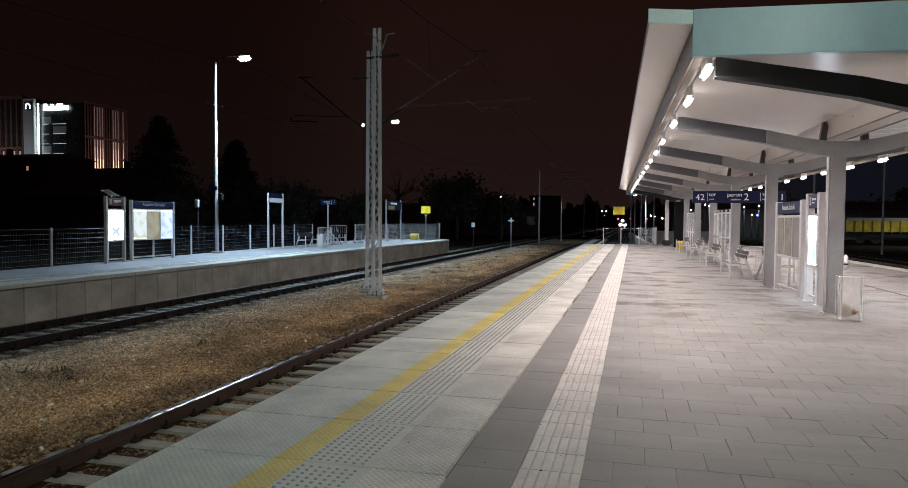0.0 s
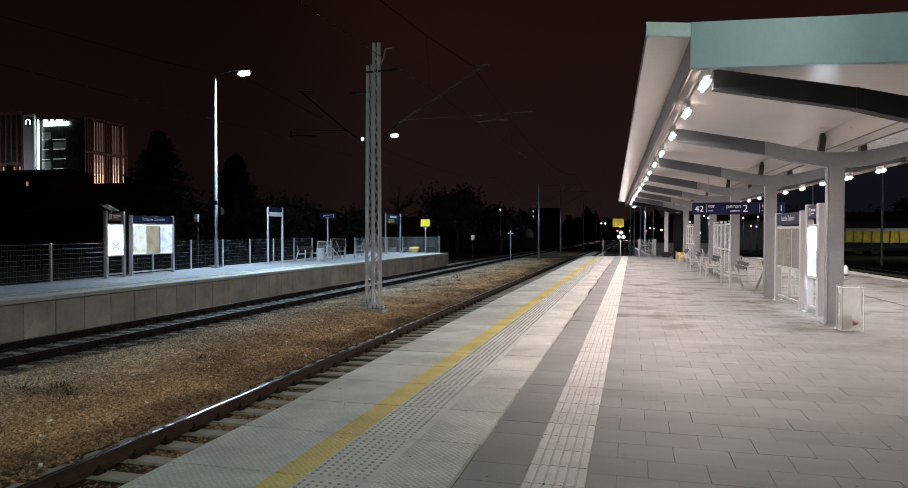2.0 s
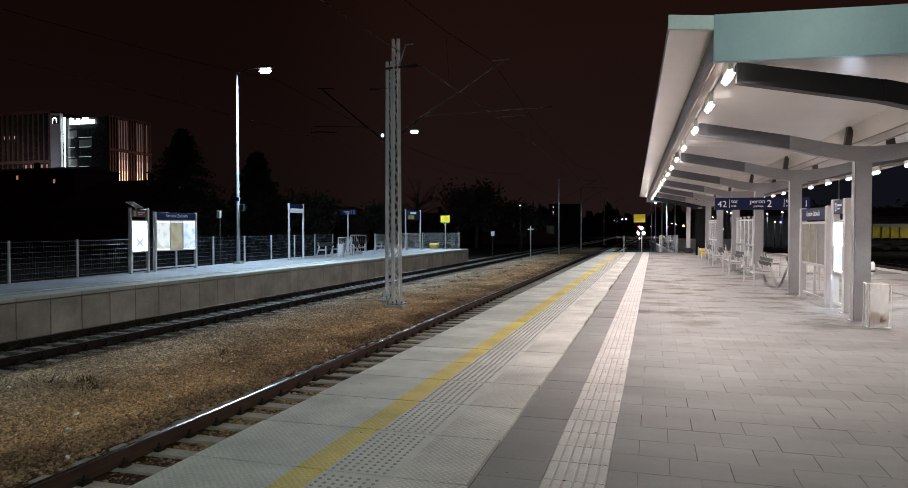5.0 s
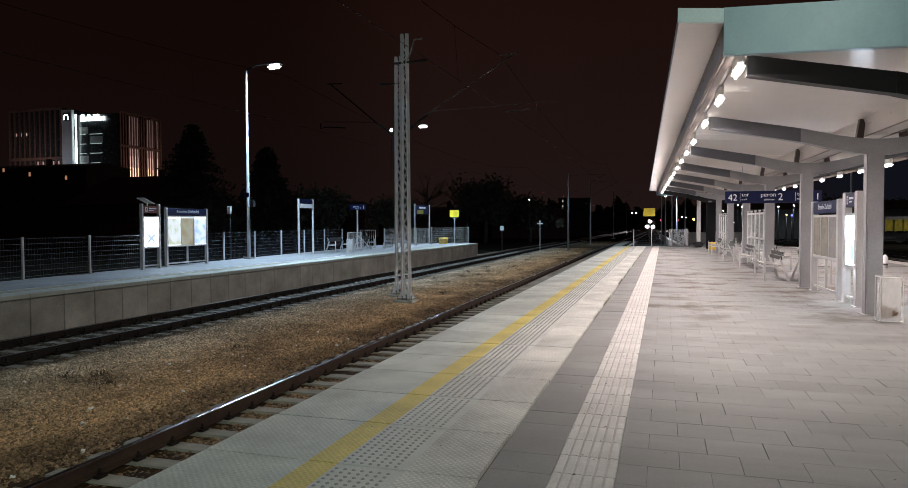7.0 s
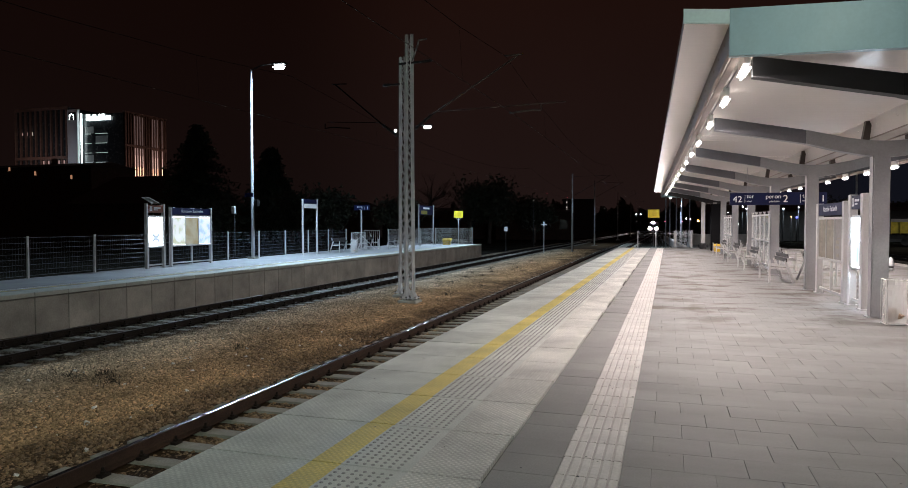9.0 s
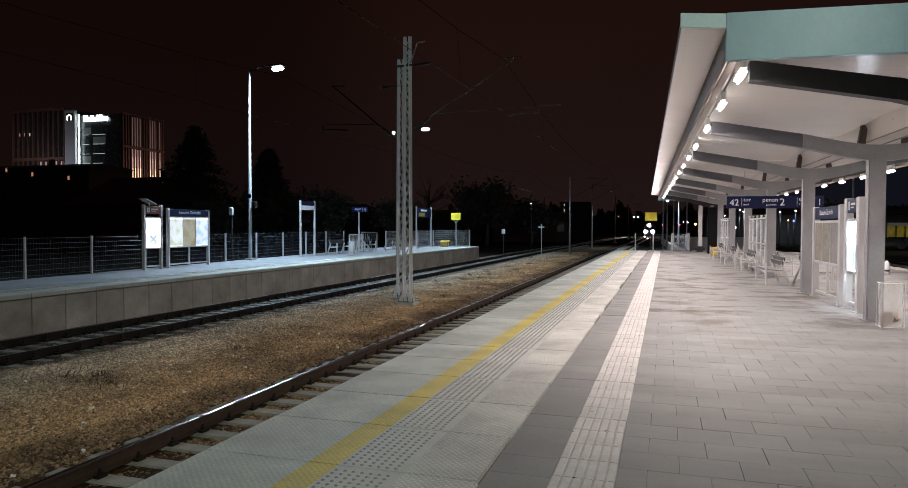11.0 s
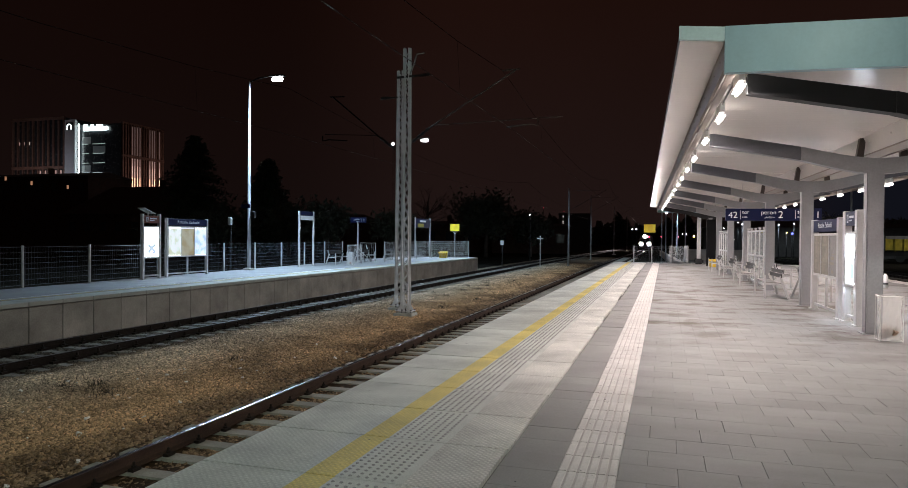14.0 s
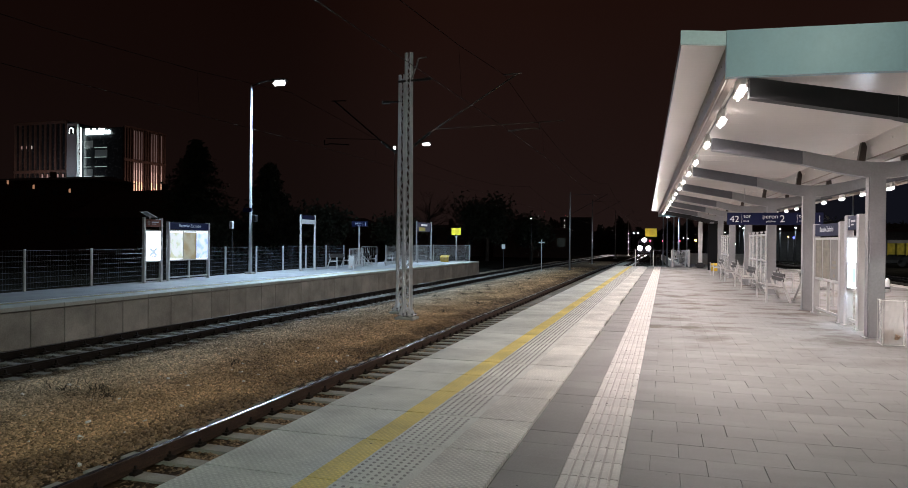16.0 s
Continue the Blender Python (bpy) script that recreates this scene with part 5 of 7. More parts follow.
    # yellow plates: far platform end and island platform end
    for x, y, z, braced in ((-15.43, 49.9, 2.29, True), (-0.95, 46.62, 2.23, False)):
        s = thing("warning_sign", pose(x, y, 0), "yellow warning plate on a thin post", "sign", "yellow warning plates")
        bm = bmesh.new()
        bar(bm, (0, 0, 0), (0, 0, z - 0.1), 0.06 if braced else 0.035, sides=8)
        part("post", bm, GALV if braced else STEEL_DARK, s)
        bm = bmesh.new()
        box(bm, (-0.37, -0.05, z - 0.27), (0.37, -0.03, z + 0.27))
        bevel(bm, 0.005)
        pn = part("plate", bm, SIGN_YELLOW, s)
        bm = bmesh.new()
        bar(bm, (0.05, -0.055, z), (0.05, -0.0505, z), 0.36, sides=20)
        part("disc", bm, DISC_YELLOW, pn, "slightly darker yellow disc")
        for sx in (-1, 1) if braced else ():
            bm = bmesh.new()
            bar(bm, (0, 0, z - 0.5), (sx * 0.2, -0.02, z - 0.25), 0.03)
            part("brace", bm, GALV, s)
    # small plates beside the far track
    s = thing("track_sign", pose(-13.79, 58.9, -1.07), "small white plate on a dark post beside the track", "sign")
    bm = bmesh.new()
    bar(bm, (0, 0, 0), (0, 0, 2.0), 0.07, sides=6)
    part("post", bm, STEEL_DARK, s)
    bm = bmesh.new()
    box(bm, (-0.16, -0.06, 1.95), (0.16, -0.04, 2.36))
    part("plate", bm, WHITE, s)
    s = thing("track_sign", pose(-9.75, 55.3, -0.93), "grey cross-shaped marker on a post in the gravel", "sign")
    bm = bmesh.new()
    bar(bm, (0, 0, 0), (0, 0, 2.62), 0.07, sides=6)
    part("post", bm, GALV, s)
    bm = bmesh.new()
    bar(bm, (-0.24, -0.03, 2.42), (0.24, -0.03, 2.42), 0.02, 0.10)
    bar(bm, (0, -0.03, 2.28), (0, -0.03, 2.66), 0.10, 0.02)
    part("cross", bm, WHITE, s)


def hanging_sign():
    m = pose(1.64, 20.7, 0, 0, 0, 1.2)
    s = thing("platform_sign", m, "navy hanging track and platform sign with white lettering", "sign")
    bm = bmesh.new()
    box(bm, (0, -0.05, 2.12), (2.46, 0.05, 2.46))
    bevel(bm, 0.006)
    pn = part("panel", bm, NAVY, s)
    y = -0.0535
    lettering("42", 0.25, WHITE, pn, pose(0.07, y, 2.20))
    lettering("tor", 0.15, WHITE, pn, pose(0.43, y, 2.315))
    lettering("track", 0.07, WHITE, pn, pose(0.43, y, 2.205))
    lettering("peron", 0.165, WHITE, pn, pose(0.92, y, 2.30))
    lettering("platform", 0.075, WHITE, pn, pose(1.02, y, 2.195))
    lettering("2", 0.28, WHITE, pn, pose(1.36, y, 2.195))
    lettering("tor", 0.15, WHITE, pn, pose(1.85, y, 2.315))
    lettering("track", 0.07, WHITE, pn, pose(1.85, y, 2.205))
    lettering("1", 0.25, WHITE, pn, pose(2.30, y, 2.20))
    for x in (0.385, 1.80):
        bm = bmesh.new()
        box(bm, (x, y - 0.001, 2.17), (x + 0.008, y + 0.002, 2.41))
        part("divider", bm, WHITE, pn)
    for x in (0.45, 1.95):
        bm = bmesh.new()
        bar(bm, (x, 0, 2.46), (x, 0, 3.05 if x > 1 else 3.17), 0.014, sides=8)
        part("hanger", bm, GREY_STEEL, s)


def island_boards():
    b = board("information_board", pose(3.395, 15.28, 0, 0, 0, 1.8), 2.3, 2.06, "unlit three-pane notice board with a navy header", NAVY, [GREY_POSTER, POSTER, POSTER], 0.16, 0.13,
              (0.82, 1.72), (1.78, 2.04), ["grey notice behind glass", "olive notice behind glass", "olive notice behind glass"], "island platform boards", True)
    bm = bmesh.new()
    bar(bm, (0, 1.15, 0.15), (0, 1.15, 0.8), 0.05)
    part("middle_leg", bm, LIGHT_FRAME, b)
    board("information_board", pose(3.46, 14.18, 0, 0, 0, 1.8), 0.95, 2.17, "tall lit white information display with a navy header", NAVY, [SCREEN_GLOW], 0.17, 0.13,
          (0.74, 1.74), (1.88, 2.15), ["bright bluish white lit screen"], "island platform boards")
    # lamp added below the lit display to paint the bluish patch on the paving
    area_lamp("display_floor_fill", (3.33, 14.65, 0.70), 5.0, (0.72, 0.86, 1.0), 0.03, 0.7, 1.8, 150)


def litter_stand(m):
    s = thing("litter_bin", m, "clear plastic litter bag on a thin metal stand", "litter bin")
    bm = bmesh.new()
    for x in (-0.16, 0.16):
        for y in (-0.14, 0.14):
            bar(bm, (x, y, 0), (x, y, 0.73), 0.012, sides=6)
    for z in (0.02, 0.72):
        for a, c in (((-0.16, -0.14), (0.16, -0.14)), ((0.16, -0.14), (0.16, 0.14)), ((0.16, 0.14), (-0.16, 0.14)), ((-0.16, 0.14), (-0.16, -0.14))):
            bar(bm, (*a, z), (*c, z), 0.012, sides=6)
    part("stand", bm, GALV, s)
    bm = bmesh.new()
    rng = random.Random(3)
    rings = []
    for k in range(9):
        z = 0.03 + 0.70 * k / 8
        ring = []
        for i in range(24):
            t = 2 * math.pi * i / 24
            c, d = math.cos(t), math.sin(t)
            q = 1 / max(abs(c) / 0.15, abs(d) / 0.13)
            q *= 1 + rng.uniform(-0.035, 0.035)
            ring.append(bm.verts.new((c * q, d * q, z)))
        rings.append(ring)
    for a, c in zip(rings, rings[1:]):
        for i in range(24):
            bm.faces.new((a[i], a[(i + 1) % 24], c[(i + 1) % 24], c[i]))
    bm.faces.new(rings[0])
    part("bag", bm, BAG, s, "crinkled clear plastic bag")
    bm = bmesh.new()
    for k in range(7):
        c = Vector((rng.uniform(-0.07, 0.07), rng.uniform(-0.07, 0.05), rng.uniform(0.09, 0.20)))
        r = bmesh.ops.create_icosphere(bm, subdivisions=2, radius=rng.uniform(0.05, 0.085))
        for v in r["verts"]:
            v.co = c + v.co * (1 + 0.5 * noise.noise(v.co * 30 + c * 9))
    part("litter", bm, PAPER, s, "crumpled brown paper litter")


# ---------------------------------------------------------------- benches, screens, bins
def bench():
    b = thing("bench", Matrix(), "pale metal platform bench with a dark slatted backrest", "bench", "platform benches")
    for y in (-0.84, 0.84):
        bm = bmesh.new()
        bar(bm, (0.02, y, 0), (0.02, y, 0.62), 0.04, 0.06)
        bar(bm, (0.02, y, 0.40), (0.46, y, 0.385), 0.04, 0.05)
        bar(bm, (0.62, y, 0.0), (0.40, y, 0.60), 0.04, 0.06)
        bar(bm, (0.42, y, 0.52), (0.50, y, 0.80), 0.04, 0.05)
        part("end_frame", bm, LIGHT_FRAME, b)
    for k in range(4):
        bm = bmesh.new()
        x = 0.05 + 0.098 * k
        box(bm, (x, -0.86, 0.425 - 0.005 * k), (x + 0.085, 0.86, 0.45 - 0.005 * k))
        bevel(bm, 0.004)
        part("seat_slat", bm, SEAT_SLAT, b)
    for k in range(2):
        bm = bmesh.new()
        z = 0.56 + 0.112 * k
        x = 0.445 + 0.035 * k
        box(bm, (x - 0.028, -0.87, z), (x, 0.87, z + 0.105))
        bevel(bm, 0.008)
        part("back_slat", bm, TIMBER, b, "dark slate backrest slat")
    return b


def seats():
    b = bench()
    first = True
    for k in range(4):
        for s, off, y in ((0, -0.74, 20.9 + 5 * k), (180, 0.80, 20.4 + 5 * k)):
            m = CANOPY @ pose(off, y - 13.2, 0, 0, 0, s)
            if first:
                b.matrix_world, first = m, False
            else:
                copy_thing(b, m)
    for x, y, s in ((-17.3, 34.6, 180), (-17.4, 38.4, 180), (-17.2, 42.3, 180)):
        copy_thing(b, pose(x, y, 0, 0, 0, s))


def glass_screen(v, length):
    s = thing("wind_screen", CANOPY @ pose(-0.08, v, 0), "glazed wind screen in a pale metal frame between canopy posts", "screen", "wind screens")
    n = 5
    w = length / n
    for k in range(n + 1):
        bm = bmesh.new()
        bar(bm, (0, w * k, 0), (0, w * k, 1.95), 0.045, 0.05)
        bar(bm, (0, w * k, 1.95), (0, w * k, 2.0), 0.09, sides=8)
        part("upright", bm, LIGHT_FRAME, s)
    for z in (0.12, 1.02, 1.88):
        bm = bmesh.new()
        bar(bm, (0, 0.03, z), (0, length - 0.03, z), 0.05, 0.06)
        part("rail", bm, LIGHT_FRAME, s)
    for k in range(n):
        for a, b in ((0.15, 0.99), (1.05, 1.85)):
            bm = bmesh.new()
            box(bm, (-0.005, w * k + 0.03, a), (0.005, w * (k + 1) - 0.03, b))
            pn = part("pane", bm, GLASS, s, "clear glass pane")
            pn.visible_shadow = False


def sand_box(x, y, turn, scale=1.0):
    s = thing("grit_bin", pose(x, y, 0, 0, 0, turn), "yellow plastic grit bin with a sloping lid", "grit bin", "grit bins")
    bm = bmesh.new()
    lo = [(-0.33, -0.22), (0.33, -0.22), (0.33, 0.22), (-0.33, 0.22)]
    a = [bm.verts.new((p * 0.88 * scale, q * 0.88 * scale, 0)) for p, q in lo]
    c = [bm.verts.new((p * scale, q * scale, (0.34 if q < 0 else 0.44) * scale)) for p, q in lo]
    for k in range(4):
        bm.faces.new((a[k], a[(k + 1) % 4], c[(k + 1) % 4], c[k]))
    bm.faces.new(a[::-1])
    bm.faces.new(c)
    bevel(bm, 0.02)
    part("tub", bm, BIN_YELLOW, s)
    bm = bmesh.new()
    t = [(-0.36, -0.25, 0.345), (0.36, -0.25, 0.345), (0.36, 0.25, 0.465), (-0.36, 0.25, 0.465)]
    a = [bm.verts.new(Vector(q) * scale) for q in t]
    c = [bm.verts.new((Vector(q) + Vector((0, 0, 0.05))) * scale) for q in t]
    for k in range(4):
        bm.faces.new((a[k], a[(k + 1) % 4], c[(k + 1) % 4], c[k]))
    bm.faces.new(a[::-1])
    bm.faces.new(c)
    bevel(bm, 0.012)
    part("lid", bm, BIN_YELLOW, s)


DIM_RED = glow("dim_red_glow", (1.0, 0.06, 0.10), 0.8)


# ---------------------------------------------------------------- fences
def fence_panel_mesh(length, height, rows, dense, wire=0.004):
    """Welded wire mesh with pairs of level wires and close upright wires."""
    bm = bmesh.new()
    n = int(length / (0.05 if dense else 0.10))
    r = 0.0042 if dense else 0.0007
    for k in range(1, n):
        x = length * k / n
        box(bm, (x - r, -0.0015, 0.06), (x + r, 0.0015, height))
    for k in range(rows):
        z = 0.08 + (height - 0.1) * k / (rows - 1)
        for d in (-0.006, 0.006):
            box(bm, (0.02, d - 0.75 * wire, z - wire), (length - 0.02, d + 0.75 * wire, z + wire))
    return mesh_of("mesh_panel", bm, DENSE_WIRE if dense else WIRE)


def fence(pts, step, height, label, group, m=None, rows=8, dense=False, wire=0.004):
    f = thing("fence", m or Matrix(), label, "fence", group)
    bm = bmesh.new()
    box(bm, (-0.03, -0.03, 0), (0.03, 0.03, height))
    bevel(bm, 0.004)
    post = mesh_of("post", bm, GALV)
    panels = {}
    for a, b in zip(pts, pts[1:]):
        a, b = Vector(a), Vector(b)
        n = max(1, round((b - a).length / step))
        for k in range(n):
            p, q = a.lerp(b, k / n), a.lerp(b, (k + 1) / n)
            d = round((q - p).length, 2)
            if d not in panels:
                panels[d] = fence_panel_mesh(d, height - 0.03, rows, dense, wire)
            turn = math.degrees(math.atan2(q.y - p.y, q.x - p.x))
            part("post", post, None, f, "", pose(p.x, p.y, p.z))
            part("mesh_panel", panels[d], None, f, "", pose(p.x, p.y, p.z, 0, 0, turn))
        part("post", post, None, f, "", pose(*b))
    return f


def railing(m, length, height, label):
    r = thing("railing", m, label, "railing")
    for z in (0.12, height):
        bm = bmesh.new()
        tube(bm, [(0, 0, z), (length, 0, z)], 0.024, 8)
        part("rail", bm, LIGHT_FRAME, r)
    bm = bmesh.new()
    bar(bm, (0, 0, 0.12), (0, 0, height), 0.018, sides=6)
    bal = mesh_of("baluster", bm, LIGHT_FRAME)
    n = int(length / 0.13)
    for k in range(n + 1):
        part("baluster", bal, None, r, "", pose(length * k / n, 0, 0))
    for x in (0, length):
        bm = bmesh.new()
        bar(bm, (x, 0, 0), (x, 0, height), 0.05, sides=8)
        part("post", bm, LIGHT_FRAME, r)
    bm = bmesh.new()
    tube(bm, [(length * 0.45, -0.15, height - 0.1), (length * 1.0, -0.6, 0.12)], 0.024, 8)
    part("handrail", bm, LIGHT_FRAME, r)


def fences():
    a, b = 15.19 - 2.56 * 8, 15.19 + 2.56 * 9
    fence([(fence_x(a), a, 0), (fence_x(b), b, 0)], 2.56, 1.25, "galvanised wire mesh fence along the back of the platform", "far platform fences", wire=0.0038)
    fence([(-16.55, 38.8, 0), (-16.3, 46.6, 0)], 2.6, 1.27, "grey wire mesh fence beside the platform stairs", "far platform fences", rows=14, dense=True)
    fence([(-16.3, 47.0, 0), (-14.35, 49.95, 0)], 3.6, 1.27, "grey wire mesh fence across the platform end", "far platform fences", rows=9, dense=True)
    railing(pose(-18.75, 40.0, 0, 0, 0, -8), 1.15, 1.15, "pale baluster railing at the head of the platform stairs")
    railing(pose(-16.45, 33.5, 0, 0, 0, 96.5), 2.3, 1.08, "pale baluster railing beside the platform stairs")
    fence([(-1.94, 46.6, 0), (0.35, 46.55, 0)], 1.2, 1.10, "thin grey mesh fence across the island platform end", "island end fence", rows=8, wire=0.002)
    fence([(0.43, 46.5, 0), (1.40, 46.3, 0)], 2.3, 1.14, "dense grey mesh panel at the island platform end", "island end fence", rows=14, dense=True)
    fence([(1.46, 46.5, 0), (1.6, 60, -0.15)], 2.25, 1.12, "grey mesh fence along the path beyond the platform", "island end fence", rows=12, dense=True)


# ---------------------------------------------------------------- beyond the island platform
KERB = surface("pale_kerb_concrete", (0.52, 0.46, 0.40), 0.85, grain=0.15, scale=20, stain=0.3, stain_scale=0.8, bump=0.3, each=0.08)


def beyond():
    bm = bmesh.new()
    xs = [(1.7, PLAT_B + 0.02, -0.03), (7.4, PLAT_B + 0.02, -0.03), (6.5, 75, -0.35), (1.9, 75, -0.35)]
    lo = [bm.verts.new((x, y, -1.2)) for x, y, z in xs]
    hi = [bm.verts.new(q) for q in xs]
    for k in range(4):
        bm.faces.new((lo[k], lo[(k + 1) % 4], hi[(k + 1) % 4], hi[k]))
    bm.faces.new(hi)
    solid("pavement", bm, PLATFORM_PAVING, Matrix(), "pale paved path sloping down beyond the platform", "pavement", kind="structure")
    bm = bmesh.new()
    box(bm, (1.75, 58.0, -1.0), (6.8, 58.3, 0.72))
    solid("low_wall", bm, WALL_CONCRETE, Matrix(), "low pale concrete wall across the path", "wall", kind="structure")
    bm = bmesh.new()
    a, b = Vector((1.25, 50.0, -0.2)), Vector((-0.75, 118.0, -0.5))
    for q, (p0, p1) in enumerate([(a.lerp(b, i / 34), a.lerp(b, (i + 1) / 34 - 0.0006)) for i in range(34)]):
        r = [bm.verts.new((p.x + dx, p.y, p.z + dz)) for p in (p0, p1) for dx, dz in ((0, -1.2), (0.34, -1.2), (0.34, 0), (0, 0))]
        for f in ((0, 1, 2, 3), (7, 6, 5, 4), (0, 4, 5, 1), (1, 5, 6, 2), (2, 6, 7, 3), (3, 7, 4, 0)):
            bm.faces.new([r[i] for i in f])
    solid("kerb_wall", bm, KERB, Matrix(), "long pale concrete kerb wall along the sunken track", "kerb", kind="structure")
    # stout pale column; black box put before the last canopy post for its shade
    s = thing("column", pose(2.06, 45.3, 0), "stout pale steel column with a flat top", "column")
    bm = bmesh.new()
    box(bm, (-0.12, -0.12, 0), (0.12, 0.12, 2.92))
    bevel(bm, 0.02)
    part("shaft", bm, LIGHT_FRAME, s)
    bm = bmesh.new()
    box(bm, (-0.28, -0.22, 0), (0.28, 0.22, 0.34))
    bevel(bm, 0.08, 2)
    part("base_cover", bm, BLACK_STEEL, s, "black rounded base cover")
    s = thing("cabinet", pose(2.60, 42.5, 0), "tall narrow black box in place of the unlit last canopy post", "cabinet")
    bm = bmesh.new()
    box(bm, (-0.25, -0.2, 0), (0.25, 0.2, 2.72))
    bevel(bm, 0.015)
    part("body", bm, MATT_BLACK, s)
    bm = bmesh.new()
    box(bm, (-0.21, -0.212, 0.1), (0.21, -0.202, 2.6))
    part("door", bm, MATT_BLACK, s)
    sand_box(2.72, 40.9, 12, 0.85)
    sand_box(-15.83, 48.3, 5, 0.95)
    # white bottle-shaped bollard on the other edge
    s = thing("bollard", pose(7.14, 26.2, 0), "small white rounded bollard near the platform edge", "bollard")
    bm = bmesh.new()
    tube(bm, [(0, 0, 0), (0, 0, 0.28), (0, 0, 0.40), (0, 0, 0.46)], [0.085, 0.085, 0.07, 0.025], 14)
    part("body", bm, WHITE, s)
    bm = bmesh.new()
    tube(bm, [(0, 0, 0.10), (0, 0, 0.16)], 0.088, 14)
    part("band", bm, STEEL_DARK, s)


def slim_pole(x, y, z0, z1, r=0.06, mat=GREY_STEEL, group="distant poles", label="slim grey pole beyond the platform end"):
    s = thing("pole", pose(x, y, z0), label, "pole", group)
    bm = bmesh.new()
    tube(bm, [(0, 0, 0), (0, 0, z1 - z0)], [r, r * 0.7], 8)
    part("shaft", bm, mat, s)
    bm = bmesh.new()
    bar(bm, (0, 0, z1 - z0), (0, 0, z1 - z0 + 0.06), r * 2.2, sides=8)
    part("cap", bm, mat, s)


def far_lamp(x, y, z, r, mat, label, base=-1.2, group="distant lamps", category="lamp"):
    s = thing("signal_lamp" if "signal" in label else "street_lamp", pose(x, y, base + dip(y)), label, category, group)
    h = z - base - dip(y)
    r = 0.62 * r
    bm = bmesh.new()
    tube(bm, [(0, 0.1, 0), (0, 0.1, max(0.3, h))], [0.07, 0.05], 6)
    part("pole", bm, STEEL_DARK, s)
    bm = bmesh.new()
    box(bm, (-r * 1.2, -0.05, h - r * 1.2), (r * 1.2, 0.16, h + r * 1.3))
    hd = part("lamp_head", bm, BLACK_STEEL, s)
    bm = bmesh.new()
    bar(bm, (0, -0.10, h), (0, -0.052, h), r * 2, sides=12)
    part("lens", bm, mat, hd, "glowing lens")


def wagon(x, y, length, turn):
    s = thing("freight_wagon", pose(x, y, -1.0, 0, 0, turn), "yellow ribbed freight wagon standing in the yard", "freight wagon", "yellow wagons")
    bm = bmesh.new()
    box(bm, (0, -1.3, 1.4), (length, 1.3, 2.7))
    part("body", bm, WAGON_YELLOW, s)
    bm = bmesh.new()
    sweep(bm, [(-1.25, 2.7), (1.25, 2.7), (0.7, 3.05), (-0.7, 3.05)], -length, 0)
    part("cover", mesh_of("cover", bm, GREY_STEEL), None, s, "dull pale cover sheet", pose(0, 0, 0, 0, 0, 90))
    bm = bmesh.new()
    box(bm, (-0.05, -1.42, 1.3), (0.05, -1.3, 2.74))
    rib = mesh_of("rib", bm, WAGON_YELLOW)
    for k in range(int(length / 0.9) + 1):
        part("rib", rib, None, s, "", pose(min(length, 0.9 * k), 0, 0))
    bm = bmesh.new()
    box(bm, (-0.3, -1.1, 0.75), (length + 0.3, 1.1, 1.39))
    part("underframe", bm, BLACK_STEEL, s)
    for px in (1.4, 3.0, length - 3.0, length - 1.4):
        bm = bmesh.new()
        bar(bm, (px, -0.85, 0.46), (px, -0.72, 0.46), 0.92, sides=14)
        part("wheel", bm, STEEL_DARK, s)


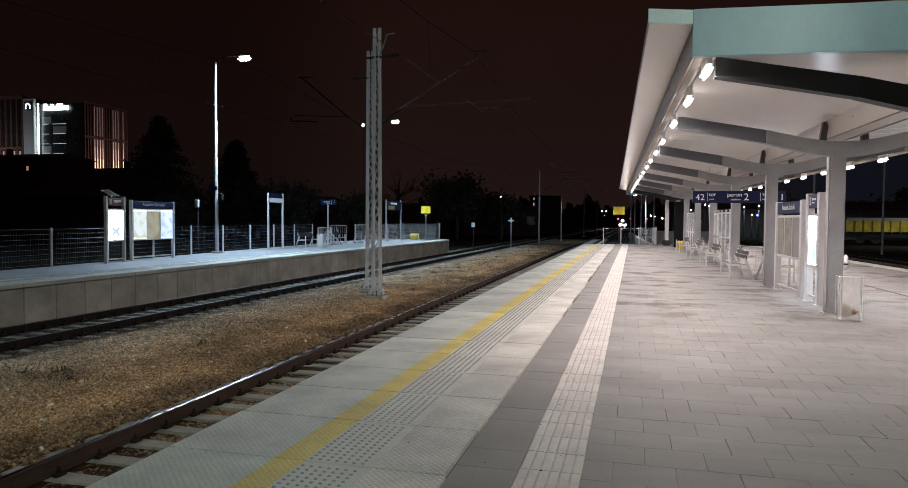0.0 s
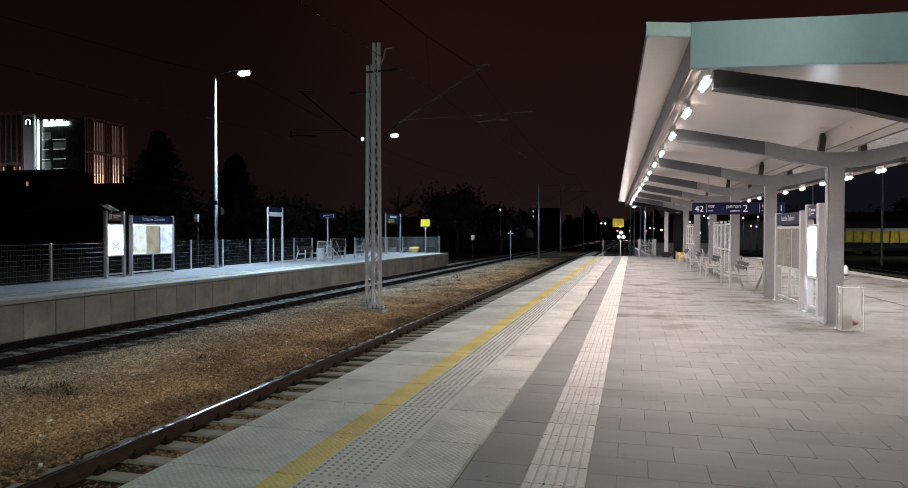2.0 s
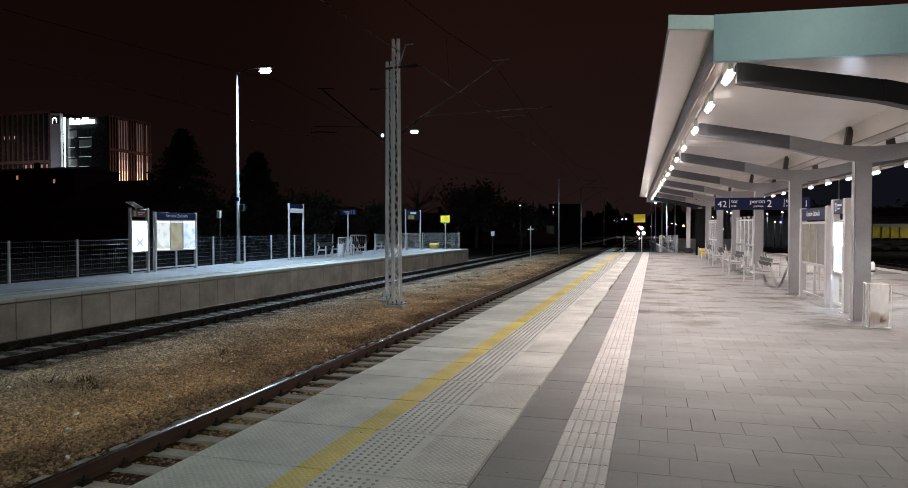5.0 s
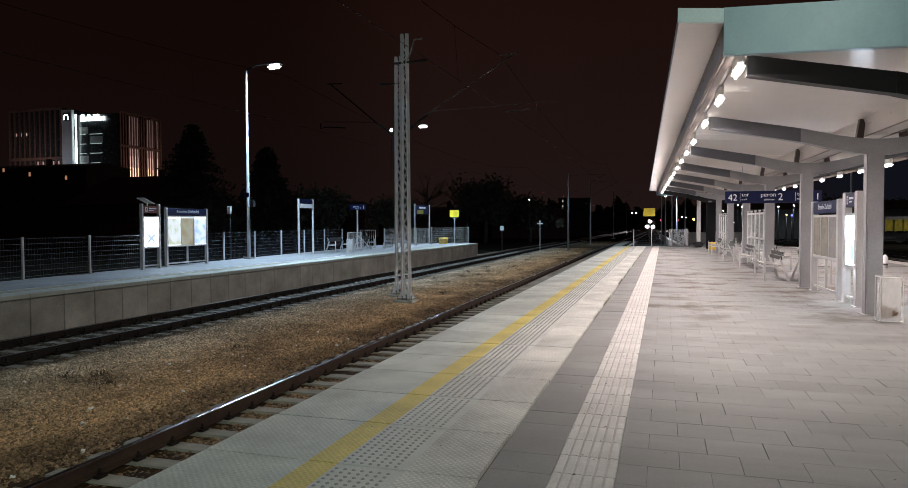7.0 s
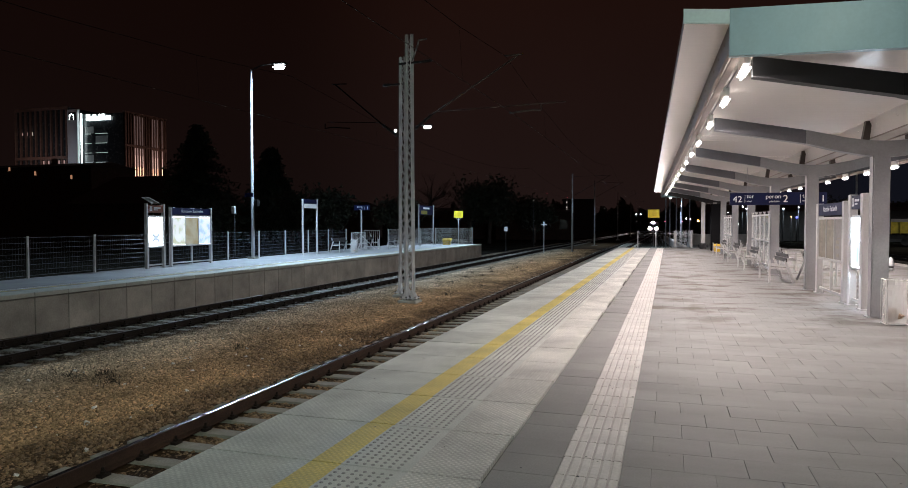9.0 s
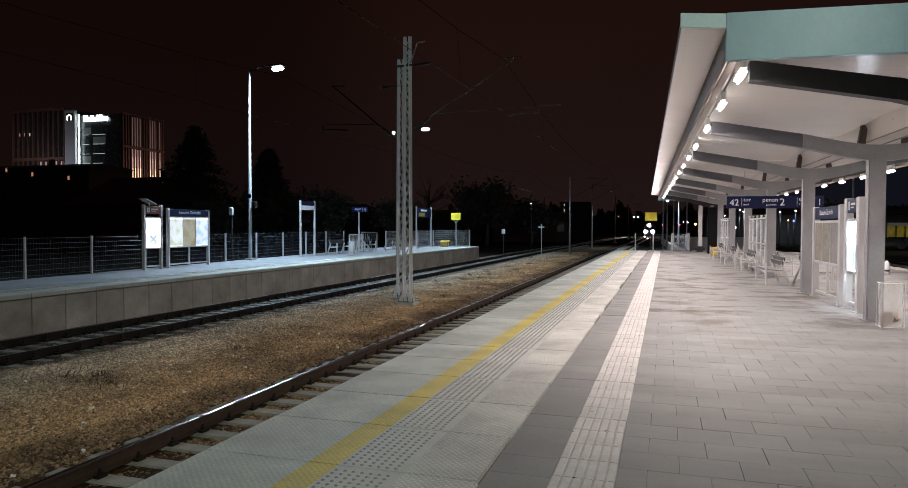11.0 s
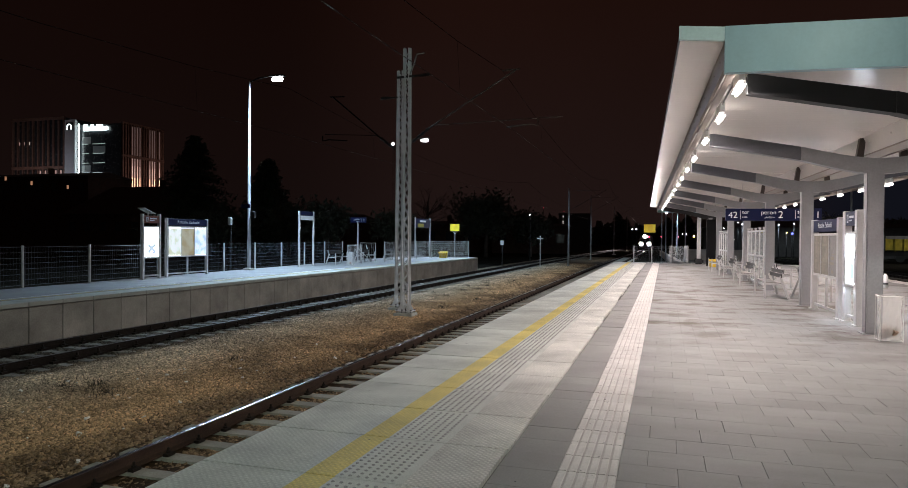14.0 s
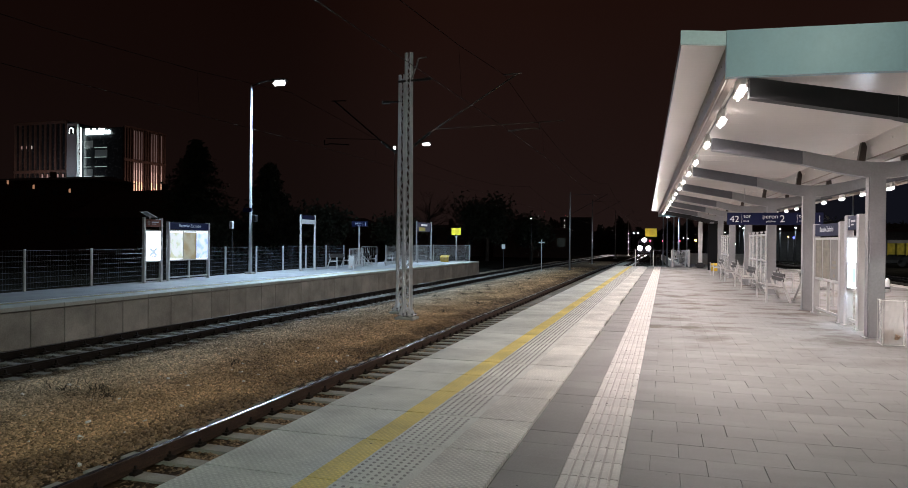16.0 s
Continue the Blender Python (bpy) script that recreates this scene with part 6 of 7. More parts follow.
def yard():
    for k in range(5):
        wagon(24.8 + 13.0 * k, 91 - 3.3 * k, 12.4, -14)
    # dark block added to cover the paler sky strip behind the yard
    sh = thing("shed", pose(6, 117, -1.2, 0, 0, -6), "long low dark block added as backdrop to the railway yard", "building")
    bm = bmesh.new()
    box(bm, (0, 0, 0), (88, 10, 4.6))
    part("wall", bm, ROOF, sh)
    bm = bmesh.new()
    sweep(bm, [(-0.5, 4.6), (10.5, 4.6), (5, 5.9)], -88.4, 0.4)
    part("roof", mesh_of("roof", bm, ROOF), None, sh, "", pose(0, 0, 0, 0, 0, 90))
    for k in range(14):
        bm = bmesh.new()
        box(bm, (2 + 6.1 * k, -0.06, 1.2), (4.6 + 6.1 * k, 0.02, 3.2))
        part("window", bm, FACADE_DARK, sh)
    for x, y, z in ((18.9, 60, 6.6), (13.95, 60, 5.4)):
        slim_pole(x, y, -1.0, z, 0.09, mat=MAST_PAINT, group="yard poles", label="tall grey pole in the dark railway yard")
    # first lamp is unseen, added right of the view to light the wagons
    pole_lamp(37, 78, -1, 10.0, (1.0, 0.95, 0.85), 1.45, 1300)
    pole_lamp(1.35, 80, -1, 4.4, COOL, 1.2, 950, head=0.14)
    for x, z in ((-0.23, 3.69), (0.1, 3.7), (0.62, 3.84), (1.05, 3.8), (1.68, 4.08)):
        slim_pole(x, 60.5, -1.0, z)
    lights = [(-6.15, 3.31, COOL_GLOW, 0.20), (-5.35, 3.31, COOL_GLOW, 0.20), (3.3, 2.43, COOL_GLOW, 0.16), (4.07, 2.32, COOL_GLOW, 0.13)]
    for x, z, mat, r in lights:
        far_lamp(x, 140, z, r, mat, "distant white lamp on a dark pole")
    for x, z in ((-2.95, 1.81), (-0.58, 1.83), (2.53, 1.85)):
        far_lamp(x, 140, z, 0.24, RED_GLOW, "distant red signal lamp beside the track", category="signal")
    far_lamp(5.5, 140, 1.98, 0.34, ORANGE_GLOW, "distant orange lamp beside the track")
    far_lamp(-14.6, 76, 4.14, 0.09, COOL_GLOW, "distant white lamp among dark roofs")
    for x, z in ((-23.72, 7.66), (-19.53, 6.77)):
        far_lamp(x, 138, z, 0.09, DIM_RED, "distant red warning lamp above dark roofs", group="red warning lamps")
    far_lamp(-58.2, 141, 22.2, 0.55, COOL_GLOW, "distant white lamp high above the roofs")
    for x, z, mat, r in ((8.64, 3.18, COOL_GLOW, .13), (11.3, 3.8, COOL_GLOW, .17), (10.72, 4.07, COOL_GLOW, .15), (16.39, 3.72, COOL_GLOW, .16), (18.48, 3.9, COOL_GLOW, .16),
                         (17.5, 2.51, ORANGE_GLOW, .14), (18.25, 2.43, BLUE_GLOW, .25), (10.18, 1.41, COOL_GLOW, .13), (29.48, 2.91, COOL_GLOW, .13), (25.4, 2.8, COOL_GLOW, .10)):
        far_lamp(x, 112, z, r, mat, "distant lamp in the dark railway yard")
        if x in (11.3, 16.39, 18.48, 29.48):
            area_lamp("yard_light", (x, 111.6, z - 0.3), 70, (0.75, 0.92, 1.0), 0.3, 0.3)


# ---------------------------------------------------------------- houses and offices
def facade_fins(parent, m, count, step, z0, z1, w=0.22):
    """Upright fins on a facade."""
    bm = bmesh.new()
    box(bm, (-w, -0.5, z0), (w, 0.02, z1))
    fin = mesh_of("fin", bm, BRICK_RED)
    for k in range(count):
        part("fin", fin, None, parent, "", m @ pose(step * k, 0, 0))


def facade_lamp(place, target, watts, colour, size):
    data = bpy.data.lights.new("facade_lamp", "AREA")
    data.shape, data.size, data.size_y, data.energy, data.color = "RECTANGLE", size, 0.5, watts, colour
    ob = new("facade_lamp", data)
    ob.matrix_world = look(place, target)


def offices():
    o = thing("office_building", pose(-161.1, 150, -1), "red-brown office block with tall fins and a pale end slab", "building", "office towers")
    bm = bmesh.new()
    box(bm, (-19.4, 0, 0), (0, 20, 35.2))
    part("wall", bm, FACADE_DARK, o)
    facade_fins(o, pose(-19.1, 0, 0), 11, 1.88, 21.6, 34.6, 0.24)
    facade_fins(o, pose(-19.1, 0, 0), 11, 1.88, 8.0, 20.7, 0.24)
    for za, zb in ((20.75, 21.55), (34.65, 35.4)):
        bm = bmesh.new()
        box(bm, (-19.4, -0.55, za), (0, -0.02, zb))
        part("band", bm, BRICK_RED, o, "red-brown floor band")
    bm = bmesh.new()
    box(bm, (0.1, -0.5, 0), (3.7, 0.3, 34.4))
    part("end_slab", bm, FACADE_PALE, o, "pale floodlit end slab")
    bm = bmesh.new()
    box(bm, (0.7, -0.58, 31.4), (3.2, -0.505, 33.6))
    lg = part("logo_plate", bm, BLACK_STEEL, o, "small dark plate with a white arch")
    bm = bmesh.new()
    for q in range(8):
        a0, a1 = 0.42 * q, 0.42 * (q + 1)
        bar(bm, (1.85 + 0.7 * math.cos(a0), -0.63, 32.4 + 0.7 * math.sin(a0)), (1.85 + 0.7 * math.cos(a1), -0.63, 32.4 + 0.7 * math.sin(a1)), 0.12, 0.24)
    for x in (1.15, 2.55):
        box(bm, (x - 0.12, -0.66, 31.6), (x + 0.12, -0.60, 32.4))
    part("arch", bm, SIGN_GLOW, lg)
    bm = bmesh.new()
    box(bm, (4.2, 0.1, 16.5), (4.55, 0.4, 33.2))
    part("light_strip", bm, SIGN_GLOW, o, "bright upright light strip")
    for x, w in ((-17.0, 0.25), (-15.2, 0.2), (-13.6, 0.6)):
        bm = bmesh.new()
        box(bm, (x, -0.12, 27.8), (x + w, -0.03, 28.7))
        part("lit_window", bm, PALE_WINDOW if w > 0.5 else PINK_NICHE, o, "small lit window")
    # these niches glow themselves in place of uplight on the wall
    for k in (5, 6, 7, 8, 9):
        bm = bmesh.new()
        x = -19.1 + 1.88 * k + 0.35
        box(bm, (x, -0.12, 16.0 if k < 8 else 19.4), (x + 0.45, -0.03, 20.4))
        part("uplight", bm, PINK_NICHE, o, "niche with a pinkish glow in place of its uplight")
    p = thing("office_building", pose(-157.1, 151, -1), "dark glass office block with lit rooftop sign", "building", "office towers")
    bm = bmesh.new()
    box(bm, (0, 0, 0), (14.2, 16, 33.0))
    part("wall", bm, FACADE_DARK, p)
    bm = bmesh.new()
    box(bm, (1.8, -0.5, 31.2), (2.9, -0.2, 33.0))
    for k in range(7):
        box(bm, (3.15 + 1.02 * k, -0.5, 31.2), (3.95 + 1.02 * k, -0.2, 32.3 + 0.6 * (k in (1, 3, 4))))
    part("roof_sign", bm, SIGN_GLOW, p, "glowing white sign of plain bars")
    rng = random.Random(2)
    for r in range(6):
        for k, (a, b) in enumerate(((0.9, 3.9), (4.6, 8.9))):
            z = 29.6 - 2.65 * r
            bm = bmesh.new()
            box(bm, (a, -0.05, z - 1.9), (b, -0.01, z))
            wn_ = part("window", bm, DIM_WINDOW if (r, k) in ((0, 0), (1, 1), (3, 0)) else FACADE_DARK, p)
            # the sill glows itself in place of light falling on it
            bm = bmesh.new()
            box(bm, (a + 0.3 * rng.random(), -0.30, z - 2.10), (b - rng.random(), -0.02, z - 1.98))
            part("sill", bm, SILL_GLOW, wn_, "faintly glowing sill")
    side = pose(14.2, 0.4, 0, 0, 0, 90)
    facade_fins(p, side, 17, 0.97, 24.6, 33.0, 0.22)
    facade_fins(p, side, 17, 0.97, 13.0, 23.8, 0.22)
    for za, zb in ((23.85, 24.5), (33.05, 33.5)):
        bm = bmesh.new()
        box(bm, (14.2, 0.05, za), (14.74, 16.3, zb))
        part("band", bm, BRICK_RED, p, "red-brown floor band")
    # the uplight's upward fade is put into glowing strips of falling strength
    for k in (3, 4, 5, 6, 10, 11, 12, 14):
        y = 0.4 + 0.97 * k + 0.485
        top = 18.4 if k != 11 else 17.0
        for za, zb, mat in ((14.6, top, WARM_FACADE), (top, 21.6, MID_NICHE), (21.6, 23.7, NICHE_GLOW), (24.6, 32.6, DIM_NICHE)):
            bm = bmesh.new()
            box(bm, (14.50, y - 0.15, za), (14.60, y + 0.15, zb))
            part("niche", bm, mat, p, "facade niche glowing in place of its uplight")
    # area lamps added in mid-air before the facades, standing in for their uplights
    facade_lamp((-159.0, 141, 14), (-159.0, 149.5, 26), 215, (0.62, 0.80, 1.0), 4)
    facade_lamp((-171, 139, 16), (-171, 150, 28), 330, (1.0, 0.76, 0.72), 14)
    facade_lamp((-131, 158, 13), (-141.5, 158, 26), 520, (1.0, 0.68, 0.58), 12)
    # flat-roofed blocks beyond the tracks
    for x, w, h, lit in ((-31.1, 7.8, 4.84, ()), (-21.0, 6.3, 6.4, ((0.75, 5.95), (0.75, 4.9), (0.75, 4.4)))):
        hs = thing("house", pose(x, 142, -1.5, 0, 0, 9), "unlit flat-roofed block beyond the tracks", "building", "dark houses")
        bm = bmesh.new()
        box(bm, (0, 0, 0), (w, 9, h + 1.5))
        part("wall", bm, ROOF, hs)
        bm = bmesh.new()
        box(bm, (-0.2, -0.2, h + 1.5), (w + 0.2, 9.2, h + 1.7))
        part("roof", bm, ROOF, hs)
        for px, pz in lit:
            bm = bmesh.new()
            box(bm, (px - 0.12, -0.08, pz + 1.3), (px + 0.12, -0.02, pz + 1.65))
            part("lit_window", bm, PALE_WINDOW, hs, "small lit window")
    # low houses in the dark
    for x, y, w, d, h, rise, lit in ((-127, 92, 33, 10, 12.5, 1.0, ((14.4, 13.1), (20.4, 12.2), (28.5, 11.4))), (-90.5, 84, 24, 11, 5.6, 4.6, ()), (-44, 104, 16, 9, 4.6, 0.6, ()), (-26, 104, 12, 9, 4.3, 0.5, ()), (-70, 100, 22, 10, 5.2, 1.0, ())):
        hs = thing("house", pose(x, y, -1, 0, 0, 9 if x > -50 else 0), "unlit house with a dark roof", "building", "dark houses")
        bm = bmesh.new()
        box(bm, (0, 0, 0), (w, d, h))
        part("wall", bm, DARK_BUILD, hs)
        bm = bmesh.new()
        a = [bm.verts.new(q) for q in ((-0.4, -0.4, h), (w + 0.4, -0.4, h), (w + 0.4, d + 0.4, h), (-0.4, d + 0.4, h), (-0.4 + rise, d / 2, h + rise), (w + 0.4 - rise, d / 2, h + rise))]
        for f in ((0, 1, 5, 4), (2, 3, 4, 5), (1, 2, 5), (3, 0, 4), (3, 2, 1, 0)):
            bm.faces.new([a[i] for i in f])
        rf = part("roof", bm, ROOF, hs)
        bm = bmesh.new()
        box(bm, (w * 0.6, d * 0.4, h + rise * 0.5), (w * 0.6 + 0.7, d * 0.4 + 0.7, h + rise + 0.9))
        part("chimney", bm, DARK_BUILD, rf)
        for k in range(int(w / 3)):
            bm = bmesh.new()
            box(bm, (1 + 3 * k, -0.05, h - 2.6), (2.2 + 3 * k, 0.02, h - 1.2))
            part("window", bm, FACADE_DARK, hs)
        for px, pz in lit:
            bm = bmesh.new()
            box(bm, (px, -0.09, pz - 1.15), (px + 0.42, -0.055, pz - 0.45))
            part("lit_window", bm, WINDOW_GLOW, hs, "small lit window")


SILL_GLOW = glow("sill_light", (0.75, 0.95, 0.90), 0.42)
# niche glows, stepped down the way an uplight fades
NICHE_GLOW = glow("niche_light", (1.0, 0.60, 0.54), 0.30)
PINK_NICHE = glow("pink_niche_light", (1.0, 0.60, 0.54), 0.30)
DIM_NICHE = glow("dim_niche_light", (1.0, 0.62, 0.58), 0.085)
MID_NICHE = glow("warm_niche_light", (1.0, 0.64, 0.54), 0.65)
PALE_WINDOW = glow("pale_lit_window", (1.0, 0.85, 0.75), 0.5)


# ---------------------------------------------------------------- trees
def tuft_cloud(name, places, size, mat, parent, seed, drop=0.0):
    """Many small leaf tufts as one crown."""
    rng = np.random.default_rng(seed)
    p = np.array(places, float)
    n = len(p)
    d = rng.normal(size=(n, 3, 3))
    d /= np.linalg.norm(d, axis=2, keepdims=True)
    v = p[:, None] + d * (size * (0.5 + rng.random((n, 1, 1))))
    v[..., 2] -= drop * rng.random((n, 3))
    faces = np.arange(3 * n).reshape(n, 3)
    me = bpy.data.meshes.new(name)
    me.from_pydata(v.reshape(-1, 3).tolist(), [], faces.tolist())
    me.materials.append(mat)
    return part(name, me, None, parent)


def conifer(x, y, base, height, half, seed):
    t = thing("tree", pose(x, y, base), "dark spruce with drooping branches and a pointed top", "tree", "conifers")
    bm = bmesh.new()
    tube(bm, [(0, 0, 0), (0.1, 0, height * 0.5), (0, 0, height)], [0.28, 0.16, 0.02], 8)
    part("trunk", bm, BARK, t)
    rng = random.Random(seed)
    pts = []
    bm = bmesh.new()
    for k in range(420):
        f = rng.random() ** 0.8
        z = height * (0.06 + 0.94 * f)
        r = half * (1 - f) ** 0.8 * rng.uniform(0.65, 1.12) + 0.12
        a = rng.uniform(0, 6.28)
        tip = Vector((r * math.cos(a), r * math.sin(a), z - 0.18 * r))
        bar(bm, (0, 0, z), tip, 0.04)
        for i in range(26):
            q = (i + rng.random()) / 26
            c = Vector((0, 0, z)).lerp(tip, q)
            s = 0.28 * (1.1 - 0.5 * q)
            pts.append((c.x + rng.gauss(0, s), c.y + rng.gauss(0, s), c.z + rng.gauss(0, s * 0.55) - 0.1))
    part("branchwork", bm, BARK, t)
    tuft_cloud("crown", pts, 0.26, NEEDLES, t, seed, 0.2)


def broadleaf(x, y, base, height, spread, seed, leaves, size, label):
    t = thing("tree", pose(x, y, base), label, "tree", "broadleaved trees")
    rng = random.Random(seed)
    bm = bmesh.new()
    tube(bm, [(0, 0, 0), (0.1, 0.05, height * 0.35), (0, 0, height * 0.7)], [0.26, 0.2, 0.08], 8)
    part("trunk", bm, BARK, t)
    tips = []
    bm = bmesh.new()
    for k in range(34):
        a, z0 = rng.uniform(0, 6.28), height * rng.uniform(0.28, 0.68)
        e = rng.uniform(0.35, 1.15)
        ln = spread * rng.uniform(0.5, 1.0)
        p0 = Vector((0, 0, z0))
        p1 = p0 + Vector((math.cos(a) * ln * 0.5, math.sin(a) * ln * 0.5, ln * 0.35 * e))
        p2 = p1 + Vector((math.cos(a + 0.4) * ln * 0.5, math.sin(a + 0.4) * ln * 0.5, ln * 0.55 * e))
        p2.z = min(p2.z, height)
        tube(bm, [p0, p1, p2], [0.07, 0.04, 0.012], 5)
        tips += [p1, p2]
        for i in range(5):
            q = p1.lerp(p2, rng.random())
            w = q + Vector((rng.gauss(0, 0.6), rng.gauss(0, 0.6), rng.uniform(0.1, 0.9)))
            tube(bm, [q, w], [0.018, 0.006], 4)
            tips.append(w)
    part("branchwork", bm, BARK, t)
    if leaves:
        pts = []
        for k in range(leaves):
            c = rng.choice(tips)
            pts.append((c.x + rng.gauss(0, 0.5), c.y + rng.gauss(0, 0.5), c.z + rng.gauss(0, 0.4)))
        tuft_cloud("crown", pts, size, LEAVES, t, seed)


def trees():
    conifer(-55.0, 70, -0.7, 14.3, 8.2, 1)
    conifer(-44.8, 70, -0.7, 11.2, 5.4, 2)
    conifer(-61.5, 76, -0.7, 9.0, 4.0, 3)
    broadleaf(-28.3, 80, -0.9, 9.8, 3.8, 4, 0, 0.2, "bare tree with thin branches beyond the platform")
    broadleaf(-24.5, 84, -0.9, 8.2, 3.4, 5, 350, 0.25, "nearly bare tree beyond the platform")
    broadleaf(-20.8, 80, -0.9, 7.9, 3.0, 6, 5200, 0.26, "dark leafy tree beyond the platform end")
    broadleaf(-16.5, 86, -0.9, 5.3, 2.6, 7, 3600, 0.26, "low dark bushy tree beside the tracks")
    # low trees added to darken the background of the yard
    for k in range(10):
        broadleaf(9 + 8.5 * k, 126 - 2.6 * k + (k * 7) % 5, -1.3, 5.0 + 1.1 * ((k * 5) % 3), 3.6, 60 + k, 3200, 0.40, "low dark tree behind the railway yard")
    for k in range(6):
        broadleaf(-47 + 3.4 * k + (k % 2), 62 + (k * 7) % 9, -0.7, 4.0 + 0.9 * ((k * 5) % 3), 2.2, 20 + k, 2400, 0.25, "dark shrub behind the platform fence")


def far_woods():
    """The dark belt of trees where the line runs out of sight."""
    rng = np.random.default_rng(77)
    n = 26000
    x = rng.uniform(-95, 75, n)
    top = 8.0 + 2.6 * np.sin(x * 0.21) + 1.8 * np.sin(x * 0.57 + 1.3) + 1.2 * np.sin(x * 1.31)
    z = -4.0 + (top + 4.0) * rng.random(n) ** 0.8
    y = rng.uniform(345, 362, n)
    d = rng.normal(size=(n, 3, 3))
    v = np.stack([x, y, z], -1)[:, None] + d * 0.75
    me = bpy.data.meshes.new("far_woods")
    me.from_pydata(v.reshape(-1, 3).tolist(), [], np.arange(3 * n).reshape(n, 3).tolist())
    me.materials.append(LEAVES)
    tagged(new("far_woods", me), "dark distant belt of trees beyond the tracks", "woods", kind="stuff")


def weeds():
    rng = random.Random(12)
    verts, faces = [], []
    for x, y in ((-9.4, 8.63), (-8.9, 8.9), (-8.39, 8.52), (-8.25, 11.59), (-8.84, 27.3), (-9.56, 36.9), (-9.2, 35.6), (-8.4, 31.0), (-9.3, 24.1), (-7.4, 22.5), (-7.1, 26.0), (-9.9, 52.0), (-9.0, 30.2), (-8.6, 33.4), (-9.5, 33.0), (-8.1, 37.5), (-9.1, 40.2), (-8.6, 44.0), (-9.7, 28.4)):
        for k in range(110):
            a, r = rng.uniform(0, 6.28), abs(rng.gauss(0, 0.2))
            c = Vector((x + r * math.cos(a) * 1.5, y + r * math.sin(a) * 1.3, -0.91))
            tip = c + Vector((rng.gauss(0, 0.07), rng.gauss(0, 0.07), rng.uniform(0.03, 0.14)))
            w = Vector((math.cos(a + 1.5), math.sin(a + 1.5), 0)) * 0.008
            n = len(verts)
            verts += [c - w, c + w, tip]
            faces.append((n, n + 1, n + 2))
    me = bpy.data.meshes.new("weeds")
    me.from_pydata([tuple(v) for v in verts], [], faces)
    me.materials.append(DRY_WEED)
    tagged(new("weeds", me), "dry dark weed tufts growing in the gravel", "weeds", kind="stuff")


def specks():
    """Trodden gum and dirt specks on the paving."""
    rng = random.Random(31)
    bm = bmesh.new()
    for k in range(150):
        x, y = rng.uniform(-3.0, 5.0), 2.8 + 17 * rng.random() ** 1.5
        if rng.random() < 0.4:
            x = rng.uniform(WHITE_A, WHITE_B)
        r = rng.uniform(0.005, 0.013)
        ring = [bm.verts.new((x + r * rng.uniform(0.6, 1.3) * math.cos(t), y + r * rng.uniform(0.6, 1.3) * math.sin(t), 0.0)) for t in [0.9 * i for i in range(7)]]
        top = bm.verts.new((x, y, 0.0085))
        for i in range(7):
            ring[i].co.z = 0.0065
            bm.faces.new((ring[i], ring[(i + 1) % 7], top))
    solid("dirt_specks", bm, BLACK_STEEL, Matrix(), "small dark gum and dirt specks on the paving", "dirt", kind="stuff")


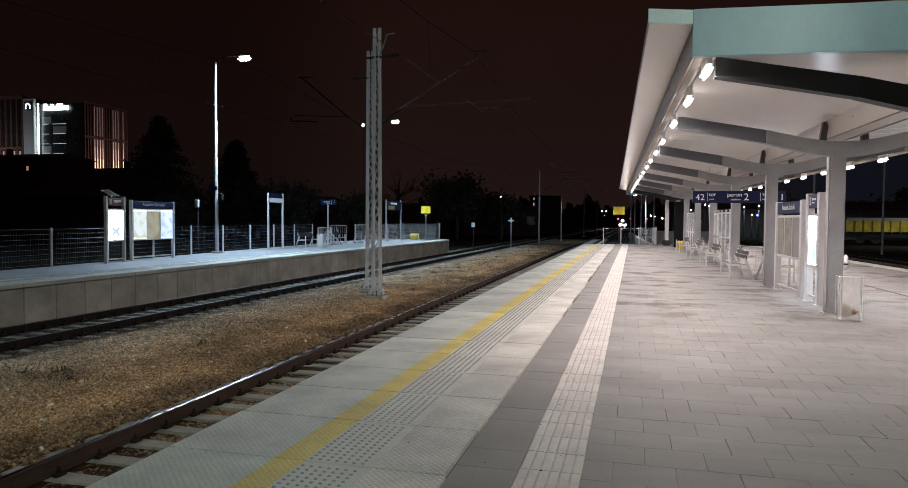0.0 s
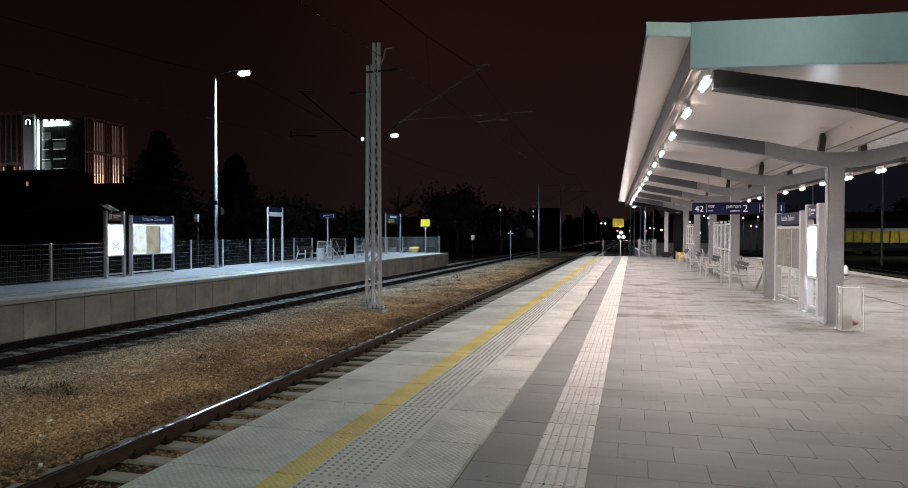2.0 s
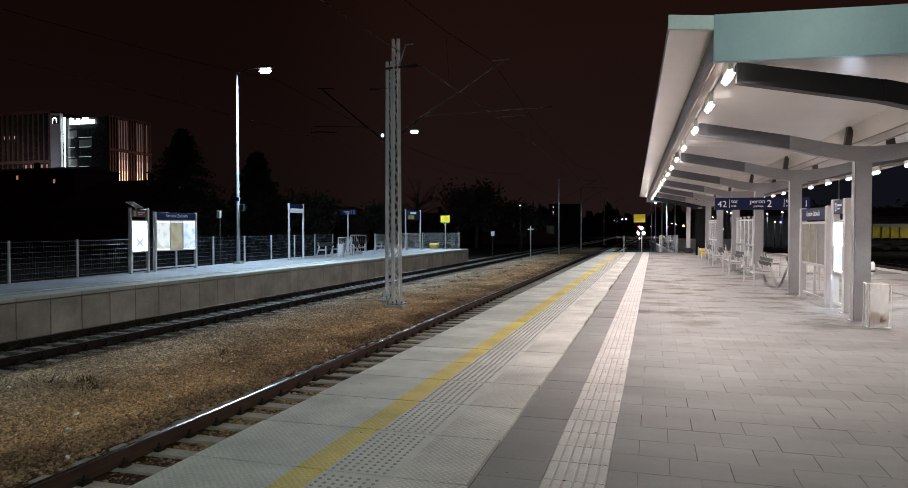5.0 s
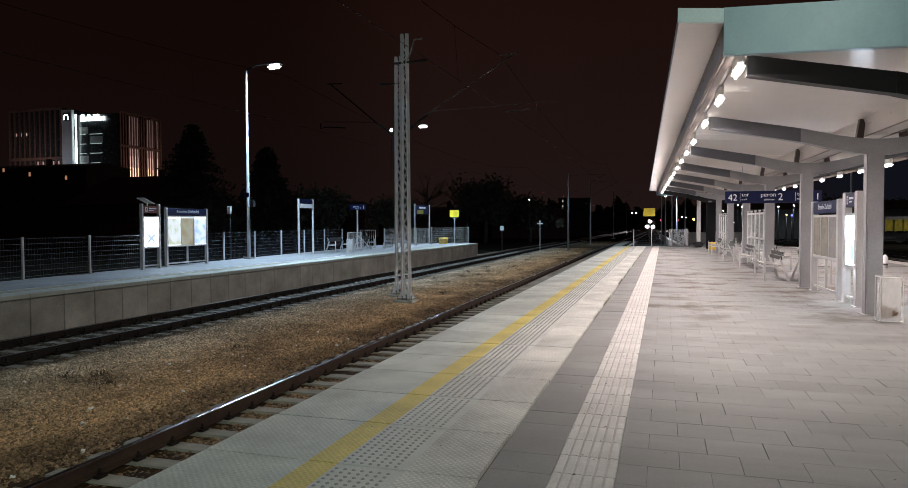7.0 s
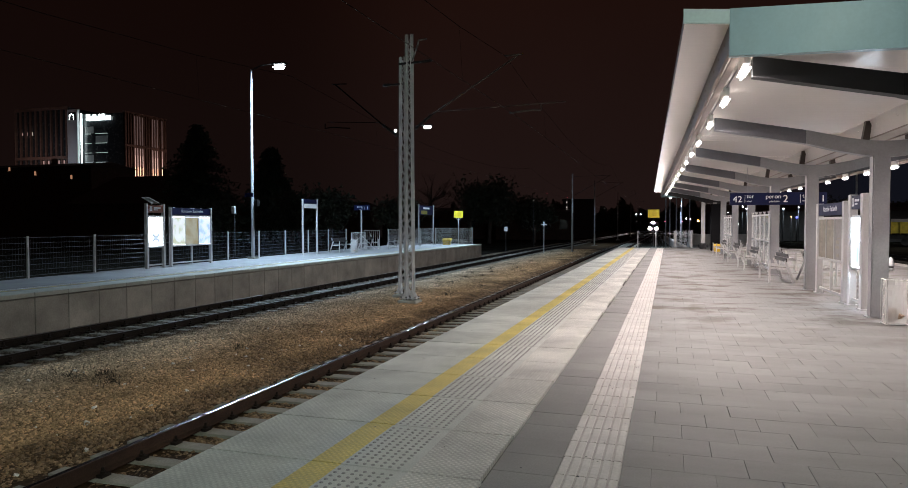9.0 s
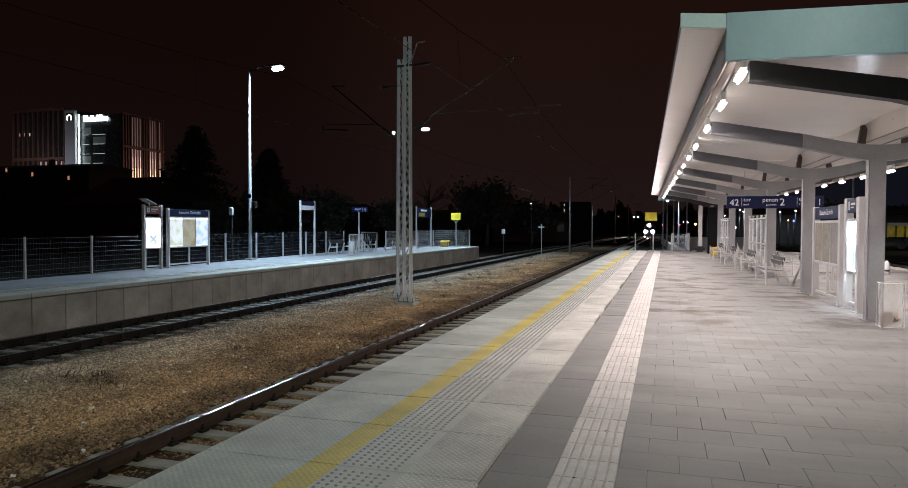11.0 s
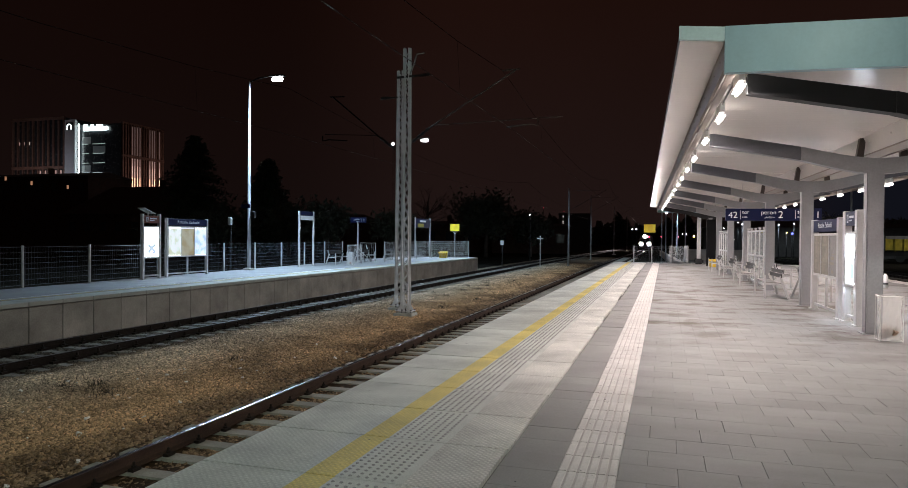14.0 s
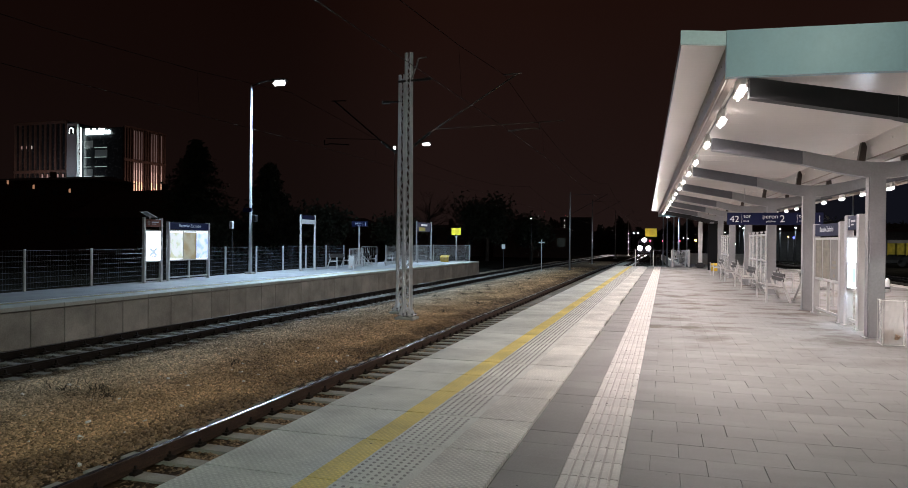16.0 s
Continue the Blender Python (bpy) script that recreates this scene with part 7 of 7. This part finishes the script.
def small_fittings():
    # loudspeaker on a dark post, plate and box on the lamp pole
    s = thing("loudspeaker", pose(-18.9, 26.5, 0), "small grey loudspeaker on a dark post behind the fence", "loudspeaker")
    bm = bmesh.new()
    bar(bm, (0, 0, 0), (0, 0, 2.1), 0.07, sides=8)
    part("post", bm, BLACK_STEEL, s)
    bm = bmesh.new()
    box(bm, (-0.09, -0.12, 2.05), (0.09, 0.02, 2.40))
    bevel(bm, 0.02)
    part("case", bm, LIGHT_FRAME, s)
    s = thing("sign_plate", pose(-18.11, 26.75, 0), "navy plate and grey box clamped to the lamp pole", "sign")
    bm = bmesh.new()
    box(bm, (-0.32, -0.13, 2.82), (0.12, -0.09, 3.0))
    part("plate", bm, NAVY, s)
    bm = bmesh.new()
    box(bm, (0.12, -0.10, 2.38), (0.34, 0.08, 2.68))
    bevel(bm, 0.02)
    part("control_box", bm, STEEL_DARK, s)


overhead_line()
signs()
hanging_sign()
island_boards()
seats()
litter_stand(pose(3.43, 12.36, 0))
litter_stand(pose(-16.1, 33.1, 0))
glass_screen(10.25, 4.5)
glass_screen(20.25, 4.5)
fences()
beyond()
yard()
offices()
trees()
far_woods()
weeds()
small_fittings()
specks()



def motions():
    rows = [(t, pose(NEAR_TRACK, 318 - 9.7 * t, RAIL_TOP + dip(318 - 9.7 * t))) for t in [0.5 * k for k in range(33)]]
    walk(train, rows)


# ---------------------------------------------------------------- loose stones and paving pieces
stones = "loose brown ballast stones around the rails"
stone_field("ballast_stones", 95000, (-11.2, -5.6), (2.4, 11.0), 0.021, STONE, stones, 11)
stone_field("ballast_stones", 100000, (-14.1, -3.3), (11.0, 22.0), 0.026, STONE, stones, 12)
stone_field("ballast_stones", 105000, (-13.9, -3.3), (22.0, 66.0), 0.030, STONE, stones, 13, False)
PALE_STONE = surface("pale_stone", (0.80, 0.78, 0.72), 0.7, grain=0.2, scale=50, stain=0.1, each=0.3, by_object=False)
stone_field("pale_stones", 220, (-11.0, -5.6), (3.5, 14.0), 0.030, PALE_STONE, "scattered pale stones and scraps among the ballast", 16)
rusty = "brake-stained brown ballast stones under the near rails"
stone_field("rusty_stones", 60000, (-7.5, -3.3), (2.4, 11.0), 0.023, RUSTY_STONE, rusty, 17, True, "near")
stone_field("rusty_stones", 45000, (-7.5, -3.3), (11.0, 22.0), 0.026, RUSTY_STONE, rusty, 18, False, "near")
stone_field("rusty_stones", 45000, (-7.5, -3.3), (22.0, 66.0), 0.030, RUSTY_STONE, rusty, 19, False, "near")
far_lane = "dark ballast stones between the far rails"
stone_field("track_stones", 26000, (-13.6, -10.5), (5.0, 30.0), 0.027, DARK_STONE, far_lane, 14, True, "far")
stone_field("track_stones", 16000, (-13.2, -10.5), (30.0, 66.0), 0.032, DARK_STONE, far_lane, 15, False, "far")
pave_platform(platform)
motions()
